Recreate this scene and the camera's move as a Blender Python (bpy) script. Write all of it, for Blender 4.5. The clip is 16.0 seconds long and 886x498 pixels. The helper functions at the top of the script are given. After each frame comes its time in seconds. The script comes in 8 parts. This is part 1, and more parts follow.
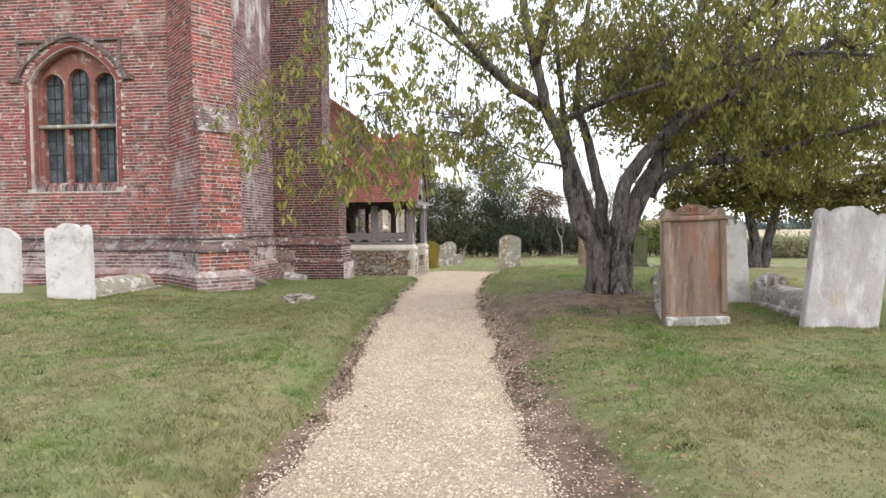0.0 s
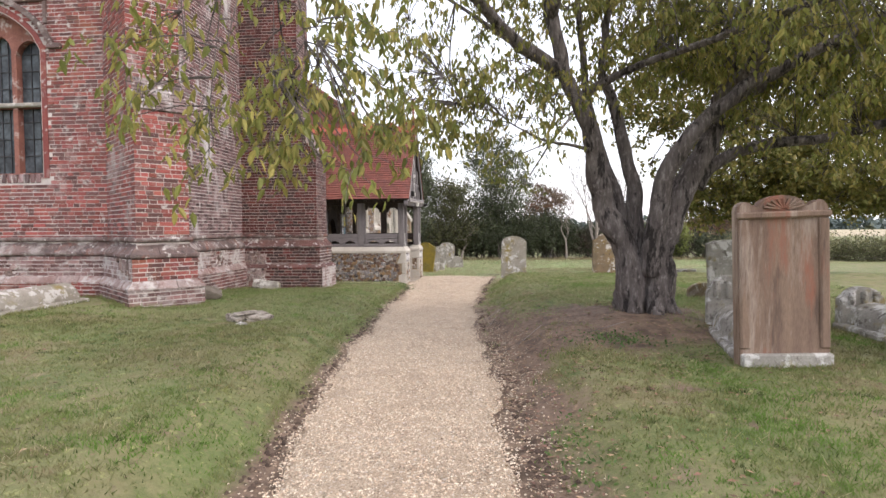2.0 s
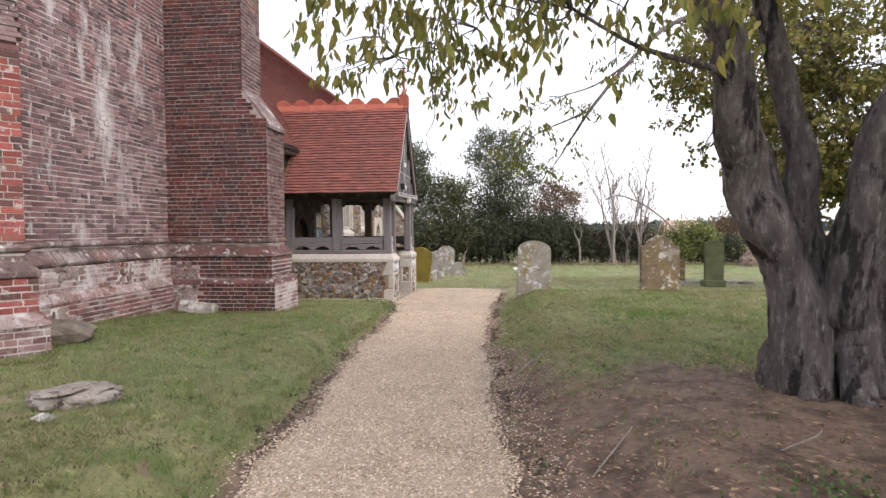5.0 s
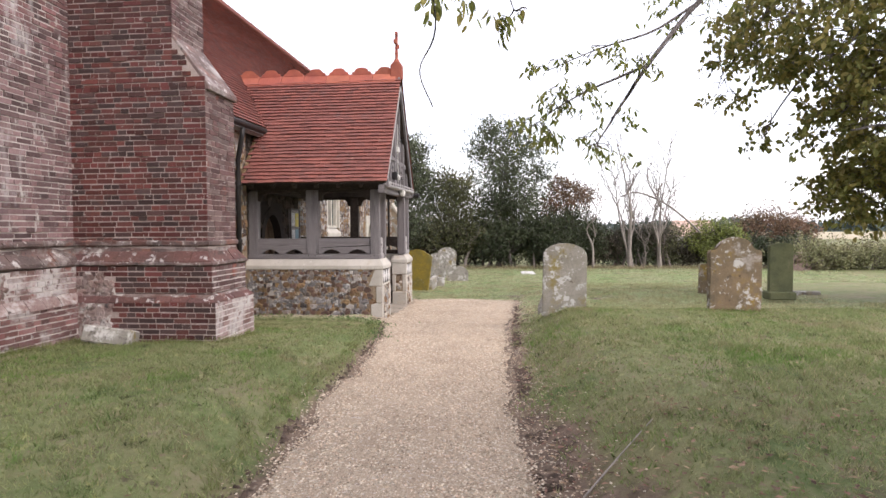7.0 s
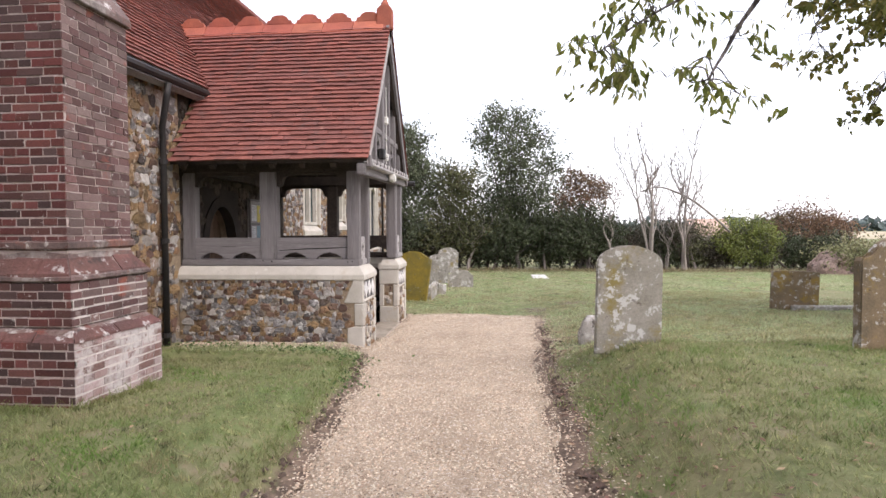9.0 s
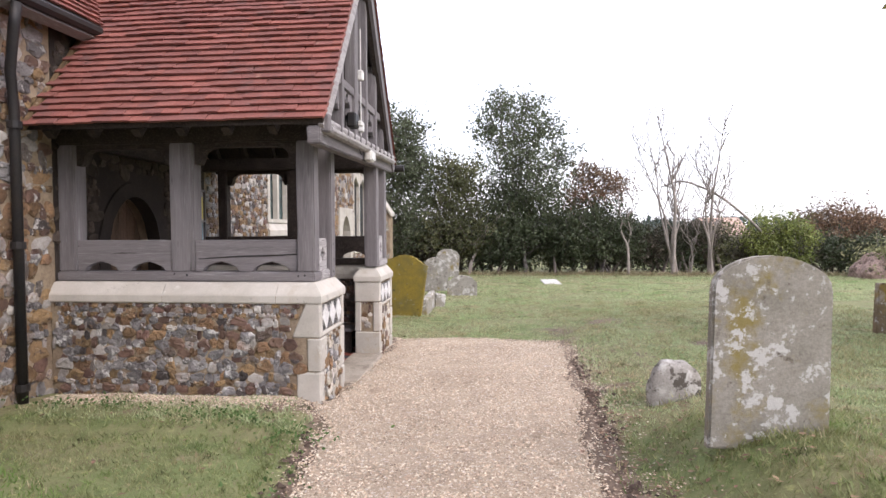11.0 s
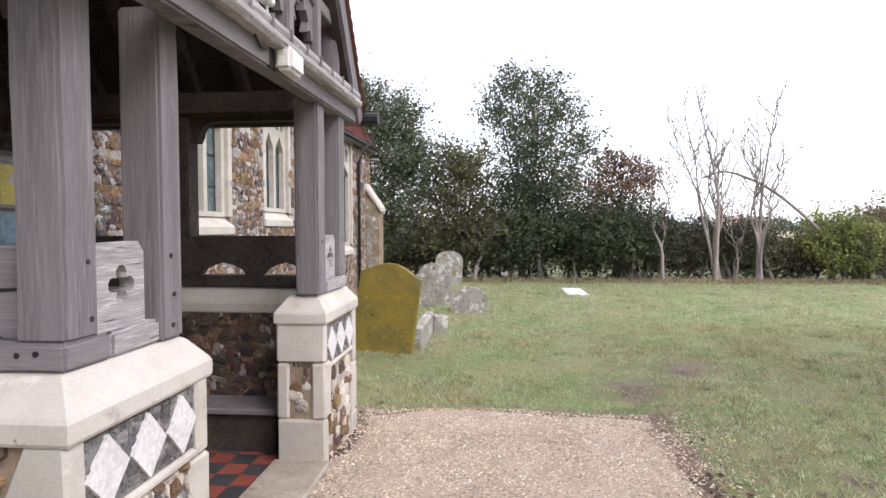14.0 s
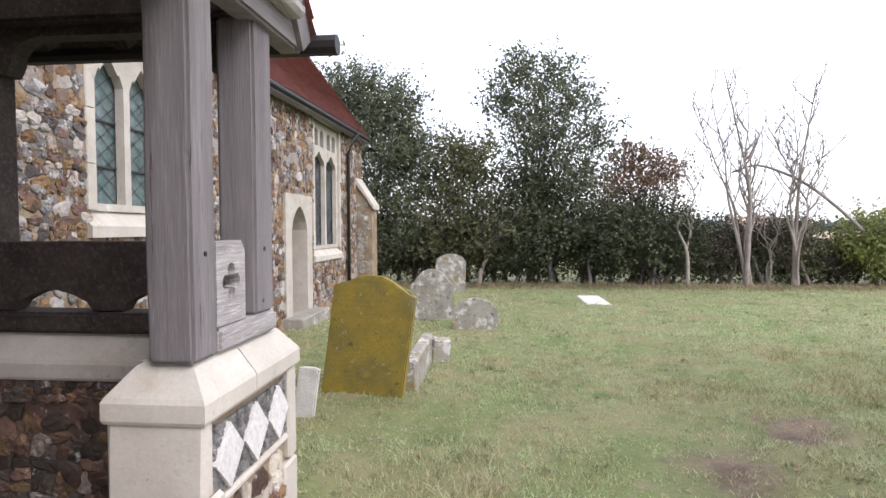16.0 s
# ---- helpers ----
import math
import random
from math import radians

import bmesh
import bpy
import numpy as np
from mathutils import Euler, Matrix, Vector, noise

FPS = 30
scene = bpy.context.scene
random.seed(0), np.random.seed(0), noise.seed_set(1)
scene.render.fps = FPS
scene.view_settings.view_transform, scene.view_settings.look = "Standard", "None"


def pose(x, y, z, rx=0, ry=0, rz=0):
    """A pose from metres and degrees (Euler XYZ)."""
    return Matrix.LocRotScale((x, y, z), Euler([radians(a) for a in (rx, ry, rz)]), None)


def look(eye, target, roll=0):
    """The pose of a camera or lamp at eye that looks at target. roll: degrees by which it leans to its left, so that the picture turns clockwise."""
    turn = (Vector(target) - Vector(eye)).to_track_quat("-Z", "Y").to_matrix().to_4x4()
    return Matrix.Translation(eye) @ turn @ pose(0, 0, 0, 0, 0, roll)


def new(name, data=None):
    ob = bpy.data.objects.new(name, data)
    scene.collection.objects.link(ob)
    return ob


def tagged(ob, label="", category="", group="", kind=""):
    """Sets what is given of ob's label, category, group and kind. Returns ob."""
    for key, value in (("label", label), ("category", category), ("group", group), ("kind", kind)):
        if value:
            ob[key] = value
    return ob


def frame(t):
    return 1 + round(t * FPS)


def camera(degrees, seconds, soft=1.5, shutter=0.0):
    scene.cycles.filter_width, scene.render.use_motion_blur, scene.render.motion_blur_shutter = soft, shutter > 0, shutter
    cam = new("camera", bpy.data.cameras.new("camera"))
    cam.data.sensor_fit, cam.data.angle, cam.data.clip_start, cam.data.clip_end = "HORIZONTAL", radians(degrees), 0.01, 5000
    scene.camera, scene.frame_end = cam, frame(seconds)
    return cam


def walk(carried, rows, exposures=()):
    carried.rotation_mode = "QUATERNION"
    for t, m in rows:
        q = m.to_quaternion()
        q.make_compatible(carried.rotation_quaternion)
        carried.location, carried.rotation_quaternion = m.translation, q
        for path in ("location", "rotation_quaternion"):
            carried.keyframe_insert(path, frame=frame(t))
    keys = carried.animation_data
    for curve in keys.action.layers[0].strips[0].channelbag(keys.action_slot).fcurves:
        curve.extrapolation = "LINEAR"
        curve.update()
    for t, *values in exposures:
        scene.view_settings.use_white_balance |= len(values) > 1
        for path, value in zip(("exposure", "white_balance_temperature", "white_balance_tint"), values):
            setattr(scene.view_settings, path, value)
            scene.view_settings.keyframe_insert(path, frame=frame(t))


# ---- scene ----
cam = camera(76.6, 16.0)
METRES, EYE, TILT, LEAN, TURN = 18.293, 1.5, -3.0, 0.0, 5.4
ROWS = [
    (0.0, 0.0, 0.0, 0.0, 0.01, 0.9, 0.42),
    (0.5, 0.0023, 0.0283, 0.001, 0.0, 0.89, 0.41),
    (1.0, 0.0049, 0.0558, 0.0024, -0.01, 0.9, 0.4),
    (1.5, 0.0067, 0.0826, 0.0038, -0.02, 0.88, 0.4),
    (2.0, 0.0071, 0.1085, 0.0057, -0.03, 0.91, 0.39),
    (2.5, 0.0072, 0.1365, 0.0068, -0.06, 1.01, 0.39),
    (3.0, 0.0088, 0.1673, 0.0093, -0.05, 0.99, 0.36),
    (3.5, 0.0094, 0.1992, 0.0108, -0.05, 1.05, 0.35),
    (4.0, 0.0106, 0.2318, 0.0128, -0.01, 1.06, 0.37),
    (6.5, 0.0064, 0.4009, 0.0217, -0.17, 1.08, 0.38),
    (7.0, 0.0076, 0.4369, 0.0227, -0.12, 1.09, 0.35),
    (7.5, 0.0102, 0.4741, 0.0236, -0.12, 1.09, 0.32),
    (8.0, 0.0083, 0.5124, 0.0258, -0.13, 1.06, 0.3),
    (8.5, 0.0062, 0.5493, 0.0274, -0.17, 1.01, 0.25),
    (9.0, 0.0053, 0.5844, 0.0286, -0.18, 1.0, 0.25),
    (11.5, 0.0089, 0.7472, 0.0362, -0.19, 0.94, 0.26),
    (12.0, 0.0103, 0.7775, 0.0372, -0.19, 0.94, 0.24),
    (12.5, 0.01, 0.8084, 0.0386, -0.21, 0.94, 0.21),
    (13.0, 0.0092, 0.8378, 0.0392, -0.2, 0.94, 0.22),
    (13.5, 0.0078, 0.8681, 0.0403, -0.22, 0.95, 0.2),
    (14.0, 0.0065, 0.8981, 0.0422, -0.23, 0.91, 0.16),
    (14.5, 0.0065, 0.9266, 0.0436, -0.22, 0.91, 0.16),
    (15.0, 0.006, 0.9519, 0.0447, -0.21, 0.9, 0.17),
    (15.5, 0.0057, 0.9765, 0.0458, -0.2, 0.93, 0.19),
    (16.0, 0.0063, 0.998, 0.0473, -0.18, 0.94, 0.19),
]
walk(cam, [(t, pose(0, 0, EYE, TILT, LEAN, TURN) @ pose(METRES * x, METRES * y, METRES * z, 90 + pitch, roll, yaw)) for t, x, y, z, yaw, pitch, roll in ROWS],
     exposures=[(0.0, 0.0, 6500, 10), (1.5, -0.05, 6520, 14), (4.0, -0.17, 6550, 17), (6.5, -0.02, 6500, 17), (9.0, 0.05, 6450, 17), (11.5, 0.12, 6250, 18), (16.0, 0.12, 6200, 16)])

# ---- world and light ----
world = bpy.data.worlds.new("overcast_sky")
scene.world = world
world.use_nodes = True
wn, wl = world.node_tree.nodes, world.node_tree.links
wn.clear()
sky = wn.new("ShaderNodeTexSky")
sky.sky_type, sky.sun_disc = "NISHITA", False
sky.sun_elevation, sky.sun_rotation = radians(48), radians(120)
sky.dust_density = 4.0
sky_bg = wn.new("ShaderNodeBackground")
sky_bg.inputs[1].default_value = 0.12
cloud_bg = wn.new("ShaderNodeBackground")
cloud_bg.inputs[0].default_value = (0.97, 0.975, 1.0, 1)
cloud_bg.inputs[1].default_value = 1.36
add = wn.new("ShaderNodeAddShader")
wout = wn.new("ShaderNodeOutputWorld")
wl.new(sky.outputs[0], sky_bg.inputs[0])
wl.new(sky_bg.outputs[0], add.inputs[0])
wl.new(cloud_bg.outputs[0], add.inputs[1])
wl.new(add.outputs[0], wout.inputs[0])
sun = new("sun", bpy.data.lights.new("sun", "SUN"))
sun.data.energy, sun.data.angle, sun.data.color = 1.4, radians(25), (1.0, 0.96, 0.9)
sun.matrix_world = look((20, -10, 26), (0, 8, 0))


# ---- materials ----
def mat(name, base, second=None, third=None, scale=6.0, fine=60.0, rough=0.85, bump=0.3, bump_scale=None, metal=0.0, rand=0.0, spots=None, spot_scale=3.0, spot_lo=0.58, spot_hi=0.66, stretch=(1, 1, 1), trans=0.0, worn=None, deep=0.01, grain_mix=1.0):
    """Base colour mixed with a second at large scale and a third in fine grain, optional patches (lichen, lime), random tint by piece."""
    m = bpy.data.materials.new(name)
    m.use_nodes = True
    nt = m.node_tree
    N, L = nt.nodes, nt.links
    bsdf = N["Principled BSDF"]
    bsdf.inputs["Roughness"].default_value = rough
    bsdf.inputs["Metallic"].default_value = metal
    bsdf.inputs["Specular IOR Level"].default_value = 0.3
    geo = N.new("ShaderNodeNewGeometry")
    mp = N.new("ShaderNodeMapping")
    mp.inputs["Scale"].default_value = stretch
    L.new(geo.outputs["Position"], mp.inputs["Vector"])

    def noise_at(s, detail=5.0, rough_n=0.6):
        n = N.new("ShaderNodeTexNoise")
        n.inputs["Scale"].default_value, n.inputs["Detail"].default_value, n.inputs["Roughness"].default_value = s, detail, rough_n
        L.new(mp.outputs[0], n.inputs["Vector"])
        return n

    def ramp(sock, lo, hi):
        r = N.new("ShaderNodeMapRange")
        r.inputs["From Min"].default_value, r.inputs["From Max"].default_value = lo, hi
        L.new(sock, r.inputs["Value"])
        return r.outputs[0]

    def mix(fac, a, b, blend="MIX"):
        x = N.new("ShaderNodeMix")
        x.data_type, x.blend_type = "RGBA", blend
        for s, v in ((x.inputs[0], fac), (x.inputs[6], a), (x.inputs[7], b)):
            if hasattr(v, "is_linked"):
                L.new(v, s)
            else:
                s.default_value = v if isinstance(v, float) else (*v, 1)
        return x.outputs[2]

    big, small = noise_at(scale), noise_at(fine, 4.0, 0.7)
    col = mix(ramp(big.outputs[0], 0.38, 0.64), base, second or tuple(c * 0.75 for c in base))
    if rand:
        oi = N.new("ShaderNodeObjectInfo")
        s = N.new("ShaderNodeMath")
        L.new(oi.outputs["Random"], s.inputs[0]), L.new(geo.outputs["Random Per Island"], s.inputs[1])
        fr = N.new("ShaderNodeMath")
        fr.operation = "FRACT"
        L.new(s.outputs[0], fr.inputs[0])
        hsv = N.new("ShaderNodeHueSaturation")
        hv = N.new("ShaderNodeMapRange")
        hv.inputs["To Min"].default_value, hv.inputs["To Max"].default_value = 1 - rand, 1 + rand
        L.new(fr.outputs[0], hv.inputs["Value"])
        f2 = N.new("ShaderNodeMath")
        f2.operation = "MULTIPLY"
        f2.inputs[1].default_value = 7.13
        L.new(fr.outputs[0], f2.inputs[0])
        f3 = N.new("ShaderNodeMath")
        f3.operation = "FRACT"
        L.new(f2.outputs[0], f3.inputs[0])
        L.new(hv.outputs[0], hsv.inputs["Value"])
        hh = N.new("ShaderNodeMapRange")
        hh.inputs["To Min"].default_value, hh.inputs["To Max"].default_value = 0.5 - rand * 0.03, 0.5 + rand * 0.03
        L.new(f3.outputs[0], hh.inputs["Value"])
        L.new(hh.outputs[0], hsv.inputs["Hue"])
        if third:
            L.new(mix(ramp(f3.outputs[0], 0.45, 0.75), col, third), hsv.inputs["Color"])
        else:
            L.new(col, hsv.inputs["Color"])
        col = hsv.outputs[0]
    elif third:
        col = mix(ramp(small.outputs[0], 0.52, 0.7), col, third)
    grain = N.new("ShaderNodeMapRange")
    grain.inputs["From Min"].default_value, grain.inputs["From Max"].default_value = 0.3, 0.7
    grain.inputs["To Min"].default_value, grain.inputs["To Max"].default_value = 0.78, 1.18
    L.new(small.outputs[0], grain.inputs["Value"])
    col = mix(float(grain_mix), col, grain.outputs[0], "MULTIPLY")
    for k, (sc_col, s_scale, lo, hi) in enumerate(spots or ()):
        n = noise_at(s_scale, 6.0, 0.68)
        n.noise_dimensions = "4D"
        n.inputs["W"].default_value = 3.7 * (k + 1)
        col = mix(ramp(n.outputs[0], lo, hi), col, sc_col)
    if worn:
        at = N.new("ShaderNodeAttribute")
        at.attribute_name = "worn"
        sm = N.new("ShaderNodeMath")
        wn2 = noise_at(14.0, 5.0, 0.7)
        w2 = N.new("ShaderNodeMath")
        w2.operation = "MULTIPLY_ADD"
        w2.inputs[1].default_value, w2.inputs[2].default_value = 0.8, -0.4
        L.new(wn2.outputs[0], w2.inputs[0])
        L.new(at.outputs["Fac"], sm.inputs[0]), L.new(w2.outputs[0], sm.inputs[1])
        earth = mix(ramp(small.outputs[0], 0.35, 0.7), worn, tuple(v * 1.7 for v in worn))
        earth = mix(ramp(noise_at(4.0, 6.0, 0.7).outputs[0], 0.45, 0.62), earth, tuple(v * 0.62 for v in worn))
        col = mix(ramp(sm.outputs[0], 0.3, 0.75), col, earth)
    L.new(col, bsdf.inputs["Base Color"])
    if bump:
        b = N.new("ShaderNodeBump")
        b.inputs["Strength"].default_value, b.inputs["Distance"].default_value = bump, deep
        L.new(noise_at(bump_scale or fine * 0.6, 6.0, 0.7).outputs[0], b.inputs["Height"])
        L.new(b.outputs[0], bsdf.inputs["Normal"])
    if trans:
        out = N["Material Output"]
        tr = N.new("ShaderNodeBsdfTranslucent")
        L.new(col, tr.inputs[0])
        ms = N.new("ShaderNodeMixShader")
        ms.inputs[0].default_value = trans
        L.new(bsdf.outputs[0], ms.inputs[1]), L.new(tr.outputs[0], ms.inputs[2])
        L.new(ms.outputs[0], out.inputs[0])
    return m


PALE = (0.52, 0.49, 0.47)
BRICK_LIMED = mat("limewashed_brick", (0.22, 0.105, 0.095), (0.3, 0.22, 0.21), (0.13, 0.07, 0.068), scale=1.6, fine=60, rand=0.3, bump=0.6, spots=[((0.4, 0.36, 0.35), 2.1, 0.5, 0.63), ((0.5, 0.47, 0.46), 7, 0.56, 0.64), ((0.11, 0.085, 0.08), 5, 0.62, 0.7)], stretch=(1, 1, 1.6))
MORTAR = mat("lime_mortar", (0.62, 0.575, 0.545), (0.49, 0.44, 0.42), scale=3.0, fine=50, bump=0.6, spots=[((0.34, 0.29, 0.275), 1.3, 0.58, 0.72), ((0.27, 0.23, 0.22), 7, 0.63, 0.7)])
BRICK_WHITED = mat("whitened_brick", (0.31, 0.21, 0.2), (0.4, 0.33, 0.32), (0.2, 0.12, 0.11), scale=2.0, fine=60, rand=0.22, bump=0.6, spots=[((0.52, 0.49, 0.48), 3, 0.46, 0.6), ((0.2, 0.13, 0.12), 9, 0.55, 0.62), ((0.24, 0.1, 0.08), 5, 0.58, 0.66)])
STRING_RED = mat("weathered_brick_moulding", (0.15, 0.075, 0.066), (0.1, 0.056, 0.052), scale=3, fine=40, bump=0.8, rand=0.2, bump_scale=22, deep=0.02, spots=[((0.24, 0.1, 0.075), 2.5, 0.6, 0.68), ((0.45, 0.42, 0.41), 9, 0.57, 0.62), ((0.06, 0.045, 0.042), 6, 0.58, 0.67)])
BRICK = mat("red_brick", (0.3, 0.094, 0.074), (0.225, 0.08, 0.07), (0.14, 0.068, 0.067), scale=1.2, fine=70, rand=0.32, bump=0.6, spots=[((0.37, 0.14, 0.08), 0.8, 0.56, 0.7), ((0.46, 0.39, 0.375), 1.3, 0.56, 0.72), (PALE, 9, 0.58, 0.65), ((0.12, 0.07, 0.068), 6, 0.6, 0.68)])
BRICK_DARK = mat("dark_red_brick", (0.145, 0.049, 0.04), (0.098, 0.042, 0.037), (0.068, 0.041, 0.041), scale=1.1, fine=70, rand=0.38, bump=0.5, spots=[((0.24, 0.07, 0.042), 0.9, 0.58, 0.7), (PALE, 13, 0.63, 0.68)])
BRICK_GREYED = mat("greyed_brick", (0.14, 0.078, 0.072), (0.1, 0.062, 0.06), (0.165, 0.115, 0.11), scale=1.6, fine=60, rand=0.36, bump=0.6, spots=[((0.25, 0.2, 0.19), 4, 0.6, 0.68), ((0.25, 0.085, 0.06), 3, 0.6, 0.68), (PALE, 12, 0.62, 0.67)])
MORTAR_DULL = mat("dull_lime_mortar", (0.45, 0.38, 0.355), (0.36, 0.3, 0.275), scale=3.0, fine=50, bump=0.6, spots=[((0.23, 0.18, 0.165), 1.6, 0.56, 0.7), ((0.55, 0.5, 0.48), 6, 0.6, 0.68)])
BRICK_PALE = mat("weathered_brick", (0.2, 0.1, 0.096), (0.25, 0.175, 0.175), (0.115, 0.075, 0.077), scale=1.0, fine=60, rand=0.32, bump=0.6, spots=[((0.56, 0.54, 0.54), 1.8, 0.52, 0.62), (PALE, 10, 0.57, 0.64)], stretch=(1, 1, 0.28))
RUBBLE = mat("limewashed_rubble", (0.31, 0.25, 0.235), (0.2, 0.125, 0.11), scale=3.5, fine=30, bump=1.0, bump_scale=12, deep=0.03, rand=0.35, spots=[((0.5, 0.47, 0.45), 4.5, 0.54, 0.6), ((0.2, 0.075, 0.06), 3.6, 0.57, 0.63), ((0.085, 0.072, 0.07), 8, 0.58, 0.64)])
STRINGSTONE = mat("weathered_moulding", (0.19, 0.13, 0.12), (0.11, 0.085, 0.08), scale=3, fine=40, bump=0.8, rand=0.12, bump_scale=22, deep=0.02, spots=[((0.24, 0.11, 0.085), 3, 0.56, 0.66), ((0.33, 0.295, 0.28), 2.6, 0.5, 0.62), (PALE, 9, 0.57, 0.64), ((0.055, 0.045, 0.043), 6, 0.6, 0.68)])
LIMESTONE = mat("pale_limestone", (0.53, 0.5, 0.45), (0.44, 0.41, 0.36), scale=3, fine=60, bump=0.3, bump_scale=20, grain_mix=0.3, rand=0.08, spots=[((0.40, 0.335, 0.255), 3.0, 0.56, 0.72), ((0.29, 0.27, 0.24), 5.5, 0.6, 0.72), ((0.62, 0.61, 0.57), 6, 0.6, 0.7), ((0.24, 0.22, 0.19), 18, 0.64, 0.7)])
FLINT_MORTAR = mat("flint_mortar", (0.34, 0.27, 0.19), (0.22, 0.165, 0.115), scale=4, fine=40, bump=0.9, bump_scale=25)
FLINT = mat("mixed_flint", (0.235, 0.18, 0.14), (0.33, 0.31, 0.295), (0.075, 0.062, 0.06), scale=9, fine=45, rand=0.5, rough=0.6, bump=1.0, bump_scale=24, deep=0.025, spots=[((0.27, 0.185, 0.115), 6, 0.58, 0.64), ((0.52, 0.50, 0.48), 12, 0.57, 0.62), ((0.085, 0.065, 0.06), 15, 0.58, 0.63)])
OAK = mat("grey_weathered_oak", (0.215, 0.199, 0.203), (0.15, 0.137, 0.14), (0.238, 0.223, 0.228), scale=2.2, fine=26, bump=0.4, bump_scale=30, stretch=(5, 5, 0.25), grain_mix=0.4, spots=[((0.075, 0.065, 0.063), 8, 0.64, 0.675), ((0.29, 0.276, 0.28), 4, 0.58, 0.7)])
OAK_H = mat("grey_weathered_oak_beam", (0.22, 0.203, 0.207), (0.15, 0.136, 0.139), (0.25, 0.234, 0.238), scale=2.2, fine=28, bump=0.45, bump_scale=30, stretch=(0.3, 0.3, 6), grain_mix=0.4, spots=[((0.075, 0.065, 0.063), 8, 0.64, 0.675), ((0.34, 0.325, 0.33), 4, 0.58, 0.7)])
TILE = mat("clay_roof_tile", (0.27, 0.102, 0.08), (0.215, 0.085, 0.07), (0.2, 0.08, 0.07), scale=1.5, fine=60, rand=0.11, bump=0.5, spots=[((0.145, 0.08, 0.073), 3, 0.57, 0.7), ((0.33, 0.2, 0.15), 9, 0.64, 0.72)])
RIDGE = mat("orange_ridge_tile", (0.42, 0.13, 0.085), (0.33, 0.105, 0.075), scale=5, fine=60, rand=0.15, bump=0.3)
GRASS_GROUND = mat("lawn_ground", (0.15, 0.187, 0.069), (0.215, 0.195, 0.102), (0.185, 0.173, 0.09), spots=[((0.085, 0.075, 0.04), 8, 0.59, 0.67), ((0.28, 0.29, 0.125), 12, 0.58, 0.64), ((0.22, 0.165, 0.11), 16, 0.61, 0.66), ((0.09, 0.13, 0.04), 1.7, 0.53, 0.66), ((0.24, 0.2, 0.13), 2.3, 0.56, 0.68), ((0.17, 0.125, 0.09), 3.1, 0.6, 0.68)], scale=0.9, fine=25, bump=0.9, bump_scale=60, worn=(0.15, 0.108, 0.08))
GRAVEL = mat("pale_gravel", (0.48, 0.385, 0.285), (0.4, 0.31, 0.225), (0.54, 0.46, 0.37), scale=1.3, fine=70, bump=1.0, bump_scale=80, deep=0.02, spots=[((0.25, 0.185, 0.135), 36, 0.56, 0.62), ((0.64, 0.57, 0.5), 32, 0.56, 0.62), ((0.3, 0.22, 0.16), 2.5, 0.62, 0.74)])
BARK = mat("cherry_bark", (0.2, 0.175, 0.166), (0.115, 0.098, 0.093), (0.3, 0.275, 0.265), scale=4, fine=12, bump=1.0, bump_scale=20, stretch=(2.4, 2.4, 0.7), deep=0.04, spots=[((0.035, 0.03, 0.029), 4, 0.52, 0.6), ((0.27, 0.255, 0.245), 7, 0.62, 0.68)])
LEAF = mat("yellowing_leaf", (0.25, 0.265, 0.07), (0.165, 0.2, 0.056), (0.33, 0.28, 0.09), scale=1.0, fine=40, rand=0.35, bump=0, rough=0.5, trans=0.42)
STONE_GREY = mat("grey_headstone", (0.33, 0.31, 0.28), (0.24, 0.23, 0.20), scale=5, fine=60, bump=0.5, spots=[((0.55, 0.53, 0.5), 5, 0.58, 0.66), ((0.25, 0.2, 0.06), 4, 0.58, 0.68)])


# ---- small helpers ----
def part(name, bm, material, parent=None, label="", smooth=False):
    me = bpy.data.meshes.new(name)
    if isinstance(bm, bmesh.types.BMesh):
        bmesh.ops.recalc_face_normals(bm, faces=bm.faces)
        bm.to_mesh(me)
        bm.free()
    else:
        me.from_pydata(*bm)
    me.materials.append(material)
    if smooth:
        me.shade_smooth()
    ob = new(name, me)
    ob.parent = parent
    if label:
        ob["label"] = label
    return ob


def thing(name, place=(0, 0, 0), label="", category="", group="", kind=""):
    ob = new(name)
    ob.location = place
    return tagged(ob, label, category, group, kind)


def box(bm, x0, x1, y0, y1, z0, z1, bevel=0.0):
    vs = [bm.verts.new(p) for p in ((x0, y0, z0), (x1, y0, z0), (x1, y1, z0), (x0, y1, z0), (x0, y0, z1), (x1, y0, z1), (x1, y1, z1), (x0, y1, z1))]
    fs = [bm.faces.new([vs[i] for i in f]) for f in ((3, 2, 1, 0), (4, 5, 6, 7), (0, 1, 5, 4), (1, 2, 6, 5), (2, 3, 7, 6), (3, 0, 4, 7))]
    if bevel:
        es = {e for f in fs for e in f.edges}
        bmesh.ops.bevel(bm, geom=list(es), offset=bevel, segments=1, affect="EDGES")
    return bm


def boxed(*a, bevel=0.0):
    return box(bmesh.new(), *a, bevel=bevel)


def prism(bm, pts, m, depth):
    """A polygon in the plane of m's first two axes, drawn out along its third."""
    a = [bm.verts.new(m @ Vector((x, y, 0))) for x, y in pts]
    b = [bm.verts.new(m @ Vector((x, y, depth))) for x, y in pts]
    n = len(pts)
    bm.faces.new(a[::-1]), bm.faces.new(b)
    for i in range(n):
        bm.faces.new((a[i], a[(i + 1) % n], b[(i + 1) % n], b[i]))
    return bm


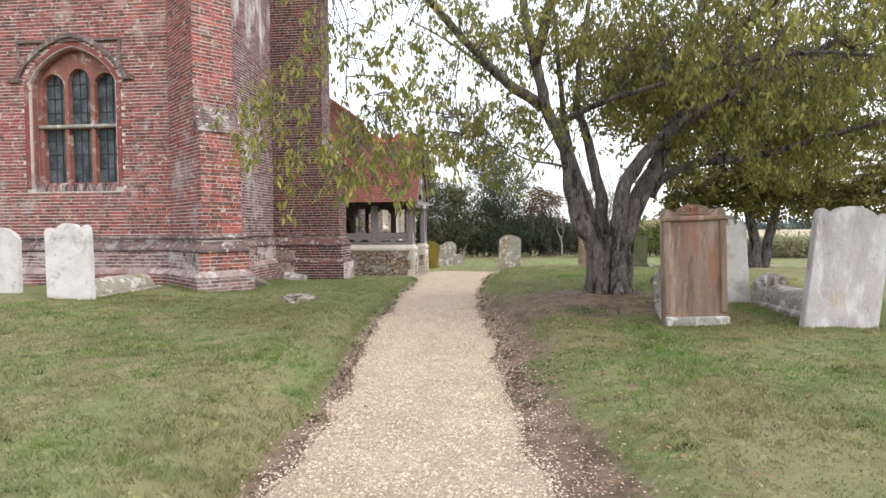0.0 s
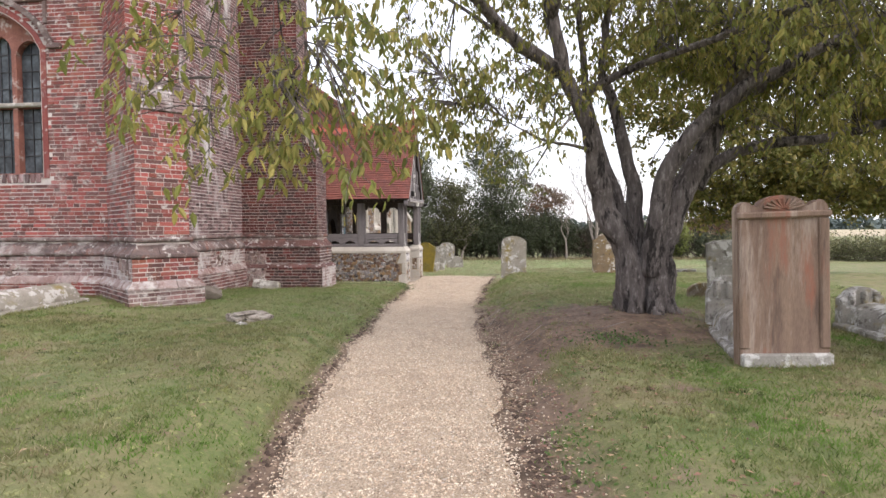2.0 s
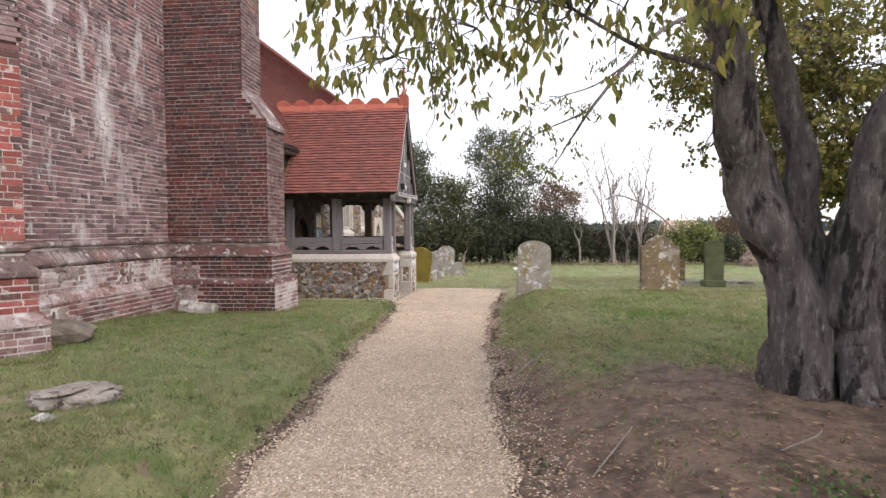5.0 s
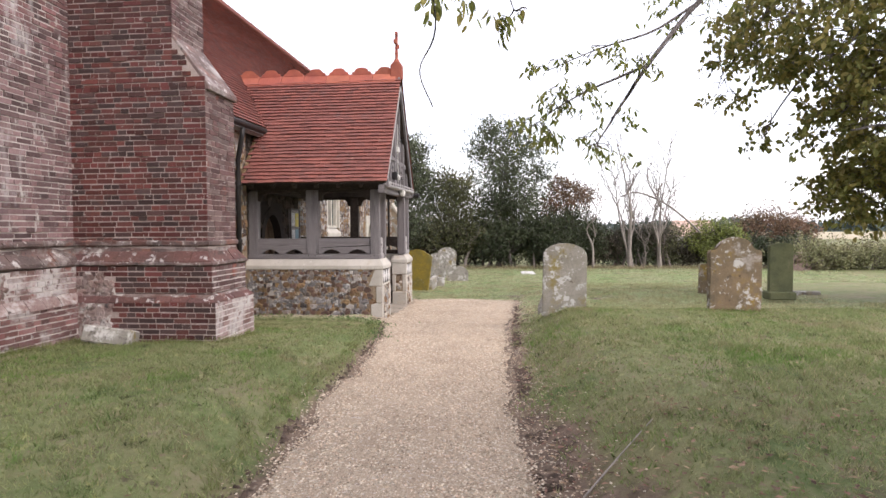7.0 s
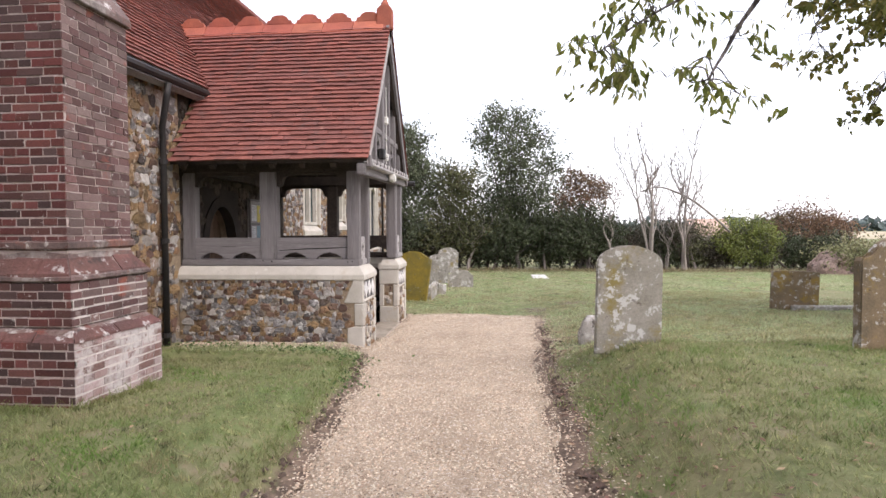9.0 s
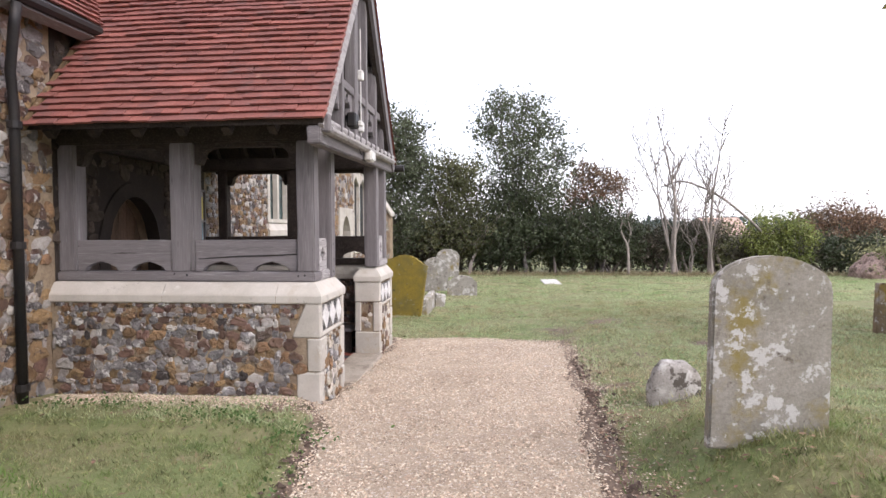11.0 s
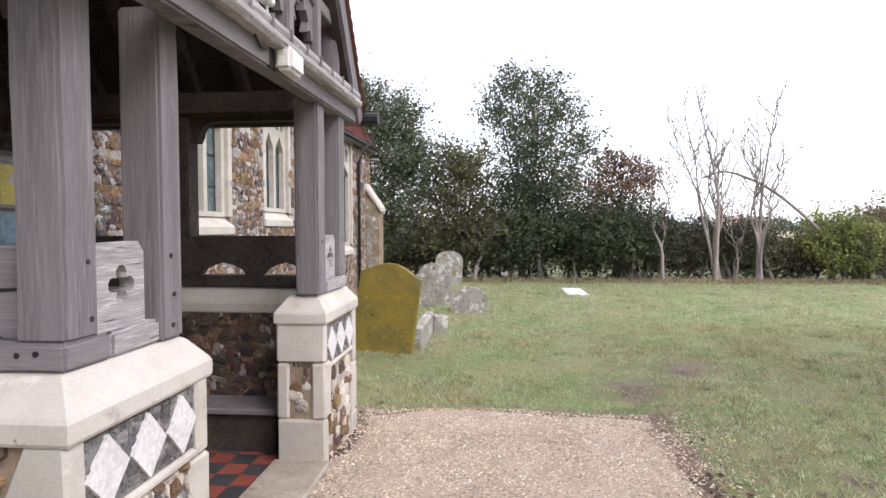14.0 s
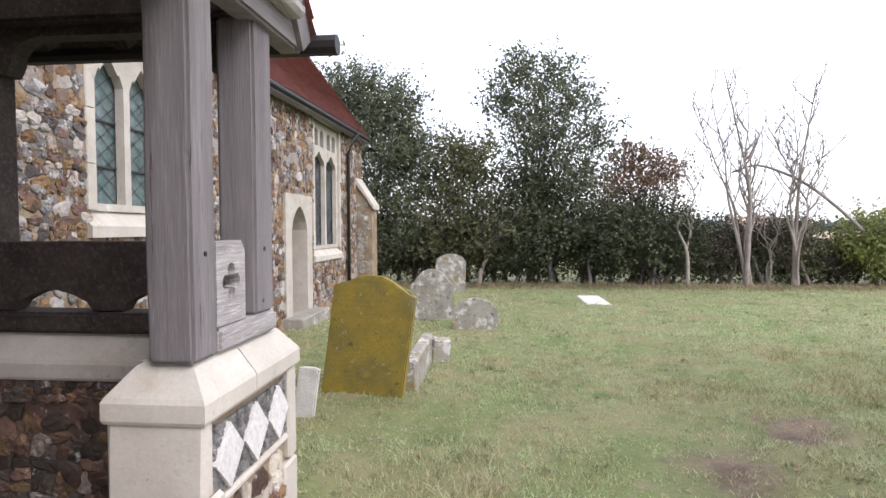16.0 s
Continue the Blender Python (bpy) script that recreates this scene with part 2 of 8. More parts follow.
def axes(o, u, v, w):
    m = Matrix.Identity(4)
    for i, c in enumerate((u, v, w, o)):
        for j in range(3):
            m[j][i] = c[j]
    return m


def XZ(y):
    """Plane of x and z at y, drawn out along y."""
    return axes((0, y, 0), (1, 0, 0), (0, 0, 1), (0, 1, 0))


def YZ(x):
    return axes((x, 0, 0), (0, 1, 0), (0, 0, 1), (1, 0, 0))


def plate(outer, holes, m, depth):
    """A flat plate with holes, of some thickness."""
    bm = bmesh.new()
    es = []
    for loop in (outer, *holes):
        vs = [bm.verts.new((x, y, 0)) for x, y in loop]
        es += [bm.edges.new((vs[i], vs[(i + 1) % len(vs)])) for i in range(len(vs))]
    fs = [f for f in bmesh.ops.triangle_fill(bm, use_beauty=True, use_dissolve=False, edges=es)["geom"] if isinstance(f, bmesh.types.BMFace)]
    up = bmesh.ops.extrude_face_region(bm, geom=fs)
    for v in up["geom"]:
        if isinstance(v, bmesh.types.BMVert):
            v.co.z = depth
    bm.transform(m)
    return bm


def smooth01(a, b, x):
    t = min(1.0, max(0.0, (x - a) / (b - a)))
    return t * t * (3 - 2 * t)


def lerp_table(table, x):
    return float(np.interp(x, [r[0] for r in table], [r[1] for r in table]))


# ---- ground ----
PATH_L = [(-12, -1.6), (0, -1.35), (3, -1.32), (4.6, -1.38), (6, -1.55), (8.4, -1.85), (11, -2.0), (12.5, -2.13), (16, -2.25), (17.0, -2.4), (17.6, -2.62), (18.6, -2.6), (21.1, -2.5)]
PATH_R = [(-12, 0.9), (0, 0.6), (3.3, 0.38), (4.8, 0.17), (6.2, 0.06), (8.6, -0.15), (11, -0.38), (13, -0.44), (16.7, -0.39), (19, -0.25), (21.1, -0.15)]


def ground_z(x, y):
    if -5.2 < x < -2.62 and 18.0 < y < 20.42:
        return -0.4
    base = lerp_table([(-40, 0.0), (12, 0.0), (17, -0.07), (21, -0.13), (25, -0.22), (28, -0.29), (32, -0.38), (36, -0.36), (60, -0.6), (200, -1.0)], y)
    if y < 22:
        left, right = lerp_table(PATH_L, y), lerp_table(PATH_R, y)
        bank_l = lerp_table([(-20, 0.25), (8, 0.3), (12.5, 0.26), (15.3, 0.14), (17.4, 0.02), (18.5, 0.0)], y)
        bank_r = lerp_table([(-20, 0.25), (4, 0.24), (7, 0.29), (10, 0.34), (15.8, 0.44), (17.6, 0.22), (19, 0.12), (22, 0.1)], y)
        if x < left:
            base += 0.05 * smooth01(0.02, 0.18, left - x) + (bank_l - 0.05 * (bank_l > 0.05)) * smooth01(0.0, 0.75, left - x) + 0.14 * smooth01(1.5, 5.0, left - x) * (1 - smooth01(9, 14, y))
        elif x > right:
            base += bank_r * smooth01(0.0, 0.9, x - right)
        else:
            base += 0.015 * (1 - abs(2 * (x - left) / (right - left) - 1)) - 0.02
    else:
        base += 0.1 * smooth01(-0.2, 1.5, x) * (1 - smooth01(22, 27, y))
    if 12 < y < 30 and x > 1.5:
        base += 0.06 * smooth01(1.5, 4, x) * smooth01(15, 19, y) * (1 - smooth01(20, 27, y))
    r = math.hypot(x - 1.9, y - 9.4)
    base += 0.09 * (1 - smooth01(0.3, 1.5, r))
    if abs(x) < 14 and -8 < y < 40:
        base += 0.03 * noise.noise((x * 0.9, y * 0.9, 2.0)) + 0.017 * noise.noise((x * 3.1, y * 3.1, 5.0))
    return base


def stretch_axis(lo, hi, step, far):
    inner = list(np.arange(lo, hi + 1e-6, step))
    d, out = step, []
    v = hi
    while v < far:
        d *= 1.35
        v += d
        out.append(v)
    d, back = step, []
    v = lo
    while v > -far:
        d *= 1.35
        v -= d
        back.append(v)
    return back[::-1] + inner + out


def on_path(x, y, grow=0.0):
    if y > 21.05 + grow:
        return False
    return lerp_table(PATH_L, y) - grow < x < lerp_table(PATH_R, y) + grow


def bare(x, y):
    """How worn the turf is: path edges, under the cherry, scrapes."""
    if abs(x) > 12 or y < -10 or y > 30:
        return 0.15 * noise.noise((x * 0.5, y * 0.5, 4))
    k = 0.0
    if y < 21.15:
        l, r = lerp_table(PATH_L, y), lerp_table(PATH_R, y)
        if x < l:
            k = max(k, 1 - smooth01(0.03, 0.24 if y < 11 else 0.14, l - x))
        elif x > r:
            wide = lerp_table([(0, 0.6), (4, 0.65), (7, 0.9), (9, 1.4), (11, 0.8), (13, 0.32), (16, 0.24), (21, 0.22)], y)
            k = max(k, 1 - smooth01(0.05 if y > 12 else 0.15, wide, x - r))
        else:
            k = 1.0
    d = math.hypot((x - 1.1) * 0.8, y - 8.9)
    k = max(k, 0.95 * (1 - smooth01(0.6, 2.1, d)))
    for sx, sy, sr in ((0.05, 18.5, 0.3), (-0.2, 21.9, 0.75), (0.7, 22.6, 0.5), (1.6, 20.5, 0.4), (0.6, 19.6, 0.3), (-2.9, 17.5, 0.3), (1.35, 6.35, 0.26)):
        k = max(k, 0.72 * (1 - smooth01(sr * 0.3, sr, math.hypot(x - sx, y - sy))))
    return k + 0.42 * noise.noise((x * 1.3, y * 1.3, 4)) + 0.3 * noise.noise((x * 4.3, y * 4.3, 4))


gx, gy = stretch_axis(-8.0, 8.0, 0.14, 3500), stretch_axis(-1.0, 24.0, 0.16, 3500)
gv = [(x, y, ground_z(x, y)) for y in gy for x in gx]
W = len(gx)
gf = [(j * W + i, j * W + i + 1, (j + 1) * W + i + 1, (j + 1) * W + i) for j in range(len(gy) - 1) for i in range(W - 1)]
ground = tagged(part("ground", (gv, [], gf), GRASS_GROUND, smooth=True), "mown churchyard lawn, patchy green and straw", "ground", kind="structure")
worn = ground.data.attributes.new("worn", "FLOAT", "POINT")
worn.data.foreach_set("value", [bare(v[0], v[1]) for v in gv])

pv, pf, EDGE_L, EDGE_R = [], [], [], []
PY = np.arange(-9.0, 21.01, 0.15)
for j, y in enumerate(PY):
    l, r = lerp_table(PATH_L, y), lerp_table(PATH_R, y)
    l += 0.11 * noise.noise((1.3, y * 1.4, 0)) + 0.07 * noise.noise((1.3, y * 4, 0))
    r += 0.14 * noise.noise((7.3, y * 1.2, 0)) + 0.08 * noise.noise((7.3, y * 4, 0))
    EDGE_L.append(l), EDGE_R.append(r)
    for i in range(17):
        x = l + (r - l) * i / 16
        edge = 1 - abs(2 * i / 16 - 1)
        y_end = y + (0.2 * smooth01(20.0, 21.0, y) * noise.noise((x * 1.5, 3.0, 5.0)))
        pv.append((x, y_end, ground_z(x, y) + 0.022 - 0.05 * (1 - smooth01(0, 0.12, edge)) + 0.008 * noise.noise((x * 5, y * 5, 9))))
pf = [(j * 17 + i, j * 17 + i + 1, (j + 1) * 17 + i + 1, (j + 1) * 17 + i) for j in range(len(PY) - 1) for i in range(16)]
path_ob = tagged(part("path", (pv, [], pf), GRAVEL, smooth=True), "pale gravel churchyard path with worn earth edges", "path", kind="structure")

# ---- builders for masonry and roofs ----
def soup(name, verts, faces, material, parent=None, label="", kind="", smooth=False):
    """One mesh from long arrays of corners and faces of equal length."""
    me = bpy.data.meshes.new(name)
    v, f = np.asarray(verts, dtype=np.float32), np.asarray(faces, dtype=np.int32)
    me.vertices.add(len(v))
    me.vertices.foreach_set("co", v.ravel())
    k = f.shape[1]
    me.loops.add(f.size)
    me.loops.foreach_set("vertex_index", f.ravel())
    me.polygons.add(len(f))
    me.polygons.foreach_set("loop_start", np.arange(len(f), dtype=np.int32) * k)
    me.update(calc_edges=True)
    me.materials.append(material)
    if not smooth:
        me.shade_flat()
    ob = new(name, me)
    ob.parent = parent
    if parent is not None and parent.type == "EMPTY":
        ob.location = -parent.location
    return tagged(ob, label, kind=kind)


def sub(name, bm, material, parent, label="", smooth=False):
    """A part in world coordinates under a thing or under a part."""
    ob = part(name, bm, material, parent, label, smooth)
    if parent is not None and parent.type == "EMPTY":
        ob.location = -parent.location
    return ob


def bevelled(bm, offset, segments=1):
    bmesh.ops.bevel(bm, geom=list(bm.edges), offset=offset, segments=segments, affect="EDGES", clamp_overlap=True)
    return bm


PIECES = {}


def unit_piece(kind, material):
    """Shared mesh of a unit brick or tile (1 x 1 x 1 about its middle), with worn edges."""
    key = kind + material.name
    if key not in PIECES:
        bm = boxed(-0.5, 0.5, -0.5, 0.5, -0.5, 0.5)
        for v in bm.verts:
            v.co += Vector((random.uniform(-0.015, 0.015), 0, random.uniform(-0.05, 0.05)))
        bmesh.ops.bevel(bm, geom=[e for e in bm.edges if all(v.co.y < 0 for v in e.verts)], offset=0.022, segments=1, affect="EDGES")
        bmesh.ops.recalc_face_normals(bm, faces=bm.faces)
        me = bpy.data.meshes.new(kind)
        bm.to_mesh(me)
        bm.free()
        me.materials.append(material)
        PIECES[key] = me
    return PIECES[key]


def facing(parent, o, u, n, length, z0, z1, material, skip=None, near=None, course=0.068, longs=0.222, proud=0.0055, seed=1, uneven=1.0):
    """Bricks in English bond on a plane: o is a plan corner, u the way along, n outwards. near picks the ones that stay pieces of their own."""
    rng = random.Random(seed)
    V, F, count = [], [], 0
    rows = int(round((z1 - z0) / course))
    for k in range(rows):
        zc = z0 + (k + 0.5) * course
        head = k % 2 == 0
        step = longs / 2 if head else longs
        a = -rng.uniform(0.2, 0.8) * step if k % 4 > 1 else -step * 0.25
        while a < length:
            w = step * rng.uniform(0.93, 1.07)
            if rng.random() < 0.08:
                w = longs * 0.75
            b = a + w
            a0, a1 = max(a + rng.uniform(0.003, 0.0065), 0.0), min(b - rng.uniform(0.003, 0.0065), length)
            if length - a1 < 0.04:
                a1, b = length, length + 1
            a = b
            if a1 - a0 < 0.03:
                continue
            mid = (a0 + a1) / 2
            if skip and skip(mid, zc):
                continue
            d = proud + rng.uniform(-0.004, 0.004) * uneven
            if rng.random() < 0.04:
                d -= 0.01 * uneven
            d = max(d, 0.0025)
            hh = course / 2 - rng.uniform(0.0035, 0.0075)
            zj = zc + rng.uniform(-0.003, 0.003)
            if near and near(mid, zc) and count < 300:
                count += 1
                ob = new("brick", unit_piece("brick", material))
                ob.parent = parent
                p = o + u * mid
                ob.matrix_basis = axes((p.x, p.y, zj), (u.x, u.y, 0), (-n.x, -n.y, 0), (0, 0, 1)) @ Matrix.Translation((0, 0.02 - d, 0)) @ Matrix.Diagonal((a1 - a0, 0.04, 2 * hh, 1))
                continue
            i = len(V)
            t0, t1 = rng.uniform(-0.001, 0.002), rng.uniform(-0.001, 0.002)
            for s, dd, z in ((a0, -0.02, -hh), (a1, -0.02, -hh), (a1, d + t0, -hh + 0.002), (a0, d + t1, -hh + 0.002), (a0, -0.02, hh), (a1, -0.02, hh), (a1, d + t1, hh - 0.002), (a0, d + t0, hh - 0.002)):
                p = o + u * s + n * dd
                V.append((p.x, p.y, zj + z))
            F += [(i + 3, i + 2, i + 6, i + 7), (i, i + 3, i + 7, i + 4), (i + 2, i + 1, i + 5, i + 6), (i + 7, i + 6, i + 5, i + 4), (i, i + 1, i + 2, i + 3)]
    if V:
        soup("brickwork", V, F, material, parent, kind="stuff")


def offset_line(pts, out):
    """A plan line moved outwards (to its right) by out, with mitred corners."""
    res = []
    for i, p in enumerate(pts):
        ns = []
        if i > 0:
            d = (p - pts[i - 1]).normalized()
            ns.append(Vector((d.y, -d.x)))
        if i < len(pts) - 1:
            d = (pts[i + 1] - p).normalized()
            ns.append(Vector((d.y, -d.x)))
        if len(ns) == 1:
            res.append(p + ns[0] * out)
        else:
            m = (ns[0] + ns[1]).normalized()
            res.append(p + m * (out / max(0.3, m.dot(ns[0]))))
    return res


def sweep(pts, profile, cut=0.25, wobble=0.0):
    """A moulding: the profile (out, height) drawn along a plan line."""
    fine = []
    for a, b in zip(pts, pts[1:]):
        n = max(1, int((b - a).length / cut)) if wobble else 1
        fine += [a + (b - a) * (i / n) for i in range(n)]
    fine.append(pts[-1])
    bm = bmesh.new()
    rows = []
    for out, z in profile:
        rows.append([bm.verts.new((p.x + wobble * noise.noise((p.x * 3, p.y * 3, z * 5)), p.y + wobble * noise.noise((p.x * 3 + 9, p.y * 3, z * 5)), z + 0.6 * wobble * noise.noise((p.x * 2, p.y * 2, 3)))) for p in offset_line(fine, out)])
    for r0, r1 in zip(rows, rows[1:]):
        for i in range(len(r0) - 1):
            bm.faces.new((r0[i], r1[i], r1[i + 1], r0[i + 1]))
    return bm


STONES = {}


def pebble(material, k):
    """Shared mesh of a rough flint: a lumpy cushion, 1 across, its face towards +z."""
    key = material.name + str(k)
    if key not in STONES:
        rng = random.Random(100 + k)
        n = 10
        p = rng.uniform(2.0, 3.6)
        r = []
        for i in range(n):
            a = 2 * math.pi * i / n
            r.append(0.47 / (abs(math.cos(a)) ** p + abs(math.sin(a)) ** p) ** (1 / p) * rng.uniform(0.74, 1.14))
        V, F = [], []
        for ring, (s, h) in enumerate(((1.0, -0.3), (0.93, 0.6), (0.62, 0.92))):
            for i in range(n):
                a = 2 * math.pi * i / n
                V.append((math.cos(a) * r[i] * s * rng.uniform(0.94, 1.03), math.sin(a) * r[i] * s * rng.uniform(0.94, 1.03), h + (rng.uniform(-0.32, 0.26) if ring else 0)))
        V.append((rng.uniform(-0.15, 0.15), rng.uniform(-0.15, 0.15), rng.uniform(0.8, 1.05)))
        for ring in range(2):
            for i in range(n):
                j = (i + 1) % n
                F += [(ring * n + i, ring * n + j, (ring + 1) * n + j), (ring * n + i, (ring + 1) * n + j, (ring + 1) * n + i)]
        F += [(2 * n + i, 2 * n + (i + 1) % n, 3 * n) for i in range(n)]
        me = bpy.data.meshes.new("flint")
        me.from_pydata(V, [], F)
        me.materials.append(material)
        STONES[key] = (me, np.array(V, dtype=np.float32), np.array(F, dtype=np.int32))
    return STONES[key]


def flints(parent, m, u0, u1, v0, v1, material, size=0.11, skip=None, near=None, seed=1, depth=0.035, mats=None):
    """Rough flints in loose courses on the plane of m's first two axes, third axis outwards."""
    rng = random.Random(seed)
    heaps, count = {}, 0
    A = np.array([[m[i][j] for j in range(3)] for i in range(3)], dtype=np.float32)
    T = np.array([m[i][3] for i in range(3)], dtype=np.float32)
    v = v0
    while v < v1 - size * 0.3:
        h = min(size * rng.uniform(0.42, 1.15), v1 - v)
        u = u0 - rng.uniform(0, 0.3) * size
        while u < u1:
            w = h * rng.uniform(0.75, 2.1) if rng.random() < 0.7 else h * rng.uniform(0.4, 0.75)
            cu, cv = u + w / 2, v + h / 2 + rng.uniform(-0.25, 0.25) * h
            u += w
            if cu - w * 0.4 < u0 or cu + w * 0.4 > u1 or cv - h * 0.4 < v0 or (skip and skip(cu, cv)):
                continue
            mat_k = material if not mats else rng.choice(mats)
            me, sv, sf = pebble(mat_k, rng.randrange(16))
            d = depth * rng.uniform(0.2, 0.8)
            ang = rng.uniform(-0.35, 0.35) + (math.pi if rng.random() < 0.5 else 0)
            tilt = rng.uniform(-0.2, 0.2)
            if near and near(cu, cv) and count < 300:
                count += 1
                ob = new("flint", me)
                ob.parent = parent
                ob.matrix_basis = m @ Matrix.Translation((cu, cv, 0)) @ Matrix.Rotation(ang, 4, "Z") @ Matrix.Diagonal((w * 1.22, h * 1.36, d, 1))
                continue
            q = sv * np.array((w * 1.22, h * 1.36, d), dtype=np.float32)
            c, s = math.cos(ang), math.sin(ang)
            q = np.stack((q[:, 0] * c - q[:, 1] * s + cu, q[:, 0] * s + q[:, 1] * c + cv, q[:, 2] + tilt * q[:, 0]), 1)
            V, F = heaps.setdefault(mat_k, ([], []))
            F.append(sf + len(sv) * len(V))
            V.append(q @ A.T + T)
        v += h * 0.93
    for mat_k, (V, F) in heaps.items():
        soup("flintwork", np.concatenate(V), np.concatenate(F), mat_k, parent, kind="stuff")


def tiling(parent, o, u, s, width, run, material, keep=None, near=None, gauge=0.085, tw=0.165, seed=3, limit=300):
    """Plain clay tiles: o the eave's corner, u along the eave, s up the slope."""
    rng = random.Random(seed)
    n = u.cross(s).normalized()
    if n.z < 0:
        n = -n
    V, F, count = [], [], 0
    L, th = gauge * 1.55, 0.02
    for r in range(int(run / gauge)):
        sag = 0.0
        for c in range(int(width / tw) + 2):
            a = (c - (0.5 if r % 2 else 0.0)) * tw + rng.uniform(-0.004, 0.004)
            a0, a1 = max(a, 0) + 0.0015, min(a + tw, width) - 0.0015
            if a1 - a0 < 0.04 or (keep and not keep((a0 + a1) / 2, r * gauge)):
                continue
            wave = 0.011 * noise.noise((a * 1.1, r * gauge * 0.8, seed)) + 0.004 * noise.noise((a * 4.0, r * 3.0, seed)) + rng.uniform(-0.0025, 0.0035)
            lift = 0.041 + wave + rng.uniform(0, 0.004)
            s0 = r * gauge + rng.uniform(-0.004, 0.004)
            skew = rng.uniform(-0.006, 0.006)
            if near and count < limit and near((a0 + a1) / 2, r * gauge):
                count += 1
                ob = new("tile", unit_piece("tile", material))
                ob.parent = parent
                t = (s * L + n * (0.004 - lift)).normalized()
                k = u.cross(t).normalized()
                k = k if k.z > 0 else -k
                p = o + u * ((a0 + a1) / 2) + s * (s0 + L / 2) + n * (lift / 2 + wave / 2 + rng.uniform(0, 0.002))
                ob.matrix_basis = axes(p, u, -k, t) @ Matrix.Rotation(skew * 3, 4, "Y") @ Matrix.Diagonal((a1 - a0, th, L, 1))
                continue
            i = len(V)
            for a_, s_, h_ in ((a0, s0 + skew, lift - th), (a1, s0 - skew, lift - th), (a1, s0 - skew, lift), (a0, s0 + skew, lift), (a1, s0 + L, 0.003 + wave), (a0, s0 + L, 0.003 + wave)):
                V.append(o + u * a_ + s * s_ + n * h_)
            F += [(i, i + 1, i + 2, i + 3), (i + 3, i + 2, i + 4, i + 5), (i + 1, i, i + 5, i + 4)]
    if V:
        soup("tiles", [tuple(p) for p in V], F, material, parent, kind="stuff")


def arch(cx, half, z_spring, rise, n=7, depressed=0.35):
    """Points of a pointed arch from its right springing over to its left."""
    pts = []
    for i in range(2 * n + 1):
        t = i / n - 1
        a = abs(t)
        pts.append((cx - t * half, z_spring + rise * (1 - a ** (1.9 - depressed)) ** (0.62 + 0.25 * depressed)))
    return pts


def lancet(cx, half, z0, z_spring, rise, depressed=0.35):
    return [(cx - half, z0), (cx + half, z0)] + arch(cx, half, z_spring, rise, depressed=depressed)


V2 = Vector
GLASS = mat("dark_leaded_glass", (0.035, 0.042, 0.048), (0.1, 0.12, 0.135), scale=3, fine=12, rough=0.06, bump=0.6, bump_scale=2.4, deep=0.05)
LEAD = mat("window_lead", (0.05, 0.05, 0.055), scale=5, fine=60, rough=0.6, bump=0.1)
GLASS_PALE = mat("greenish_leaded_glass", (0.10, 0.15, 0.15), (0.16, 0.2, 0.2), scale=3, fine=12, rough=0.15, bump=0.15, bump_scale=9)
IRON = mat("black_painted_iron", (0.02, 0.02, 0.022), (0.03, 0.026, 0.024), scale=6, fine=60, rough=0.5, bump=0.1)

# ---- tower ----
WX, WY = -6.0, 11.06           # the tower's corner: south face and west face
NAVE_X = -5.14                 # the nave's south face
A1, A2 = V2((-6.69, 11.06)), V2((-5.45, 9.98))
DA = (A2 - A1).normalized()
DB = V2((-DA.y, DA.x))
A3 = A2 + DB * 0.77
A4 = V2((WX, (A3 - DA * ((A3.x - WX) / DA.x)).y))
TOP = 11.5
B1, B2, B3, B4 = V2((WX, 14.72)), V2((-4.2, 14.72)), V2((-4.2, 15.48)), V2((-5.3, 15.48))
UPZ = axes((0, 0, 0), (1, 0, 0), (0, 1, 0), (0, 0, 1))

tower = thing("church_tower", (-8.0, 12.0, 0.2), "weathered red brick church tower with a diagonal stepped buttress", "church tower")
WIN = dict(cx=-8.81, half=0.96, sill=2.44, spring=4.62, rise=0.72)
opening = lancet(WIN["cx"], WIN["half"], WIN["sill"], WIN["spring"], WIN["rise"])
west = sub("west_wall", plate([(-15, -0.4), (WX, -0.4), (WX, TOP), (-15, TOP)], [opening], XZ(WY), 0.6), MORTAR, tower, "red brick wall with pale lime mortar")


def in_window(x, z):
    dx = abs(x - WIN["cx"])
    if z < WIN["sill"] - 0.1 or dx > WIN["half"] + 0.1:
        return False
    if z < WIN["spring"]:
        return True
    t = min(1.0, dx / (WIN["half"] + 0.13))
    return z < WIN["spring"] + (WIN["rise"] + 0.13) * (1 - t ** 1.55) ** 0.71


facing(west, V2((-12.6, WY)), V2((1, 0)), V2((0, -1)), 12.6 + A1.x, 1.36, 7.2, BRICK, skip=lambda a, z: in_window(-12.6 + a, z), near=lambda a, z: 1.4 < z < 3.4 and a > 4.9, seed=2)
south = sub("south_wall", boxed(WX - 0.5, WX, WY + 0.02, 15.47, -0.4, TOP), MORTAR, tower, "tower side wall of lime-streaked weathered brick")
facing(south, A4, V2((0, 1)), V2((1, 0)), B1.y - A4.y, 1.36, 8.6, BRICK_PALE, seed=4, uneven=1.6)
core = sub("inner_wall", boxed(-14.9, WX - 0.55, 15.0, 15.4, -0.4, TOP), MORTAR, tower)

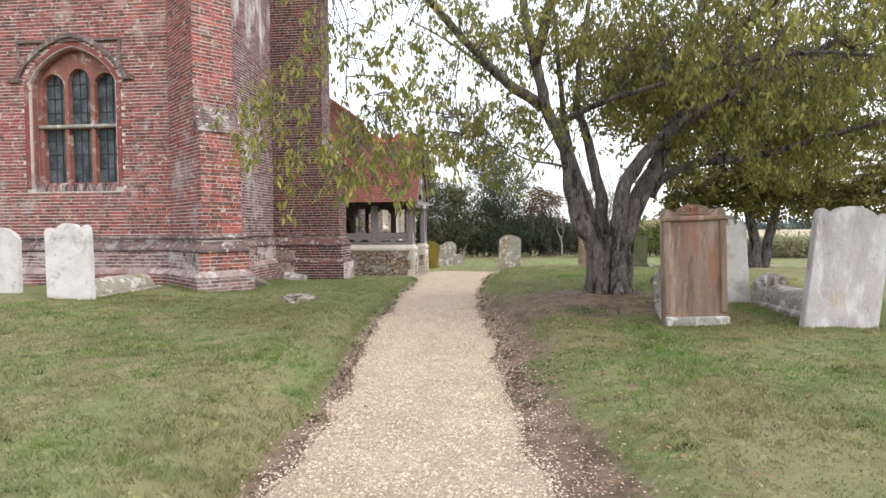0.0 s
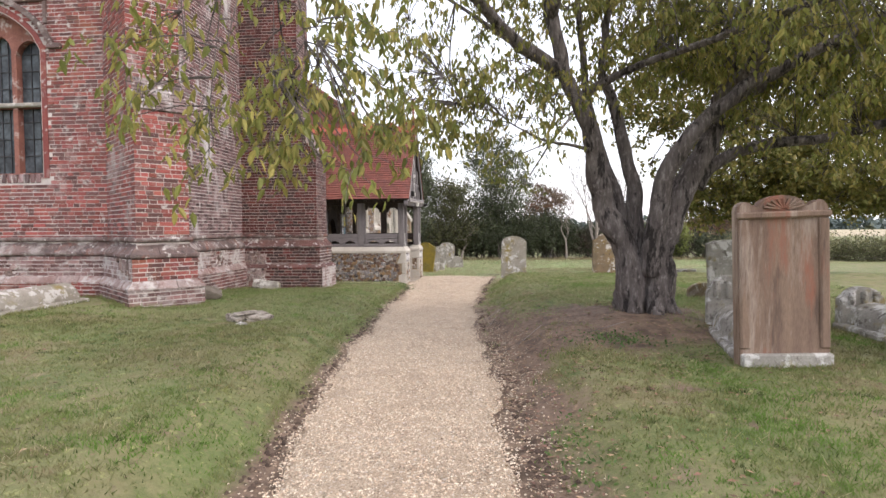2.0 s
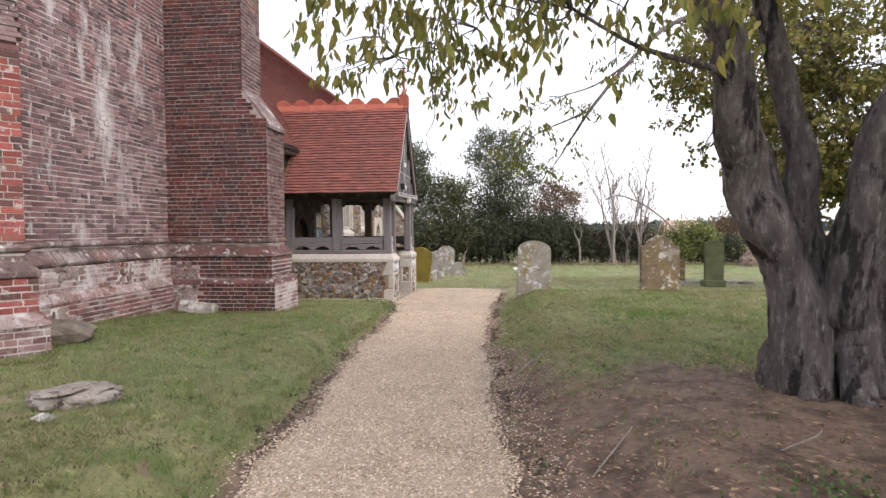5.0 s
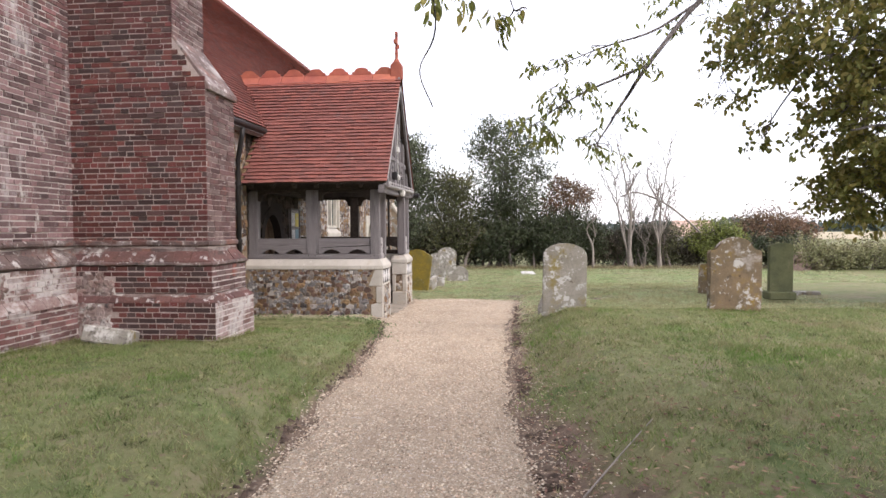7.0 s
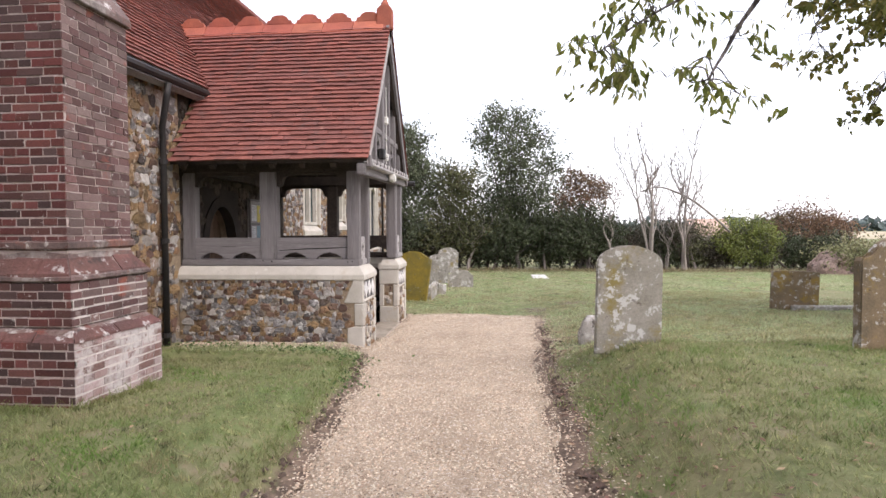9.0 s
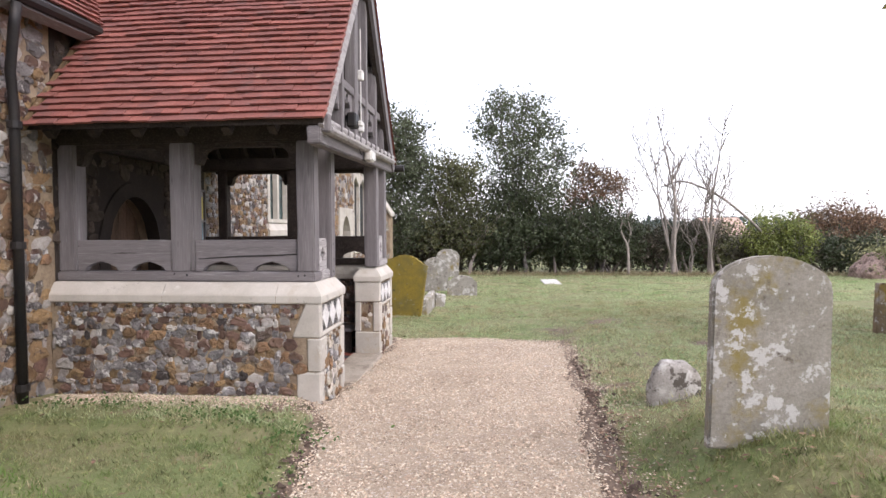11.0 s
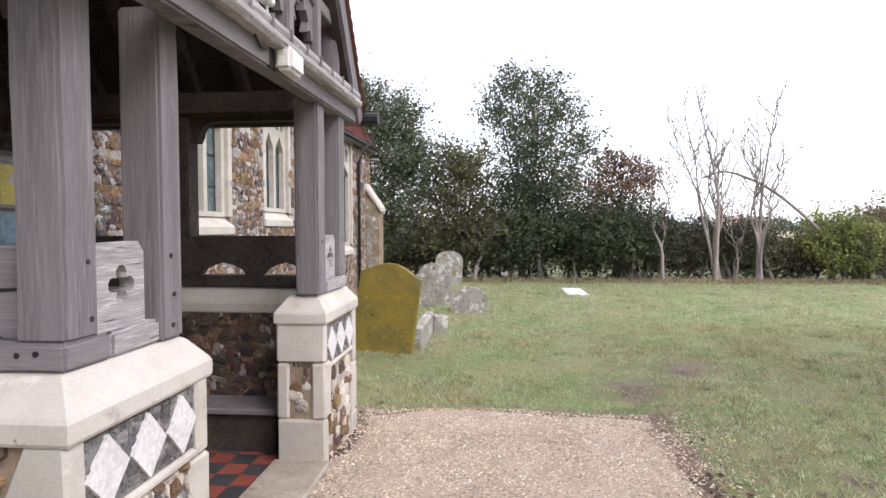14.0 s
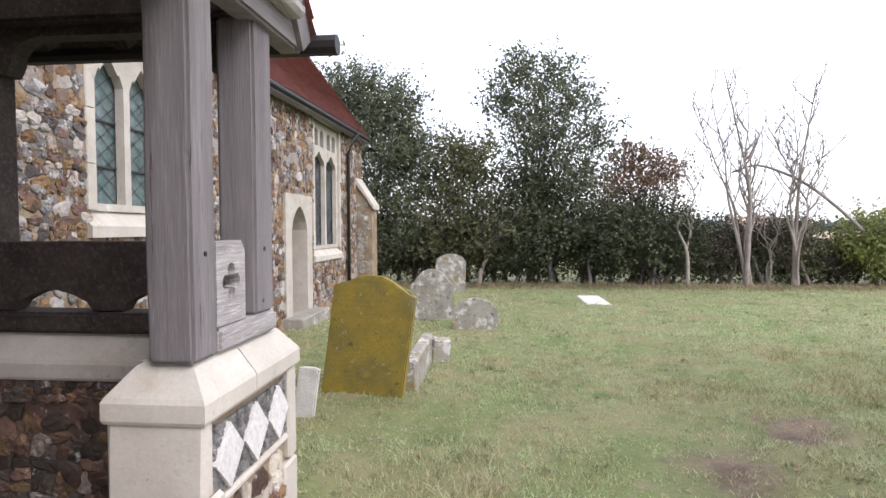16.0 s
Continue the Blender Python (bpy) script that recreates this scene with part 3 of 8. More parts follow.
# the diagonal buttress, stepped back above a weathering
back = DA * 0.3
U2, U3 = A2 - back, A3 - back
but = sub("buttress", prism(prism(bmesh.new(), [tuple(p) for p in (A1, A2, A3, A4, V2((WX - 0.3, WY + 0.3)))], UPZ @ Matrix.Translation((0, 0, -0.4)), 3.75), [tuple(p) for p in (A1, U2, U3, A4, V2((WX - 0.3, WY + 0.3)))], UPZ @ Matrix.Translation((0, 0, 3.3)), TOP - 3.3), MORTAR, tower, "red brick buttress with a worn sloping offset")
bm = bmesh.new()
q = [bm.verts.new((*p, z)) for p, z in ((A2, 3.32), (A3, 3.32), (U3, 3.86), (U2, 3.86), (A2, 3.28), (A3, 3.28), (U3 - DA * 0.1, 3.28), (U2 - DA * 0.1, 3.28))]
for f in ((0, 1, 2, 3), (4, 5, 1, 0), (5, 6, 2, 1), (7, 4, 0, 3), (6, 7, 3, 2), (7, 6, 5, 4)):
    bm.faces.new([q[i] for i in f])
slope = sub("weathering", bm, STRINGSTONE, but, "grey worn sloping offset of tilted bricks")
up_s = (Vector((-DA.x, -DA.y, 0)) * 0.3 + Vector((0, 0, 0.54))).normalized()
out_s = up_s.cross(Vector((DB.x, DB.y, 0)))
out_s = out_s if out_s.z > 0 else -out_s
for r in range(9):
    a = -0.03 if r % 2 else -0.1
    while a < 0.8:
        b = min(a + random.uniform(0.18, 0.24), 0.8)
        a0 = max(a, -0.03)
        if b - a0 > 0.05:
            p = Vector((*(A2 + DB * ((a0 + b) / 2)), 3.33)) + up_s * (r * 0.068 + 0.03) + out_s * random.uniform(0.004, 0.014)
            ob = new("brick", unit_piece("brick", STRINGSTONE))
            ob.parent = slope
            ob.matrix_basis = axes(p, (DB.x, DB.y, 0), -out_s, up_s) @ Matrix.Rotation(random.uniform(-0.09, -0.03), 4, "X") @ Matrix.Diagonal((b - a0 - 0.008, 0.05, 0.062, 1))
        a = b
NA, NB = V2((DA.y, -DA.x)), DA
facing(but, A1, DA, NA, (A2 - A1).length, 1.36, 3.3, BRICK, seed=5)
facing(but, A2, DB, NB, 0.77, 1.36, 3.3, BRICK, seed=6, near=lambda a, z: z < 3.3, uneven=1.5)
facing(but, A1, DA, NA, (U2 - A1).length, 3.3, 7.2, BRICK, seed=7)
facing(but, U2, DA, NA, 0.3, 3.3, 3.84, BRICK, skip=lambda a, z: z > 3.3 + 0.54 * (1 - a / 0.3), seed=70)
facing(but, U2, DB, NB, 0.77, 3.87, 7.2, BRICK, seed=8)
facing(but, A3 , -DA, -NA, 1.2, 1.36, 3.3, BRICK_PALE, seed=9)

# the square buttress at the tower's east end
UB = -4.62
but_e = sub("buttress", prism(bmesh.new(), [(WX, -0.4), (B2.x, -0.4), (B2.x, 3.34), (UB, 3.92), (UB, TOP), (WX, TOP)], XZ(B2.y), 0.76), MORTAR_DULL, tower, "dark red brick buttress with a sloping stone offset")
facing(but_e, B1, V2((1, 0)), V2((0, -1)), B2.x - B1.x, 1.36, 3.3, BRICK_DARK, near=lambda a, z: z < 2.6, seed=11, uneven=1.4)
facing(but_e, B1, V2((1, 0)), V2((0, -1)), UB - B1.x, 3.3, 8.8, BRICK_DARK, seed=12)
facing(but_e, V2((UB, 14.72)), V2((1, 0)), V2((0, -1)), B2.x - UB, 3.3, 3.9, BRICK_DARK, skip=lambda a, z: z > 3.29 + 0.55 * (1 - a / 0.42), seed=13)
facing(but_e, B2, V2((0, 1)), V2((1, 0)), 0.76, 1.36, 3.3, BRICK_GREYED, seed=14, near=lambda a, z: z < 3.3)
facing(but_e, V2((UB, 14.72)), V2((0, 1)), V2((1, 0)), 0.76, 3.95, 8.8, BRICK_GREYED, seed=15)
bm = prism(bmesh.new(), [(B2.x + 0.05, 3.27), (B2.x + 0.05, 3.335), (UB, 3.97), (UB - 0.02, 3.86), (B2.x - 0.02, 3.27)], XZ(B2.y + 0.004), 0.77)
sub("weathering", bevelled(bm, 0.008), STRINGSTONE, but_e, "grey stone slabs on the sloping offset")

# plinth: string course, then two brick steps down to rubble
ring = [V2((-12.6, WY)), A1, A2, A3, A4, B1, B2, B3, B4]
UPPER_ROLL = [(-0.01, 1.40), (0.03, 1.39), (0.048, 1.365), (0.045, 1.335), (0.02, 1.318), (-0.012, 1.312)]
SLOPE = [(-0.012, 1.260), (0.012, 1.25), (0.035, 1.225), (0.095, 1.155), (0.118, 1.135), (0.122, 1.105), (0.08, 1.088)]
band = sub("string_course", sweep(ring, [(-0.01, 1.40), (0.028, 1.375), (0.025, 1.33), (-0.004, 1.31), (0.012, 1.24), (0.085, 1.135), (0.112, 1.11), (0.112, 1.085), (0.06, 1.055)], 0.2, 0.012), STRINGSTONE, tower, "moulded string course, grey and lichen-stained")


def moulded_bricks(line, profile, length, material, parent, seed):
    """Moulded bricks end to end along a plan line, each a little out of true."""
    rng = random.Random(seed)
    fine = []
    for a, b in zip(line, line[1:]):
        n = max(1, int((b - a).length / length + 0.5))
        fine += [a + (b - a) * ((i + (rng.uniform(-0.18, 0.18) if i else 0)) / n) for i in range(n)]
    fine.append(line[-1])
    rows = [(offset_line(fine, out), z) for out, z in profile]
    for i in range(len(fine) - 1):
        bm = bmesh.new()
        push, lift = rng.uniform(-0.006, 0.006), rng.uniform(-0.005, 0.005)
        d = (fine[i + 1] - fine[i]).normalized()
        nn = V2((d.y, -d.x)) * push
        ends = []
        for end in (0, 1):
            col = []
            for pts, z in rows:
                p = pts[i + end] + nn + d * (0.004 if end == 0 else -0.004)
                w = V2((noise.noise((p.x * 9, p.y * 9, z * 14)), noise.noise((p.x * 9 + 4, p.y * 9, z * 14)))) * 0.009
                col.append(bm.verts.new((p.x + w.x, p.y + w.y, z + lift + 0.007 * noise.noise((p.x * 8, p.y * 8, z * 9 + 5)))))
            ends.append(col)
        for a, b, c, e in zip(ends[0], ends[1], ends[1][1:], ends[0][1:]):
            bm.faces.new((a, b, c, e))
        bm.faces.new(ends[0]), bm.faces.new(ends[1][::-1])
        sub("moulded_brick", bm, material, parent)


moulded_bricks(ring[:6], UPPER_ROLL, 0.27, STRINGSTONE, band, 71)
moulded_bricks(ring[:6], SLOPE, 0.22, STRINGSTONE, band, 72)
moulded_bricks(ring[5:], [(o * 0.5, z) for o, z in UPPER_ROLL], 0.2, STRING_RED, band, 73)
moulded_bricks(ring[5:], [(o * 0.8, z) for o, z in SLOPE], 0.22, STRING_RED, band, 74)
plinth = sub("plinth", sweep(ring, [(0.04, 1.07), (0.07, 1.06), (0.07, 0.72), (0.10, 0.70), (0.148, 0.62), (0.148, 0.35), (0.15, -0.4)], 0.2, 0.02), RUBBLE, tower, "limewashed brick and rubble plinth")
LIMED_MOULD = mat("limewashed_moulding", (0.34, 0.27, 0.255), (0.24, 0.15, 0.135), scale=2.5, fine=50, rand=0.12, bump=0.8, deep=0.02, bump_scale=20, spots=[((0.5, 0.47, 0.455), 4, 0.5, 0.62), ((0.17, 0.075, 0.06), 5, 0.58, 0.66), ((0.1, 0.08, 0.075), 8, 0.62, 0.68)])
CHAMFER = [(0.08, 0.738), (0.10, 0.728), (0.125, 0.70), (0.175, 0.632), (0.182, 0.605), (0.14, 0.592)]
moulded_bricks(ring[:6], CHAMFER, 0.23, LIMED_MOULD, plinth, 75)
moulded_bricks(ring[5:], [(o - 0.004, z * 0.7 + 0.19) for o, z in CHAMFER], 0.2, STRING_RED, plinth, 76)
upper, lower = offset_line(ring, 0.09), offset_line(ring, 0.168)
for i, mt, mt_low in ((0, BRICK_LIMED, BRICK), (1, BRICK_WHITED, BRICK_LIMED), (2, BRICK, BRICK_LIMED), (4, BRICK_WHITED, BRICK_LIMED), (5, BRICK_DARK, BRICK_DARK), (6, BRICK_GREYED, BRICK_WHITED)):
    for pts, z0, z1, mk in ((upper, 0.73, 1.06, mt), (lower, 0.02, 0.62, mt_low)):
        p, d = pts[i], (pts[i + 1] - pts[i]).normalized()

        def hidden(a, z, p=p, d=d, i=i):
            """Where limewash or lost facing covers the brick."""
            c = p + d * a
            k = noise.noise((c.x * 1.3 + 5, c.y * 1.3, z * 1.9))
            return False if i == 6 else (c.x < -5.35 + 0.25 * k and z < 0.95) if i == 5 else k > 0.42 if i in (0, 1, 2) else k > 0.3
        pq = pts[i + 1]
        nn = V2((d.y, -d.x))
        sub("facing_bed", prism(bmesh.new(), [tuple(p + d * 0.004), tuple(pq - d * 0.004), tuple(pq - d * 0.004 - nn * 0.06), tuple(p + d * 0.004 - nn * 0.06)], UPZ @ Matrix.Translation((0, 0, z0 - 0.2 * (z0 < 0.5))), z1 - z0 + 0.2 * (z0 < 0.5)), MORTAR_DULL if i == 5 else MORTAR, plinth)
        if i < 6:
            flints(plinth, axes((p.x, p.y, 0), (d.x, d.y, 0), (0, 0, 1), (d.y, -d.x, 0)), 0, (pts[i + 1] - pts[i]).length, z0 - 0.1, z1, RUBBLE, 0.1, skip=lambda a, z, h=hidden: not h(a, z), seed=80 + i, depth=0.03)
        facing(plinth, p, d, V2((d.y, -d.x)), (pts[i + 1] - pts[i]).length, z0, z1, mk, skip=hidden, seed=20 + i, proud=0.0035 if i > 4 else 0.006, uneven=0.6 if i > 4 else 1.4)

# west window
win = sub("window", prism(bmesh.new(), [(WIN["cx"] - 0.9, 2.46), (WIN["cx"] + 0.9, 2.46), (WIN["cx"] + 0.9, 5.2), (WIN["cx"] - 0.9, 5.2)], XZ(WY + 0.33), 0.02), GLASS, tower, "dark leaded glass of a three-light window")
MULLION = mat("red_brick_mullion", (0.29, 0.13, 0.1), (0.2, 0.085, 0.068), scale=4, fine=60, bump=0.4, spots=[((0.5, 0.43, 0.4), 5, 0.54, 0.64)])
lights = []
for k in (-1, 0, 1):
    cx = WIN["cx"] + k * 0.59
    lights.append([(cx - 0.25, 2.53), (cx + 0.25, 2.53), (cx + 0.25, 3.68), (cx - 0.25, 3.68)])
    lights.append(lancet(cx, 0.25, 3.77, 4.6 + (0.1 if k == 0 else 0), 0.25, 0.0))
sub("frame", plate(lancet(WIN["cx"], WIN["half"] - 0.01, 2.48, WIN["spring"], WIN["rise"]), lights, XZ(WY + 0.2), 0.12), MULLION, win, "pinkish brick mullions and arched heads")
for i, (g, y0, w) in enumerate(((0.0, 0.03, 0.055), (-0.055, 0.08, 0.05))):
    ring_o = lancet(WIN["cx"], WIN["half"] + 0.12 + g, WIN["sill"] - 0.02, WIN["spring"], WIN["rise"] + 0.12 + g)
    ring_i = lancet(WIN["cx"], WIN["half"] + 0.05 + g - 0.03, WIN["sill"] - 0.01, WIN["spring"], WIN["rise"] + 0.05 + g - 0.03)
    sub("moulding", plate(ring_o, [ring_i], XZ(WY - 0.012 + 0.07 * i), 0.1), BRICK, win)
sub("transom", boxed(WIN["cx"] - 0.93, WIN["cx"] + 0.93, WY + 0.15, WY + 0.3, 3.685, 3.765, bevel=0.02), STONE_GREY, win, "pale stone transom")
hood = arch(WIN["cx"], WIN["half"] + 0.3, WIN["spring"] + 0.08, WIN["rise"] + 0.2) + list(reversed(arch(WIN["cx"], WIN["half"] + 0.2, WIN["spring"] + 0.08, WIN["rise"] + 0.1)))
sub("hood_mould", prism(bmesh.new(), hood, XZ(WY - 0.07), 0.1), STRINGSTONE, win, "brown moulded brick hood")
for s in (-1, 1):
    c = WIN["cx"] + s * (WIN["half"] + 0.3)
    sub("label_stop", boxed(c - 0.12, c + 0.12, WY - 0.07, WY + 0.02, WIN["spring"] - 0.0, WIN["spring"] + 0.09, bevel=0.01), STRINGSTONE, win)
sub("label_band", boxed(WIN["cx"] - 1.2, WIN["cx"] + 1.13, WY - 0.05, WY + 0.02, 5.43, 5.5, bevel=0.01), STRINGSTONE, win)
for s in (-1.17, 1.09):
    sub("label_drop", boxed(WIN["cx"] + s - 0.03, WIN["cx"] + s + 0.03, WY - 0.045, WY + 0.02, 5.05, 5.43, bevel=0.01), STRINGSTONE, win)
for k in range(17):
    x = WIN["cx"] - 0.9 + k * 0.108
    sub("sill_brick", boxed(x, x + 0.085, WY - 0.02, WY + 0.2, 2.34, 2.49 + random.uniform(-0.01, 0.01), bevel=0.008), BRICK_PALE, win)
for k in (-1, 0, 1):
    cx = WIN["cx"] + k * 0.59
    for dx in (-0.07, 0.08):
        sub("glazing_bar", boxed(cx + dx - 0.007, cx + dx + 0.007, WY + 0.315, WY + 0.332, 2.5, 4.95), LEAD, win)
    for z in np.arange(2.85, 4.9, 0.3):
        sub("glazing_bar", boxed(cx - 0.23, cx + 0.23, WY + 0.31, WY + 0.332, z - 0.008, z + 0.008), LEAD, win)

# ---- nave ----
nave = thing("church_nave", (-6.5, 24.0, -0.1), "flint church nave with clay tiled roof and stone windows", "church")
ND, YE = 0.45, 33.0
W1 = (22.85, 24.02, 1.38, 3.62)
W2 = (25.22, 26.34, 1.5, 3.62)
W3 = (28.98, 30.86, 0.8, 3.6)
DOOR = (27.42, 28.72, -0.18, 1.98)
rect = lambda w: [(w[0], w[2]), (w[1], w[2]), (w[1], w[3]), (w[0], w[3])]
PORCH_DOOR = lancet(19.06, 0.46, -0.1, 1.35, 0.5, 0.0)
holes = [rect(W1), rect(W2), rect(W3), rect(DOOR), PORCH_DOOR]
nwall = sub("south_wall", plate([(15.4, -0.5), (YE, -0.5), (YE, 3.85), (20.2, 3.85), (20.2, 3.5), (15.4, 3.5)], holes, axes((NAVE_X, 0, 0), (0, 1, 0), (0, 0, 1), (-1, 0, 0)), ND), FLINT_MORTAR, nave, "rough flint wall in buff mortar")
FYZ = axes((NAVE_X, 0, 0), (0, 1, 0), (0, 0, 1), (1, 0, 0))


def nave_gap(y, z):
    for a, b, c, d in (W1, W2, W3, DOOR):
        if a - 0.06 < y < b + 0.06 and c - 0.06 < z < d + 0.06:
            return True
    return (18.5 < y < 19.65 and z < 2.05) or (17.8 < y < 18.15 and z < 1.1) or (20.3 < y < 20.62 and z < 1.1)


BUFF = mat("buff_ironstone", (0.265, 0.17, 0.092), (0.18, 0.118, 0.07), scale=9, fine=50, rand=0.35, bump=1.0, bump_scale=24, deep=0.025, spots=[((0.36, 0.29, 0.21), 9, 0.58, 0.64), ((0.1, 0.07, 0.05), 12, 0.55, 0.62)])
GREYFLINT = mat("grey_knapped_flint", (0.25, 0.24, 0.24), (0.15, 0.138, 0.138), scale=9, fine=50, rand=0.35, rough=0.55, bump=1.0, bump_scale=24, deep=0.025, spots=[((0.54, 0.53, 0.51), 10, 0.54, 0.6), ((0.1, 0.09, 0.09), 13, 0.57, 0.62), ((0.27, 0.2, 0.13), 7, 0.6, 0.66)])
BROWNFLINT = mat("brown_flint", (0.10, 0.062, 0.05), (0.16, 0.10, 0.075), scale=9, fine=50, rand=0.35, rough=0.5, bump=0.5, bump_scale=30, spots=[((0.45, 0.43, 0.41), 13, 0.6, 0.65)])
PALE_RUBBLE = mat("pale_rubble_stone", (0.40, 0.38, 0.36), (0.3, 0.27, 0.24), scale=9, fine=50, rand=0.3, bump=0.5, spots=[((0.25, 0.19, 0.13), 8, 0.56, 0.64)])
NAVE_FLINTS = [FLINT, BUFF, BUFF, BROWNFLINT, GREYFLINT, PALE_RUBBLE]
flints(nwall, FYZ, 20.6, 26.0, 0.6, 3.75, FLINT, 0.115, nave_gap, near=lambda u, v: 21.3 < u < 24.9 and v > 1.0, seed=41, depth=0.035, mats=NAVE_FLINTS)
flints(nwall, FYZ, 26.0, YE, -0.2, 3.75, FLINT, 0.14, nave_gap, seed=42, depth=0.035, mats=NAVE_FLINTS)
flints(nwall, FYZ, 20.6, 26.0, -0.2, 0.6, FLINT, 0.14, nave_gap, seed=43, depth=0.035, mats=NAVE_FLINTS)
flints(nwall, FYZ, 15.5, 17.9, -0.1, 3.3, FLINT, 0.12, nave_gap, seed=44, depth=0.035, mats=NAVE_FLINTS)
# Nave wall within the porch: shade is put into these two dark colours.
SHADE_FLINT = mat("flint_in_porch_shade", (0.055, 0.042, 0.034), (0.085, 0.067, 0.055), scale=9, fine=45, rand=0.4, bump=0.5)
PORCH_SHADE = mat("plaster_in_porch_shade", (0.045, 0.035, 0.03), (0.03, 0.024, 0.021), scale=3, fine=40, bump=0.6)
sub("sooty_bed", plate([(17.9, -0.1), (20.6, -0.1), (20.6, 3.4), (17.9, 3.4)], [lancet(19.06, 0.46, -0.08, 1.35, 0.5, 0.0)], FYZ, 0.006), PORCH_SHADE, nwall, "dark sooty wall bed inside the porch")
flints(nwall, FYZ, 17.9, 20.6, -0.1, 3.3, SHADE_FLINT, 0.12, nave_gap, seed=45, depth=0.04)
sub("east_wall", boxed(-10.7, NAVE_X - ND, YE - 0.45, YE, -0.5, 4.2), FLINT_MORTAR, nave)
sub("north_wall", boxed(-10.7, -10.3, 15.4, YE - 0.45, -0.5, 3.8), FLINT_MORTAR, nave)
sub("gable", prism(bmesh.new(), [(-10.6, 3.7), (NAVE_X, 3.7), (-7.9, 7.55)], XZ(YE - 0.4), 0.38), FLINT_MORTAR, nave)


def church_window(w, lights_n, glass, pale_tracery=True):
    a, b, c, d = w
    frame_t = 0.3
    X = NAVE_X - 0.045
    m = axes((X, 0, 0), (0, 1, 0), (0, 0, 1), (-1, 0, 0))
    g = sub("window", prism(bmesh.new(), [(a + 0.05, c + 0.05), (b - 0.05, c + 0.05), (b - 0.05, d - 0.05), (a + 0.05, d - 0.05)], axes((X - 0.11, 0, 0), (0, 1, 0), (0, 0, 1), (-1, 0, 0)), 0.02), glass, nave, "leaded glass of a stone traceried window")
    step = (b - a - 0.2) / lights_n
    hs = []
    for k in range(lights_n):
        cy = a + 0.1 + step * (k + 0.5)
        h = step / 2 - 0.045
        z0, zs = c + 0.27, d - 0.85
        hs.append([(cy - h, z0), (cy + h, z0), (cy + h, zs)] + [(cy + h * 0.72, zs + 0.12), (cy + h * 0.62, zs + 0.1), (cy, zs + 0.26), (cy - h * 0.62, zs + 0.1), (cy - h * 0.72, zs + 0.12)] + [(cy - h, zs)])
        for s in (-1, 1):
            q = cy + s * h * 0.5
            hs.append([(q - h * 0.33, zs + 0.36), (q + h * 0.33, zs + 0.36), (q + h * 0.33, d - 0.2), (q, d - 0.12), (q - h * 0.33, d - 0.2)])
    sub("tracery", plate([(a + 0.02, c + 0.2), (b - 0.02, c + 0.2), (b - 0.02, d), (a + 0.02, d)], hs, m, 0.09), LIMESTONE, g, "pale limestone mullions and tracery")
    for y0, y1 in ((a - 0.05, a + 0.06), (b - 0.06, b + 0.05)):
        z = c + 0.2
        while z < d - 0.01:
            z1 = min(z + random.uniform(0.4, 0.6), d)
            sub("jamb_stone", boxed(NAVE_X - 0.3, NAVE_X + 0.018, y0, y1, z + 0.003, z1, bevel=0.008), LIMESTONE, g)
            z = z1
    sub("sill", prism(bmesh.new(), [(NAVE_X + 0.05, c - 0.04), (NAVE_X + 0.05, c + 0.06), (NAVE_X - 0.14, c + 0.26), (NAVE_X - 0.2, c + 0.26), (NAVE_X - 0.2, c - 0.04)], axes((0, a - 0.05, 0), (1, 0, 0), (0, 0, 1), (0, 1, 0)), b - a + 0.1), LIMESTONE, g, "sloping pale stone sill")
    sub("lintel", boxed(NAVE_X - 0.3, NAVE_X + 0.03, a - 0.05, b + 0.05, d, d + 0.12, bevel=0.01), LIMESTONE, g)
    bm = bmesh.new()
    for k in range(lights_n):
        cy = a + 0.1 + step * (k + 0.5)
        h = step / 2 - 0.045
        z = c + 0.27
        while z < d - 0.75:
            for s in (-1, 1):
                p0, p1 = Vector((X - 0.1, cy - s * h, z)), Vector((X - 0.1, cy + s * h, z + 0.3))
                e = (p1 - p0).normalized()
                wv = Vector((0, -e.z, e.y)) * 0.0045
                vs = [bm.verts.new(p) for p in (p0 - wv, p1 - wv, p1 + wv, p0 + wv)]
                bm.faces.new(vs)
            z += 0.16
        for zz in (c + 0.62, c + 1.05):
            box(bm, X - 0.105, X - 0.085, cy - h, cy + h, zz - 0.009, zz + 0.009)
    sub("lead_lattice", bm, LEAD, g)


church_window(W1, 2, GLASS_PALE)
church_window(W2, 2, GLASS_PALE)
church_window(W3, 2, GLASS)

# priest's door in the chancel
WOOD_DARK = mat("old_door_planks", (0.16, 0.10, 0.07), (0.10, 0.07, 0.05), (0.2, 0.14, 0.1), scale=3, fine=40, bump=0.5, stretch=(5, 5, 0.5))
pd = sub("door", boxed(NAVE_X - 0.32, NAVE_X - 0.28, DOOR[0] + 0.1, DOOR[1] - 0.1, DOOR[2], DOOR[3]), WOOD_DARK, nave, "dark plank door in a pointed stone frame")
cy = (DOOR[0] + DOOR[1]) / 2
sub("frame", plate([(DOOR[0] - 0.04, DOOR[2]), (DOOR[1] + 0.04, DOOR[2]), (DOOR[1] + 0.04, DOOR[3] + 0.05), (DOOR[0] - 0.04, DOOR[3] + 0.05)], [[(cy - 0.4, DOOR[2] + 0.01), (cy + 0.4, DOOR[2] + 0.01)] + arch(cy, 0.4, 1.4, 0.42)], axes((NAVE_X + 0.04, 0, 0), (0, 1, 0), (0, 0, 1), (-1, 0, 0)), 0.3), LIMESTONE, pd, "pale stone door frame")
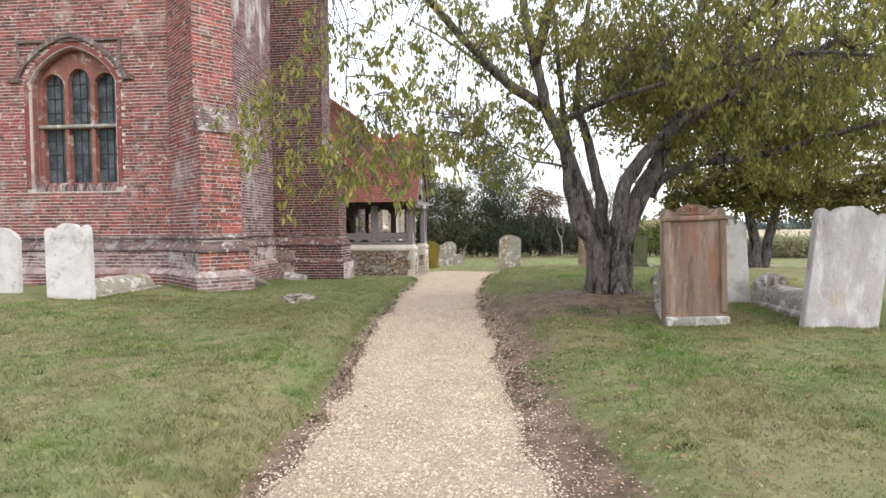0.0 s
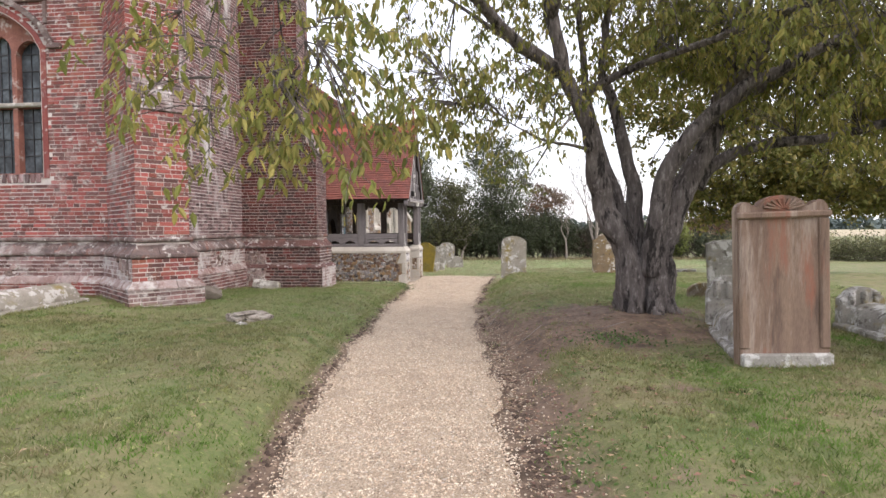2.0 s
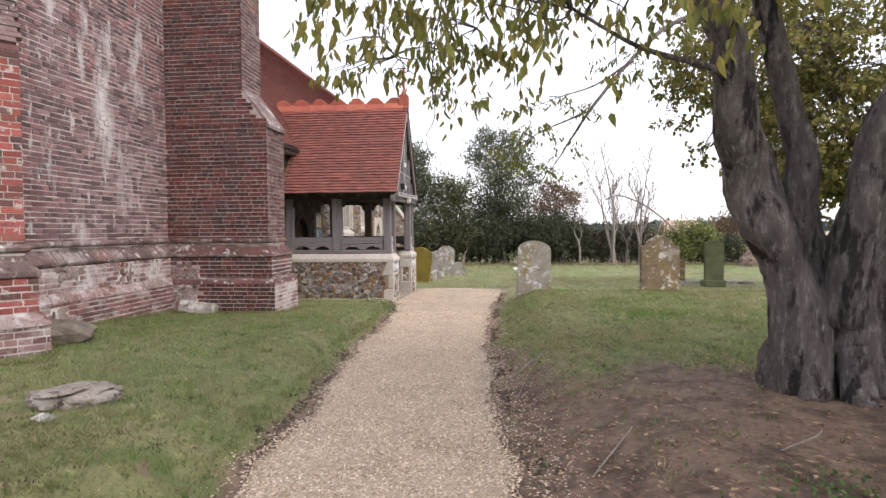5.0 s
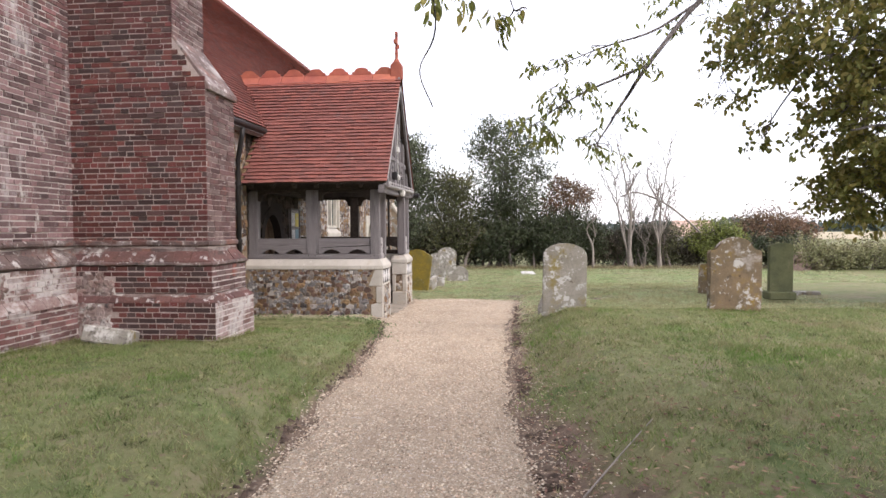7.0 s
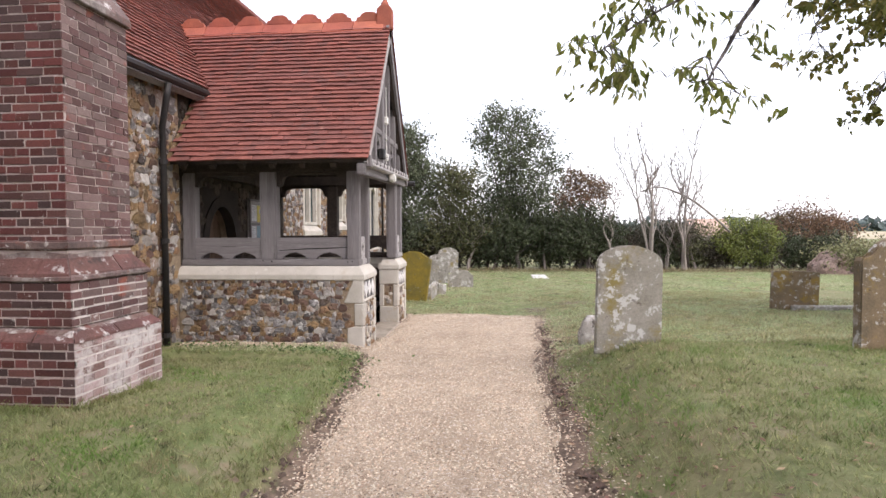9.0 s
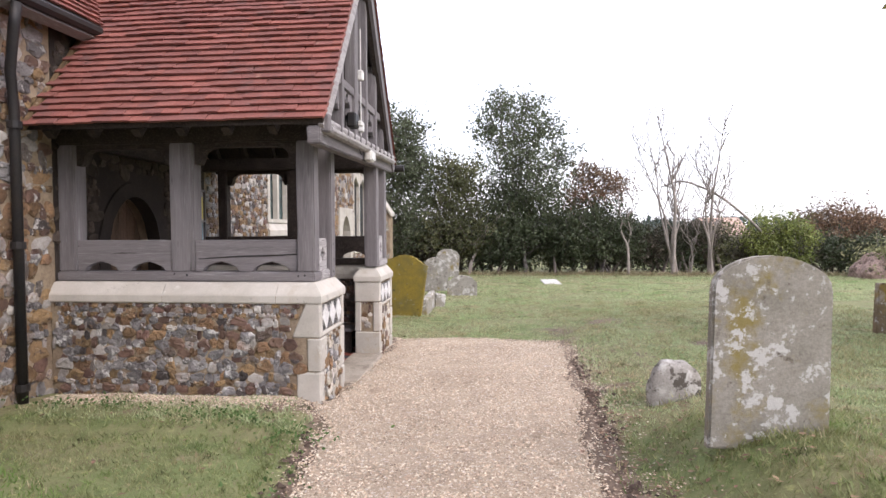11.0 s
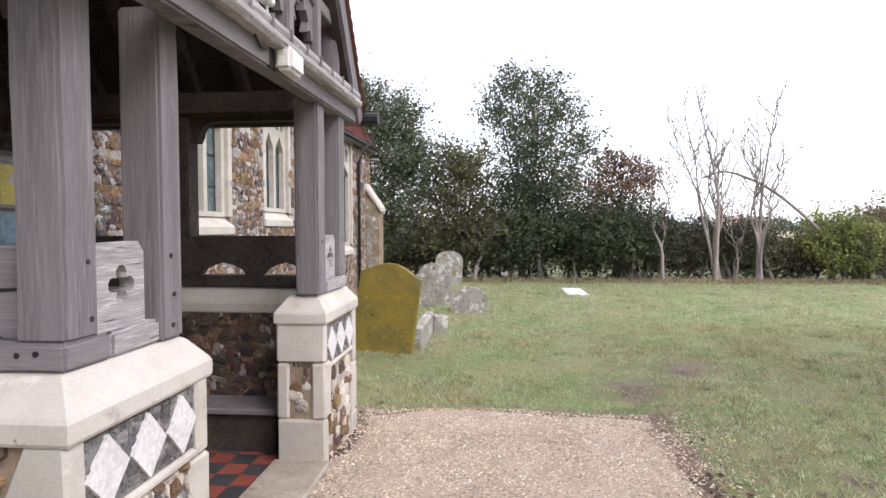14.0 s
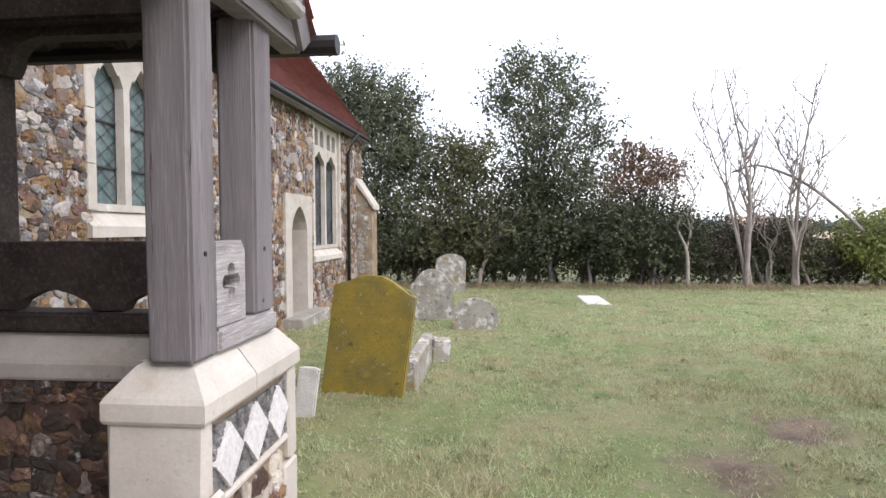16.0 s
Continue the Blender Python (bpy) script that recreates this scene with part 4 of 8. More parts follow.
sub("step", boxed(NAVE_X - 0.1, NAVE_X + 0.35, DOOR[0] - 0.1, DOOR[1] + 0.1, -0.35, -0.1, bevel=0.02), STONE_GREY, pd)

# chancel's corner buttress, its downpipe and gutter
cb = sub("buttress", prism(bmesh.new(), [(-5.6, -0.5), (-4.72, -0.5), (-4.72, 1.98), (-5.5, 3.15), (-5.6, 3.15)], XZ(32.35), 0.6), FLINT_MORTAR, nave, "flint buttress with sloping stone coping")
flints(cb, XZ(32.35) @ Matrix.Rotation(math.pi, 4, "X") @ Matrix.Diagonal((1, -1, 1, 1)), -5.14, -4.74, -0.2, 2.1, STONE_GREY, 0.15, seed=46, depth=0.03)
sub("coping", bevelled(prism(bmesh.new(), [(-4.66, 1.9), (-4.66, 2.02), (-5.5, 3.28), (-5.62, 3.28), (-5.62, 3.1), (-5.5, 3.1)], XZ(32.28), 0.74), 0.012), LIMESTONE, cb, "pale stone coping")


def tube(bm, pts, r, sides=8, taper=1.0):
    """A round bar along points; taper is the end's radius over the start's."""
    rings = []
    n = len(pts)
    up = Vector((0.31, 0.17, 0.93))
    for i, p in enumerate(pts):
        d = (Vector(pts[min(i + 1, n - 1)]) - Vector(pts[max(i - 1, 0)])).normalized()
        a = d.cross(up)
        if a.length < 0.05:
            a = d.cross(Vector((1, 0, 0)))
        a.normalize()
        b = d.cross(a)
        rr = (r[i] if isinstance(r, (list, tuple)) else r * (1 + (taper - 1) * i / max(1, n - 1)))
        rings.append([bm.verts.new(Vector(p) + (a * math.cos(t) + b * math.sin(t)) * rr) for t in [2 * math.pi * k / sides for k in range(sides)]])
    for r0, r1 in zip(rings, rings[1:]):
        for k in range(sides):
            bm.faces.new((r0[k], r0[(k + 1) % sides], r1[(k + 1) % sides], r1[k]))
    bm.faces.new(rings[0][::-1]), bm.faces.new(rings[-1])
    return bm


def downpipe(name, pts, parent, clips):
    ob = sub(name, tube(bmesh.new(), pts, 0.04, 10), IRON, parent, "black iron downpipe", smooth=True)
    for p in clips:
        sub("bracket", tube(bmesh.new(), [p, (p[0], p[1], p[2] + 0.06)], 0.055, 10), IRON, ob)
    return ob


downpipe("downpipe", [(-5.06, 17.42, -0.05), (-5.06, 17.42, 2.5), (-5.03, 17.36, 2.75), (-4.93, 17.3, 3.1), (-4.9, 17.3, 3.28)], nave, [(-5.06, 17.42, 0.1), (-5.06, 17.42, 1.3), (-5.06, 17.42, 2.3)])
downpipe("downpipe", [(-5.05, 31.3, -0.3), (-5.05, 31.3, 3.2), (-4.95, 31.4, 3.5), (-4.85, 31.5, 3.68)], nave, [(-5.05, 31.3, 0.6), (-5.05, 31.3, 2.6)])


EAVE0, EAVE1, RIDGE_X, PITCH, RY0, RY1 = 3.37, 3.83, -7.9, 1.36, 15.5, 32.95
along = Vector((0, RY1 - RY0, EAVE1 - EAVE0))
rise = Vector((RIDGE_X + 4.95, 0, (-4.95 - RIDGE_X) * PITCH))
eave = Vector((-4.95, RY0, EAVE0))
bm = bmesh.new()
for side in (0, 1):
    flip = Vector((2 * (RIDGE_X + 4.95), 0, 0)) if side else Vector((0, 0, 0))
    up_v = Vector((-rise.x, 0, rise.z)) if side else rise
    q = [eave + flip, eave + flip + along, eave + flip + along + up_v, eave + flip + up_v]
    lo, hi = [bm.verts.new(v - Vector((0, 0, 0.12))) for v in q], [bm.verts.new(v) for v in q]
    for f in ((lo[3], lo[2], lo[1], lo[0]), hi, (lo[0], lo[1], hi[1], hi[0]), (lo[1], lo[2], hi[2], hi[1]), (lo[3], lo[0], hi[0], hi[3])):
        bm.faces.new(f)
nroof = sub("roof", bm, OAK_H, nave, "steep roof of red clay plain tiles")
tiling(nroof, eave, along.normalized(), rise.normalized(), along.length, rise.length, TILE, seed=15)
top = eave + rise
sub("ridge", tube(bmesh.new(), [top + Vector((0, 0, 0.02)), top + along + Vector((0, 0, 0.02))], 0.11, 8), TILE, nroof)
g0 = eave + Vector((0.03, 0, -0.07))
sub("gutter", tube(bmesh.new(), [g0, g0 + along], 0.055, 8), IRON, nroof, "black gutter")
f0 = eave + Vector((-0.03, 0.02, -0.12))
sub("fascia", tube(bmesh.new(), [f0, f0 + along], 0.07, 4), OAK_H, nroof)

# ---- porch ----
PX0, PX1, PY0, PY1, PYC = NAVE_X, -2.608, 17.82, 20.64, 19.2
porch = thing("church_porch", (-3.8, 19.2, -0.1), "timber-framed church porch on flint walls under clay tiles", "porch")
# Dark brown oak, its colour lowered further to paint in the porch's shade.
OAK_SHADED = mat("dark_oak_in_porch_shade", (0.06, 0.047, 0.041), (0.037, 0.03, 0.027), (0.085, 0.069, 0.06), scale=3, fine=30, bump=0.5, bump_scale=30, stretch=(2, 2, 2))
PALE_OAK = mat("bleached_oak", (0.43, 0.41, 0.405), (0.31, 0.29, 0.29), (0.52, 0.5, 0.495), scale=4, fine=22, bump=0.8, bump_scale=22, stretch=(2, 0.4, 6), spots=[((0.1, 0.09, 0.09), 9, 0.62, 0.67)])

wall = sub("dwarf_wall", boxed(PX0 + 0.01, PX1 - 0.03, PY0 + 0.012, 18.12, -0.4, 0.86), FLINT_MORTAR, porch, "rough flint and stone rubble wall")
FRONT = axes((0, PY0 + 0.012, 0), (1, 0, 0), (0, 0, 1), (0, -1, 0))


def quoin_gap(x, z):
    return (x > -2.9 + 0.4 * (z - 0.5) and z > 0.49) or (x > -2.77 and z > 0.2) or (x > -2.86 and z <= 0.2)


flints(wall, FRONT, PX0 + 0.02, PX1, -0.12, 0.8, FLINT, 0.092, quoin_gap, near=lambda u, v: True, seed=51, depth=0.03, mats=[FLINT, GREYFLINT, GREYFLINT, GREYFLINT, BUFF, BUFF, BUFF, BROWNFLINT, BROWNFLINT, FLINT, PALE_RUBBLE])
# Mortar and flint mix chosen dark to stand for shade under the roof.
INNER_MORTAR = mat("mortar_in_porch_shade", (0.13, 0.1, 0.078), (0.09, 0.068, 0.055), scale=4, fine=40, bump=0.8)
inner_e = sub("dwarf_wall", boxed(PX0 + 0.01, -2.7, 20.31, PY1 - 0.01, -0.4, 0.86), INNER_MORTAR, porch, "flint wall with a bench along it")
flints(inner_e, axes((0, 20.31, 0), (1, 0, 0), (0, 0, 1), (0, -1, 0)), PX0 + 0.02, -2.84, -0.1, 0.8, BROWNFLINT, 0.068, near=lambda u, v: v > 0.2, seed=52, depth=0.026, mats=[BROWNFLINT, SHADE_FLINT, BROWNFLINT, BUFF, SHADE_FLINT, FLINT])
flints(inner_e, axes((0, PY1 - 0.01, 0), (-1, 0, 0), (0, 0, 1), (0, 1, 0)), 2.7, 5.1, -0.2, 0.83, FLINT, 0.12, seed=53)

pier_w = sub("pier", boxed(-2.86, PX1 - 0.02, 17.85, 18.58, -0.4, 0.86), FLINT_MORTAR, porch, "pier with limestone quoins and flint panels")
pier_e = sub("pier", boxed(-2.805, -2.52, 19.855, PY1, -0.4, 0.85), FLINT_MORTAR, porch, "pier with limestone quoins and a flint panel")


def block(parent, x0, x1, y0, y1, z0, z1):
    bm = boxed(x0, x1, y0, y1, z0 + 0.003, z1 - 0.003, bevel=0.012)
    for v in bm.verts:
        v.co += Vector((random.uniform(-0.003, 0.003), random.uniform(-0.003, 0.003), random.uniform(-0.002, 0.002)))
    return sub("quoin", bm, LIMESTONE, parent)


corner = block(pier_w, -2.87, PX1, PY0 - 0.003, 17.9, 0.5, 0.81)
for v in corner.data.vertices:
    if v.co.x < -2.8:
        v.co.x += 0.13 * (v.co.z - 0.5) / 0.31
for x0, y1, z0, z1 in ((-2.73, 18.01, 0.2, 0.5), (-2.828, 17.93, -0.4, 0.2)):
    block(pier_w, x0, PX1, PY0 - 0.003, y1, z0, z1)
for y0, z0, z1 in ((18.5, 0.5, 0.81), (18.45, 0.1, 0.5), (18.49, -0.4, 0.1)):
    block(pier_w, -2.87, PX1 + 0.002, y0, 18.592, z0, z1)
block(pier_w, -2.66, PX1 + 0.001, 17.88, 18.5, 0.5, 0.545)
for x0, x1, z0, z1 in ((-2.815, -2.495, 0.555, 0.81), (-2.815, -2.737, 0.19, 0.555), (-2.585, -2.495, 0.19, 0.555), (-2.815, -2.495, -0.4, 0.19)):
    block(pier_e, x0, x1, 19.835, 19.9 if x0 < -2.7 else 19.97, z0, z1)
for z0, z1 in ((0.4, 0.81), (0.02, 0.4), (-0.4, 0.02)):
    block(pier_e, -2.805, -2.493, 20.55 if z0 > 0.3 else 20.5, 20.648, z0, z1)
block(pier_e, -2.56, -2.494, 19.9, 20.55, 0.49, 0.53)
SIDE_W = axes((PX1 - 0.02, 0, 0), (0, 1, 0), (0, 0, 1), (1, 0, 0))
SIDE_E = axes((-2.52, 0, 0), (0, 1, 0), (0, 0, 1), (1, 0, 0))
PALEFLINT = mat("pale_flint", (0.42, 0.37, 0.3), (0.5, 0.47, 0.43), scale=8, fine=50, rand=0.3, rough=0.55, bump=0.4)
flints(pier_w, SIDE_W, 17.9, 18.5, -0.2, 0.5, PALEFLINT, 0.095, near=lambda u, v: True, seed=54, mats=[PALEFLINT, PALEFLINT, GREYFLINT, BUFF])
flints(pier_e, SIDE_E, 19.94, 20.56, -0.2, 0.49, PALEFLINT, 0.085, near=lambda u, v: True, seed=55, mats=[PALEFLINT, PALEFLINT, BUFF, BROWNFLINT])
flints(pier_e, axes((0, 19.86, 0), (1, 0, 0), (0, 0, 1), (0, -1, 0)), -2.737, -2.585, 0.19, 0.555, PALEFLINT, 0.062, near=lambda u, v: True, seed=56, mats=[PALEFLINT, BUFF, BROWNFLINT], depth=0.03)
WHITESTONE = mat("white_stone_lozenge", (0.66, 0.65, 0.64), (0.58, 0.57, 0.56), scale=6, fine=60, bump=0.2)
BLACKFLINT = mat("black_knapped_flint", (0.09, 0.09, 0.095), (0.22, 0.21, 0.2), scale=14, fine=60, rand=0.4, rough=0.35, bump=0.4)
for pier, X, y0, y1, z0, z1 in ((pier_w, PX1, 17.885, 18.5, 0.55, 0.785), (pier_e, -2.495, 19.9, 20.55, 0.53, 0.765)):
    n = 3
    w = (y1 - y0) / n
    sub("knapped_bed", plate([(y0, z0), (y1, z0), (y1, z1), (y0, z1)], [], YZ(X - 0.024), 0.01), BLACKFLINT, pier)
    flints(pier, axes((X - 0.016, 0, 0), (0, 1, 0), (0, 0, 1), (1, 0, 0)), y0, y1, z0, z1, BLACKFLINT, 0.034, near=lambda u, v: False, seed=57, depth=0.014)
    for k in range(n):
        c, zc = y0 + w * (k + 0.5), (z0 + z1) / 2
        sub("lozenge", prism(bmesh.new(), [(c - w * 0.47, zc), (c, z0 + 0.004), (c + w * 0.47, zc), (c, z1 - 0.004)], YZ(X - 0.02), 0.022), WHITESTONE, pier, "white stone lozenge")

CAP = [(-0.01, 0.8), (0.006, 0.803), (0.012, 0.815), (0.012, 0.87), (0.004, 0.886), (-0.06, 0.97), (-0.078, 0.982), (-0.2, 0.985)]


def coping(pts, parent, cuts):
    """Coping stones along a plan line, cut at the given shares of its length."""
    total = sum((b - a).length for a, b in zip(pts, pts[1:]))

    def at(d):
        for a, b in zip(pts, pts[1:]):
            s = (b - a).length
            if d <= s + 1e-6:
                return a + (b - a) * (d / s)
            d -= s
        return pts[-1]
    marks = [0.0] + [c * total for c in cuts] + [total]
    run = [0.0]
    for a, b in zip(pts, pts[1:]):
        run.append(run[-1] + (b - a).length)
    for lo, hi in zip(marks, marks[1:]):
        line = [at(lo + 0.002)] + [p for p, r in zip(pts, run) if lo + 0.01 < r < hi - 0.01] + [at(hi - 0.002)]
        bm = sweep(line, CAP)
        sub("coping_stone", bm, LIMESTONE, parent)


coping([V2((PX0, PY0)), V2((PX1, PY0)), V2((PX1, 18.595)), V2((-2.86, 18.595))], wall, (0.306, 0.6))
coping([V2((-2.812, 20.3)), V2((-2.812, 19.835)), V2((-2.495, 19.835)), V2((-2.495, 20.65)), V2((-2.81, 20.65))], pier_e, (0.6,))
coping([V2((PX0, 20.3)), V2((-2.83, 20.3))], inner_e, (0.2, 0.55))
for x0, x1, y0, y1, pr in ((PX0, -2.69, 17.9, 18.14, wall), (-2.86, -2.69, 18.142, 18.51, pier_w), (-2.75, -2.57, 19.92, 20.56, pier_e), (PX0, -2.752, 20.37, PY1, inner_e)):
    sub("bed_stone", boxed(x0, x1, y0, y1, 0.8, 0.983), LIMESTONE, pr)


def timber(name, x0, x1, y0, y1, z0, z1, material=OAK, parent=porch, bevel=0.012, label=""):
    """A squared oak timber with worn arrises and a slight wander."""
    bm = boxed(x0, x1, y0, y1, z0, z1)
    long = max(x1 - x0, y1 - y0, z1 - z0)
    bmesh.ops.bevel(bm, geom=list(bm.edges), offset=bevel, segments=2, affect="EDGES")
    cuts = int(long / 0.3)
    ax = max(range(3), key=lambda k: (x1 - x0, y1 - y0, z1 - z0)[k])
    for k in range(1, cuts):
        co, no = [0, 0, 0], [0, 0, 0]
        co[ax] = (x0, y0, z0)[ax] + long * k / cuts
        no[ax] = 1
        bmesh.ops.bisect_plane(bm, geom=list(bm.verts) + list(bm.edges) + list(bm.faces), plane_co=co, plane_no=no)
    for v in bm.verts:
        v.co += 0.006 * Vector((noise.noise(v.co * 2.3), noise.noise(v.co * 2.3 + Vector((9, 0, 0))), 0.4 * noise.noise(v.co * 2.3 + Vector((0, 9, 0)))))
    return sub(name, bm, material, parent, label)


# posts, sills and plates
for x0, x1, y0, y1 in ((-2.848, -2.686, 17.92, 18.065), (-2.83, -2.668, 18.385, 18.525), (-2.695, -2.542, 19.868, 20.025), (-2.69, -2.54, 20.335, 20.51), (-4.04, -3.815, 17.94, 18.1)):
    timber("post", x0, x1, y0, y1, 0.984 if y0 > 18.2 and y0 < 20.2 else 1.07, 2.24)
# Posts on the far side get the oak with shade in its colour.
for x0, x1, y0, y1 in ((-5.13, -4.96, 17.94, 18.1), (-3.84, -3.66, 20.32, 20.48), (-4.8, -4.68, 20.33, 20.46)):
    timber("post", x0, x1, y0, y1, 1.07, 2.24, OAK if y0 < 19 else OAK_SHADED)
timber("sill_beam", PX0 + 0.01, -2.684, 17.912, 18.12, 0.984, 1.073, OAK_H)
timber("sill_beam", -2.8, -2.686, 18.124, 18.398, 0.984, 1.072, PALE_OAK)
timber("sill_beam", PX0 + 0.01, -2.7, 20.34, 20.5, 0.984, 1.07, OAK_SHADED)
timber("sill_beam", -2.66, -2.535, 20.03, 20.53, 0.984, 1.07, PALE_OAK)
# Plates under the eaves: shade comes from the darkened oak colour.
timber("wall_plate", PX0 + 0.01, -2.52, 17.93, 18.12, 2.24, 2.4, OAK_SHADED)
timber("wall_plate", PX0 + 0.01, -2.52, 20.3, 20.5, 2.24, 2.4, OAK_SHADED)


def sag(ob, amount):
    """The gable's beams have settled towards the tower."""
    for v in ob.data.vertices:
        v.co.z -= amount * (20.8 - v.co.y) / 3.3


sag(timber("tie_beam", -2.615, -2.505, 17.53, 20.82, 2.235, 2.385, OAK_H, label="grey oak tie beam with sawn ends"), 0.09)
timber("tie_beam", -5.1, -4.96, 18.1, 20.3, 2.24, 2.4, OAK_SHADED)


def ogee(c, half, z, h):
    return [(c - half, z), (c - half * 0.9, z + h * 0.42), (c - half * 0.55, z + h * 0.72), (c - half * 0.2, z + h * 0.8), (c, z + h), (c + half * 0.2, z + h * 0.8), (c + half * 0.55, z + h * 0.72), (c + half * 0.9, z + h * 0.42), (c + half, z)]


def pierced_rail(x0, x1, y, material, n=2):
    """A low panel with ogee openings along its foot."""
    z0, z1 = 1.074, 1.362
    pts = [(x0, z0)]
    w = (x1 - x0) / n
    for k in range(n):
        pts += ogee(x0 + w * (k + 0.5), w * 0.36, z0, 0.1)
    pts += [(x1, z0), (x1, z1), (x0, z1)]
    bm = bevelled(prism(bmesh.new(), pts, XZ(y), 0.07), 0.005)
    return sub("pierced_panel", bm, material, porch, "oak panel with ogee openings")


pierced_rail(-3.813, -2.86, 17.96, OAK_H)
pierced_rail(-4.96, -4.042, 17.96, OAK_H)
pierced_rail(-3.66, -2.71, 20.36, OAK_SHADED)
pierced_rail(-5.0, -3.85, 20.36, OAK_SHADED)
for x0, x1, z in ((-3.8, -2.86, 1.205), ):
    crack = [(x0 + 0.02, z - 0.02), (x0 + 0.4, z), (x0 + 0.65, z + 0.005), (x1, z + 0.02), (x1, z + 0.03), (x0 + 0.6, z + 0.018), (x0 + 0.4, z + 0.014), (x0 + 0.02, z - 0.012)]
    sub("shake", prism(bmesh.new(), crack, XZ(17.957), 0.01), IRON, porch, "dark split along the grain")


def foil(c, z, r):
    """A four-lobed hole: four round lobes about a small core."""
    pts = []
    lobe, off = r * 0.43, r * 0.6
    for a in range(0, 360, 10):
        t = radians(a + 5)
        phi = (t + math.pi / 4) % (math.pi / 2) - math.pi / 4
        side = off * math.sin(phi)
        k = off * math.cos(phi) + math.sqrt(max(0.0, lobe * lobe - side * side)) if abs(side) < lobe else 0.45 * r
        pts.append((c + k * math.cos(t), z + k * math.sin(t)))
    return pts


for y0, y1, X in ((18.068, 18.315, -2.752), (20.03, 20.25, -2.6)):
    c = (y0 + y1) / 2
    bm = plate([(y0, 1.074), (y1, 1.074), (y1, 1.33), (y1 - 0.03, 1.37), (y0, 1.365)], [foil(c, 1.222, 0.066)], YZ(X), 0.055)
    sub("pierced_panel", bm, PALE_OAK, porch, "bleached oak panel with a quatrefoil hole")


def peg(x, y, z, face):
    """A dark oak peg end in a joint: face 'y' looks towards the tower, 'x' towards the path."""
    d = (0, -0.006, 0) if face == "y" else (0.006, 0, 0)
    a = Vector((x, y, z))
    sub("peg", tube(bmesh.new(), [a - Vector(d) * 2, a + Vector(d) * 0.4], random.uniform(0.008, 0.011), 7), IRON, porch)


for x in (-2.835, -2.775, -3.99, -3.87):
    peg(x, 17.912, 1.045 + random.uniform(-0.01, 0.01), "y")
for y, z in ((18.02, 1.31), (18.03, 1.13), (18.44, 1.31), (18.46, 1.16), (18.45, 1.04), (19.95, 1.33), (20.42, 1.33), (20.4, 1.12)):
    peg(-2.668 if 18.3 < y < 19 else -2.686 if y < 18.3 else -2.54, y, z, "x")


def spandrel(x0, x1, y, material):
    """Curved braces under the plate, rounding the opening's upper corners."""
    r, zb, zt = min(0.2, (x1 - x0) / 3), 2.07, 2.24
    pts = [(x0, zt), (x0, zb - 0.02), (x0 + 0.05, zb - 0.02), (x0 + 0.075, zb + 0.03)] + [(x0 + r - (r - 0.07) * math.cos(radians(a)), zb + 0.03 + 0.1 * math.sin(radians(a))) for a in (20, 45, 70, 90)]
    pts += [(x1 + x0 - a, b) for a, b in reversed(pts[1:])] + [(x1, zt)]
    sub("brace", prism(bmesh.new(), pts, XZ(y), 0.08), material, porch, "curved oak brace")


for a, b, y, m_ in ((-3.815, -2.857, 17.98, OAK_SHADED), (-4.96, -4.04, 17.98, OAK_SHADED), (-3.66, -2.7, 20.37, OAK_SHADED), (-4.68, -3.84, 20.37, OAK_SHADED)):
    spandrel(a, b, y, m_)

# the gable's framing
GX = -2.6


def roof_z(y):
    return 2.35 + (min(y - 17.55, 20.85 - y)) * (4.6 - 2.35) / 1.65


for y in (17.95, 18.43, 18.97, 19.46, 19.97, 20.4):
    w = 0.075 if abs(y - 18.97) < 0.01 else 0.045
    timber("stud", GX - 0.06, GX + 0.05, y - w, y + w, 2.36, roof_z(y) - 0.1, OAK, bevel=0.008)
timber("collar", GX - 0.05, GX + 0.04, 17.98, 20.42, 2.84, 2.93, OAK_H, bevel=0.008)
for a, b in ((18.0, 18.385), (18.475, 18.895), (19.045, 19.415), (19.505, 19.925)):
    c, h = (a + b) / 2, (b - a) / 2
    pts = [(a, 2.85), (a, 2.6), (a + 0.03, 2.6), (a + 0.05, 2.66), (c - h * 0.45, 2.63), (c - h * 0.6, 2.7), (c - h * 0.4, 2.76), (c - h * 0.18, 2.74), (c - h * 0.22, 2.8), (c, 2.825), (c + h * 0.22, 2.8), (c + h * 0.18, 2.74), (c + h * 0.4, 2.76), (c + h * 0.6, 2.7), (c + h * 0.45, 2.63), (b - 0.05, 2.66), (b - 0.03, 2.6), (b, 2.6), (b, 2.85)]
    sub("cusped_head", prism(bmesh.new(), pts, YZ(GX - 0.03), 0.05), OAK, porch, "cusped oak tracery head")
    timber("upright", GX - 0.03, GX + 0.02, c - 0.02 - 0.12, c + 0.02 - 0.12, 2.38, 2.66, OAK, bevel=0.004) if a < 18.1 else None
bm = bevelled(prism(bmesh.new(), [(-2.53, 2.335), (-2.45, 2.335), (-2.43, 2.36), (-2.43, 2.385), (-2.455, 2.39), (-2.44, 2.42), (-2.45, 2.45), (-2.53, 2.45)], axes((0, 17.66, 0), (1, 0, 0), (0, 0, 1), (0, 1, 0)), 2.98), 0.004)
sag(sub("moulded_beam", bm, PALE_OAK, porch, "bleached moulded beam with carved bands"), 0.09)
for k in range(11):
    y = 17.95 + k * 0.24
    sag(sub("carved_band", boxed(-2.52, -2.432, y, y + 0.012, 2.35, 2.452), OAK, porch), 0.09)
sub("beam_end", boxed(-2.54, -2.44, 17.58, 17.66, 2.25, 2.4, bevel=0.012), OAK, porch, "worn carved beam end")
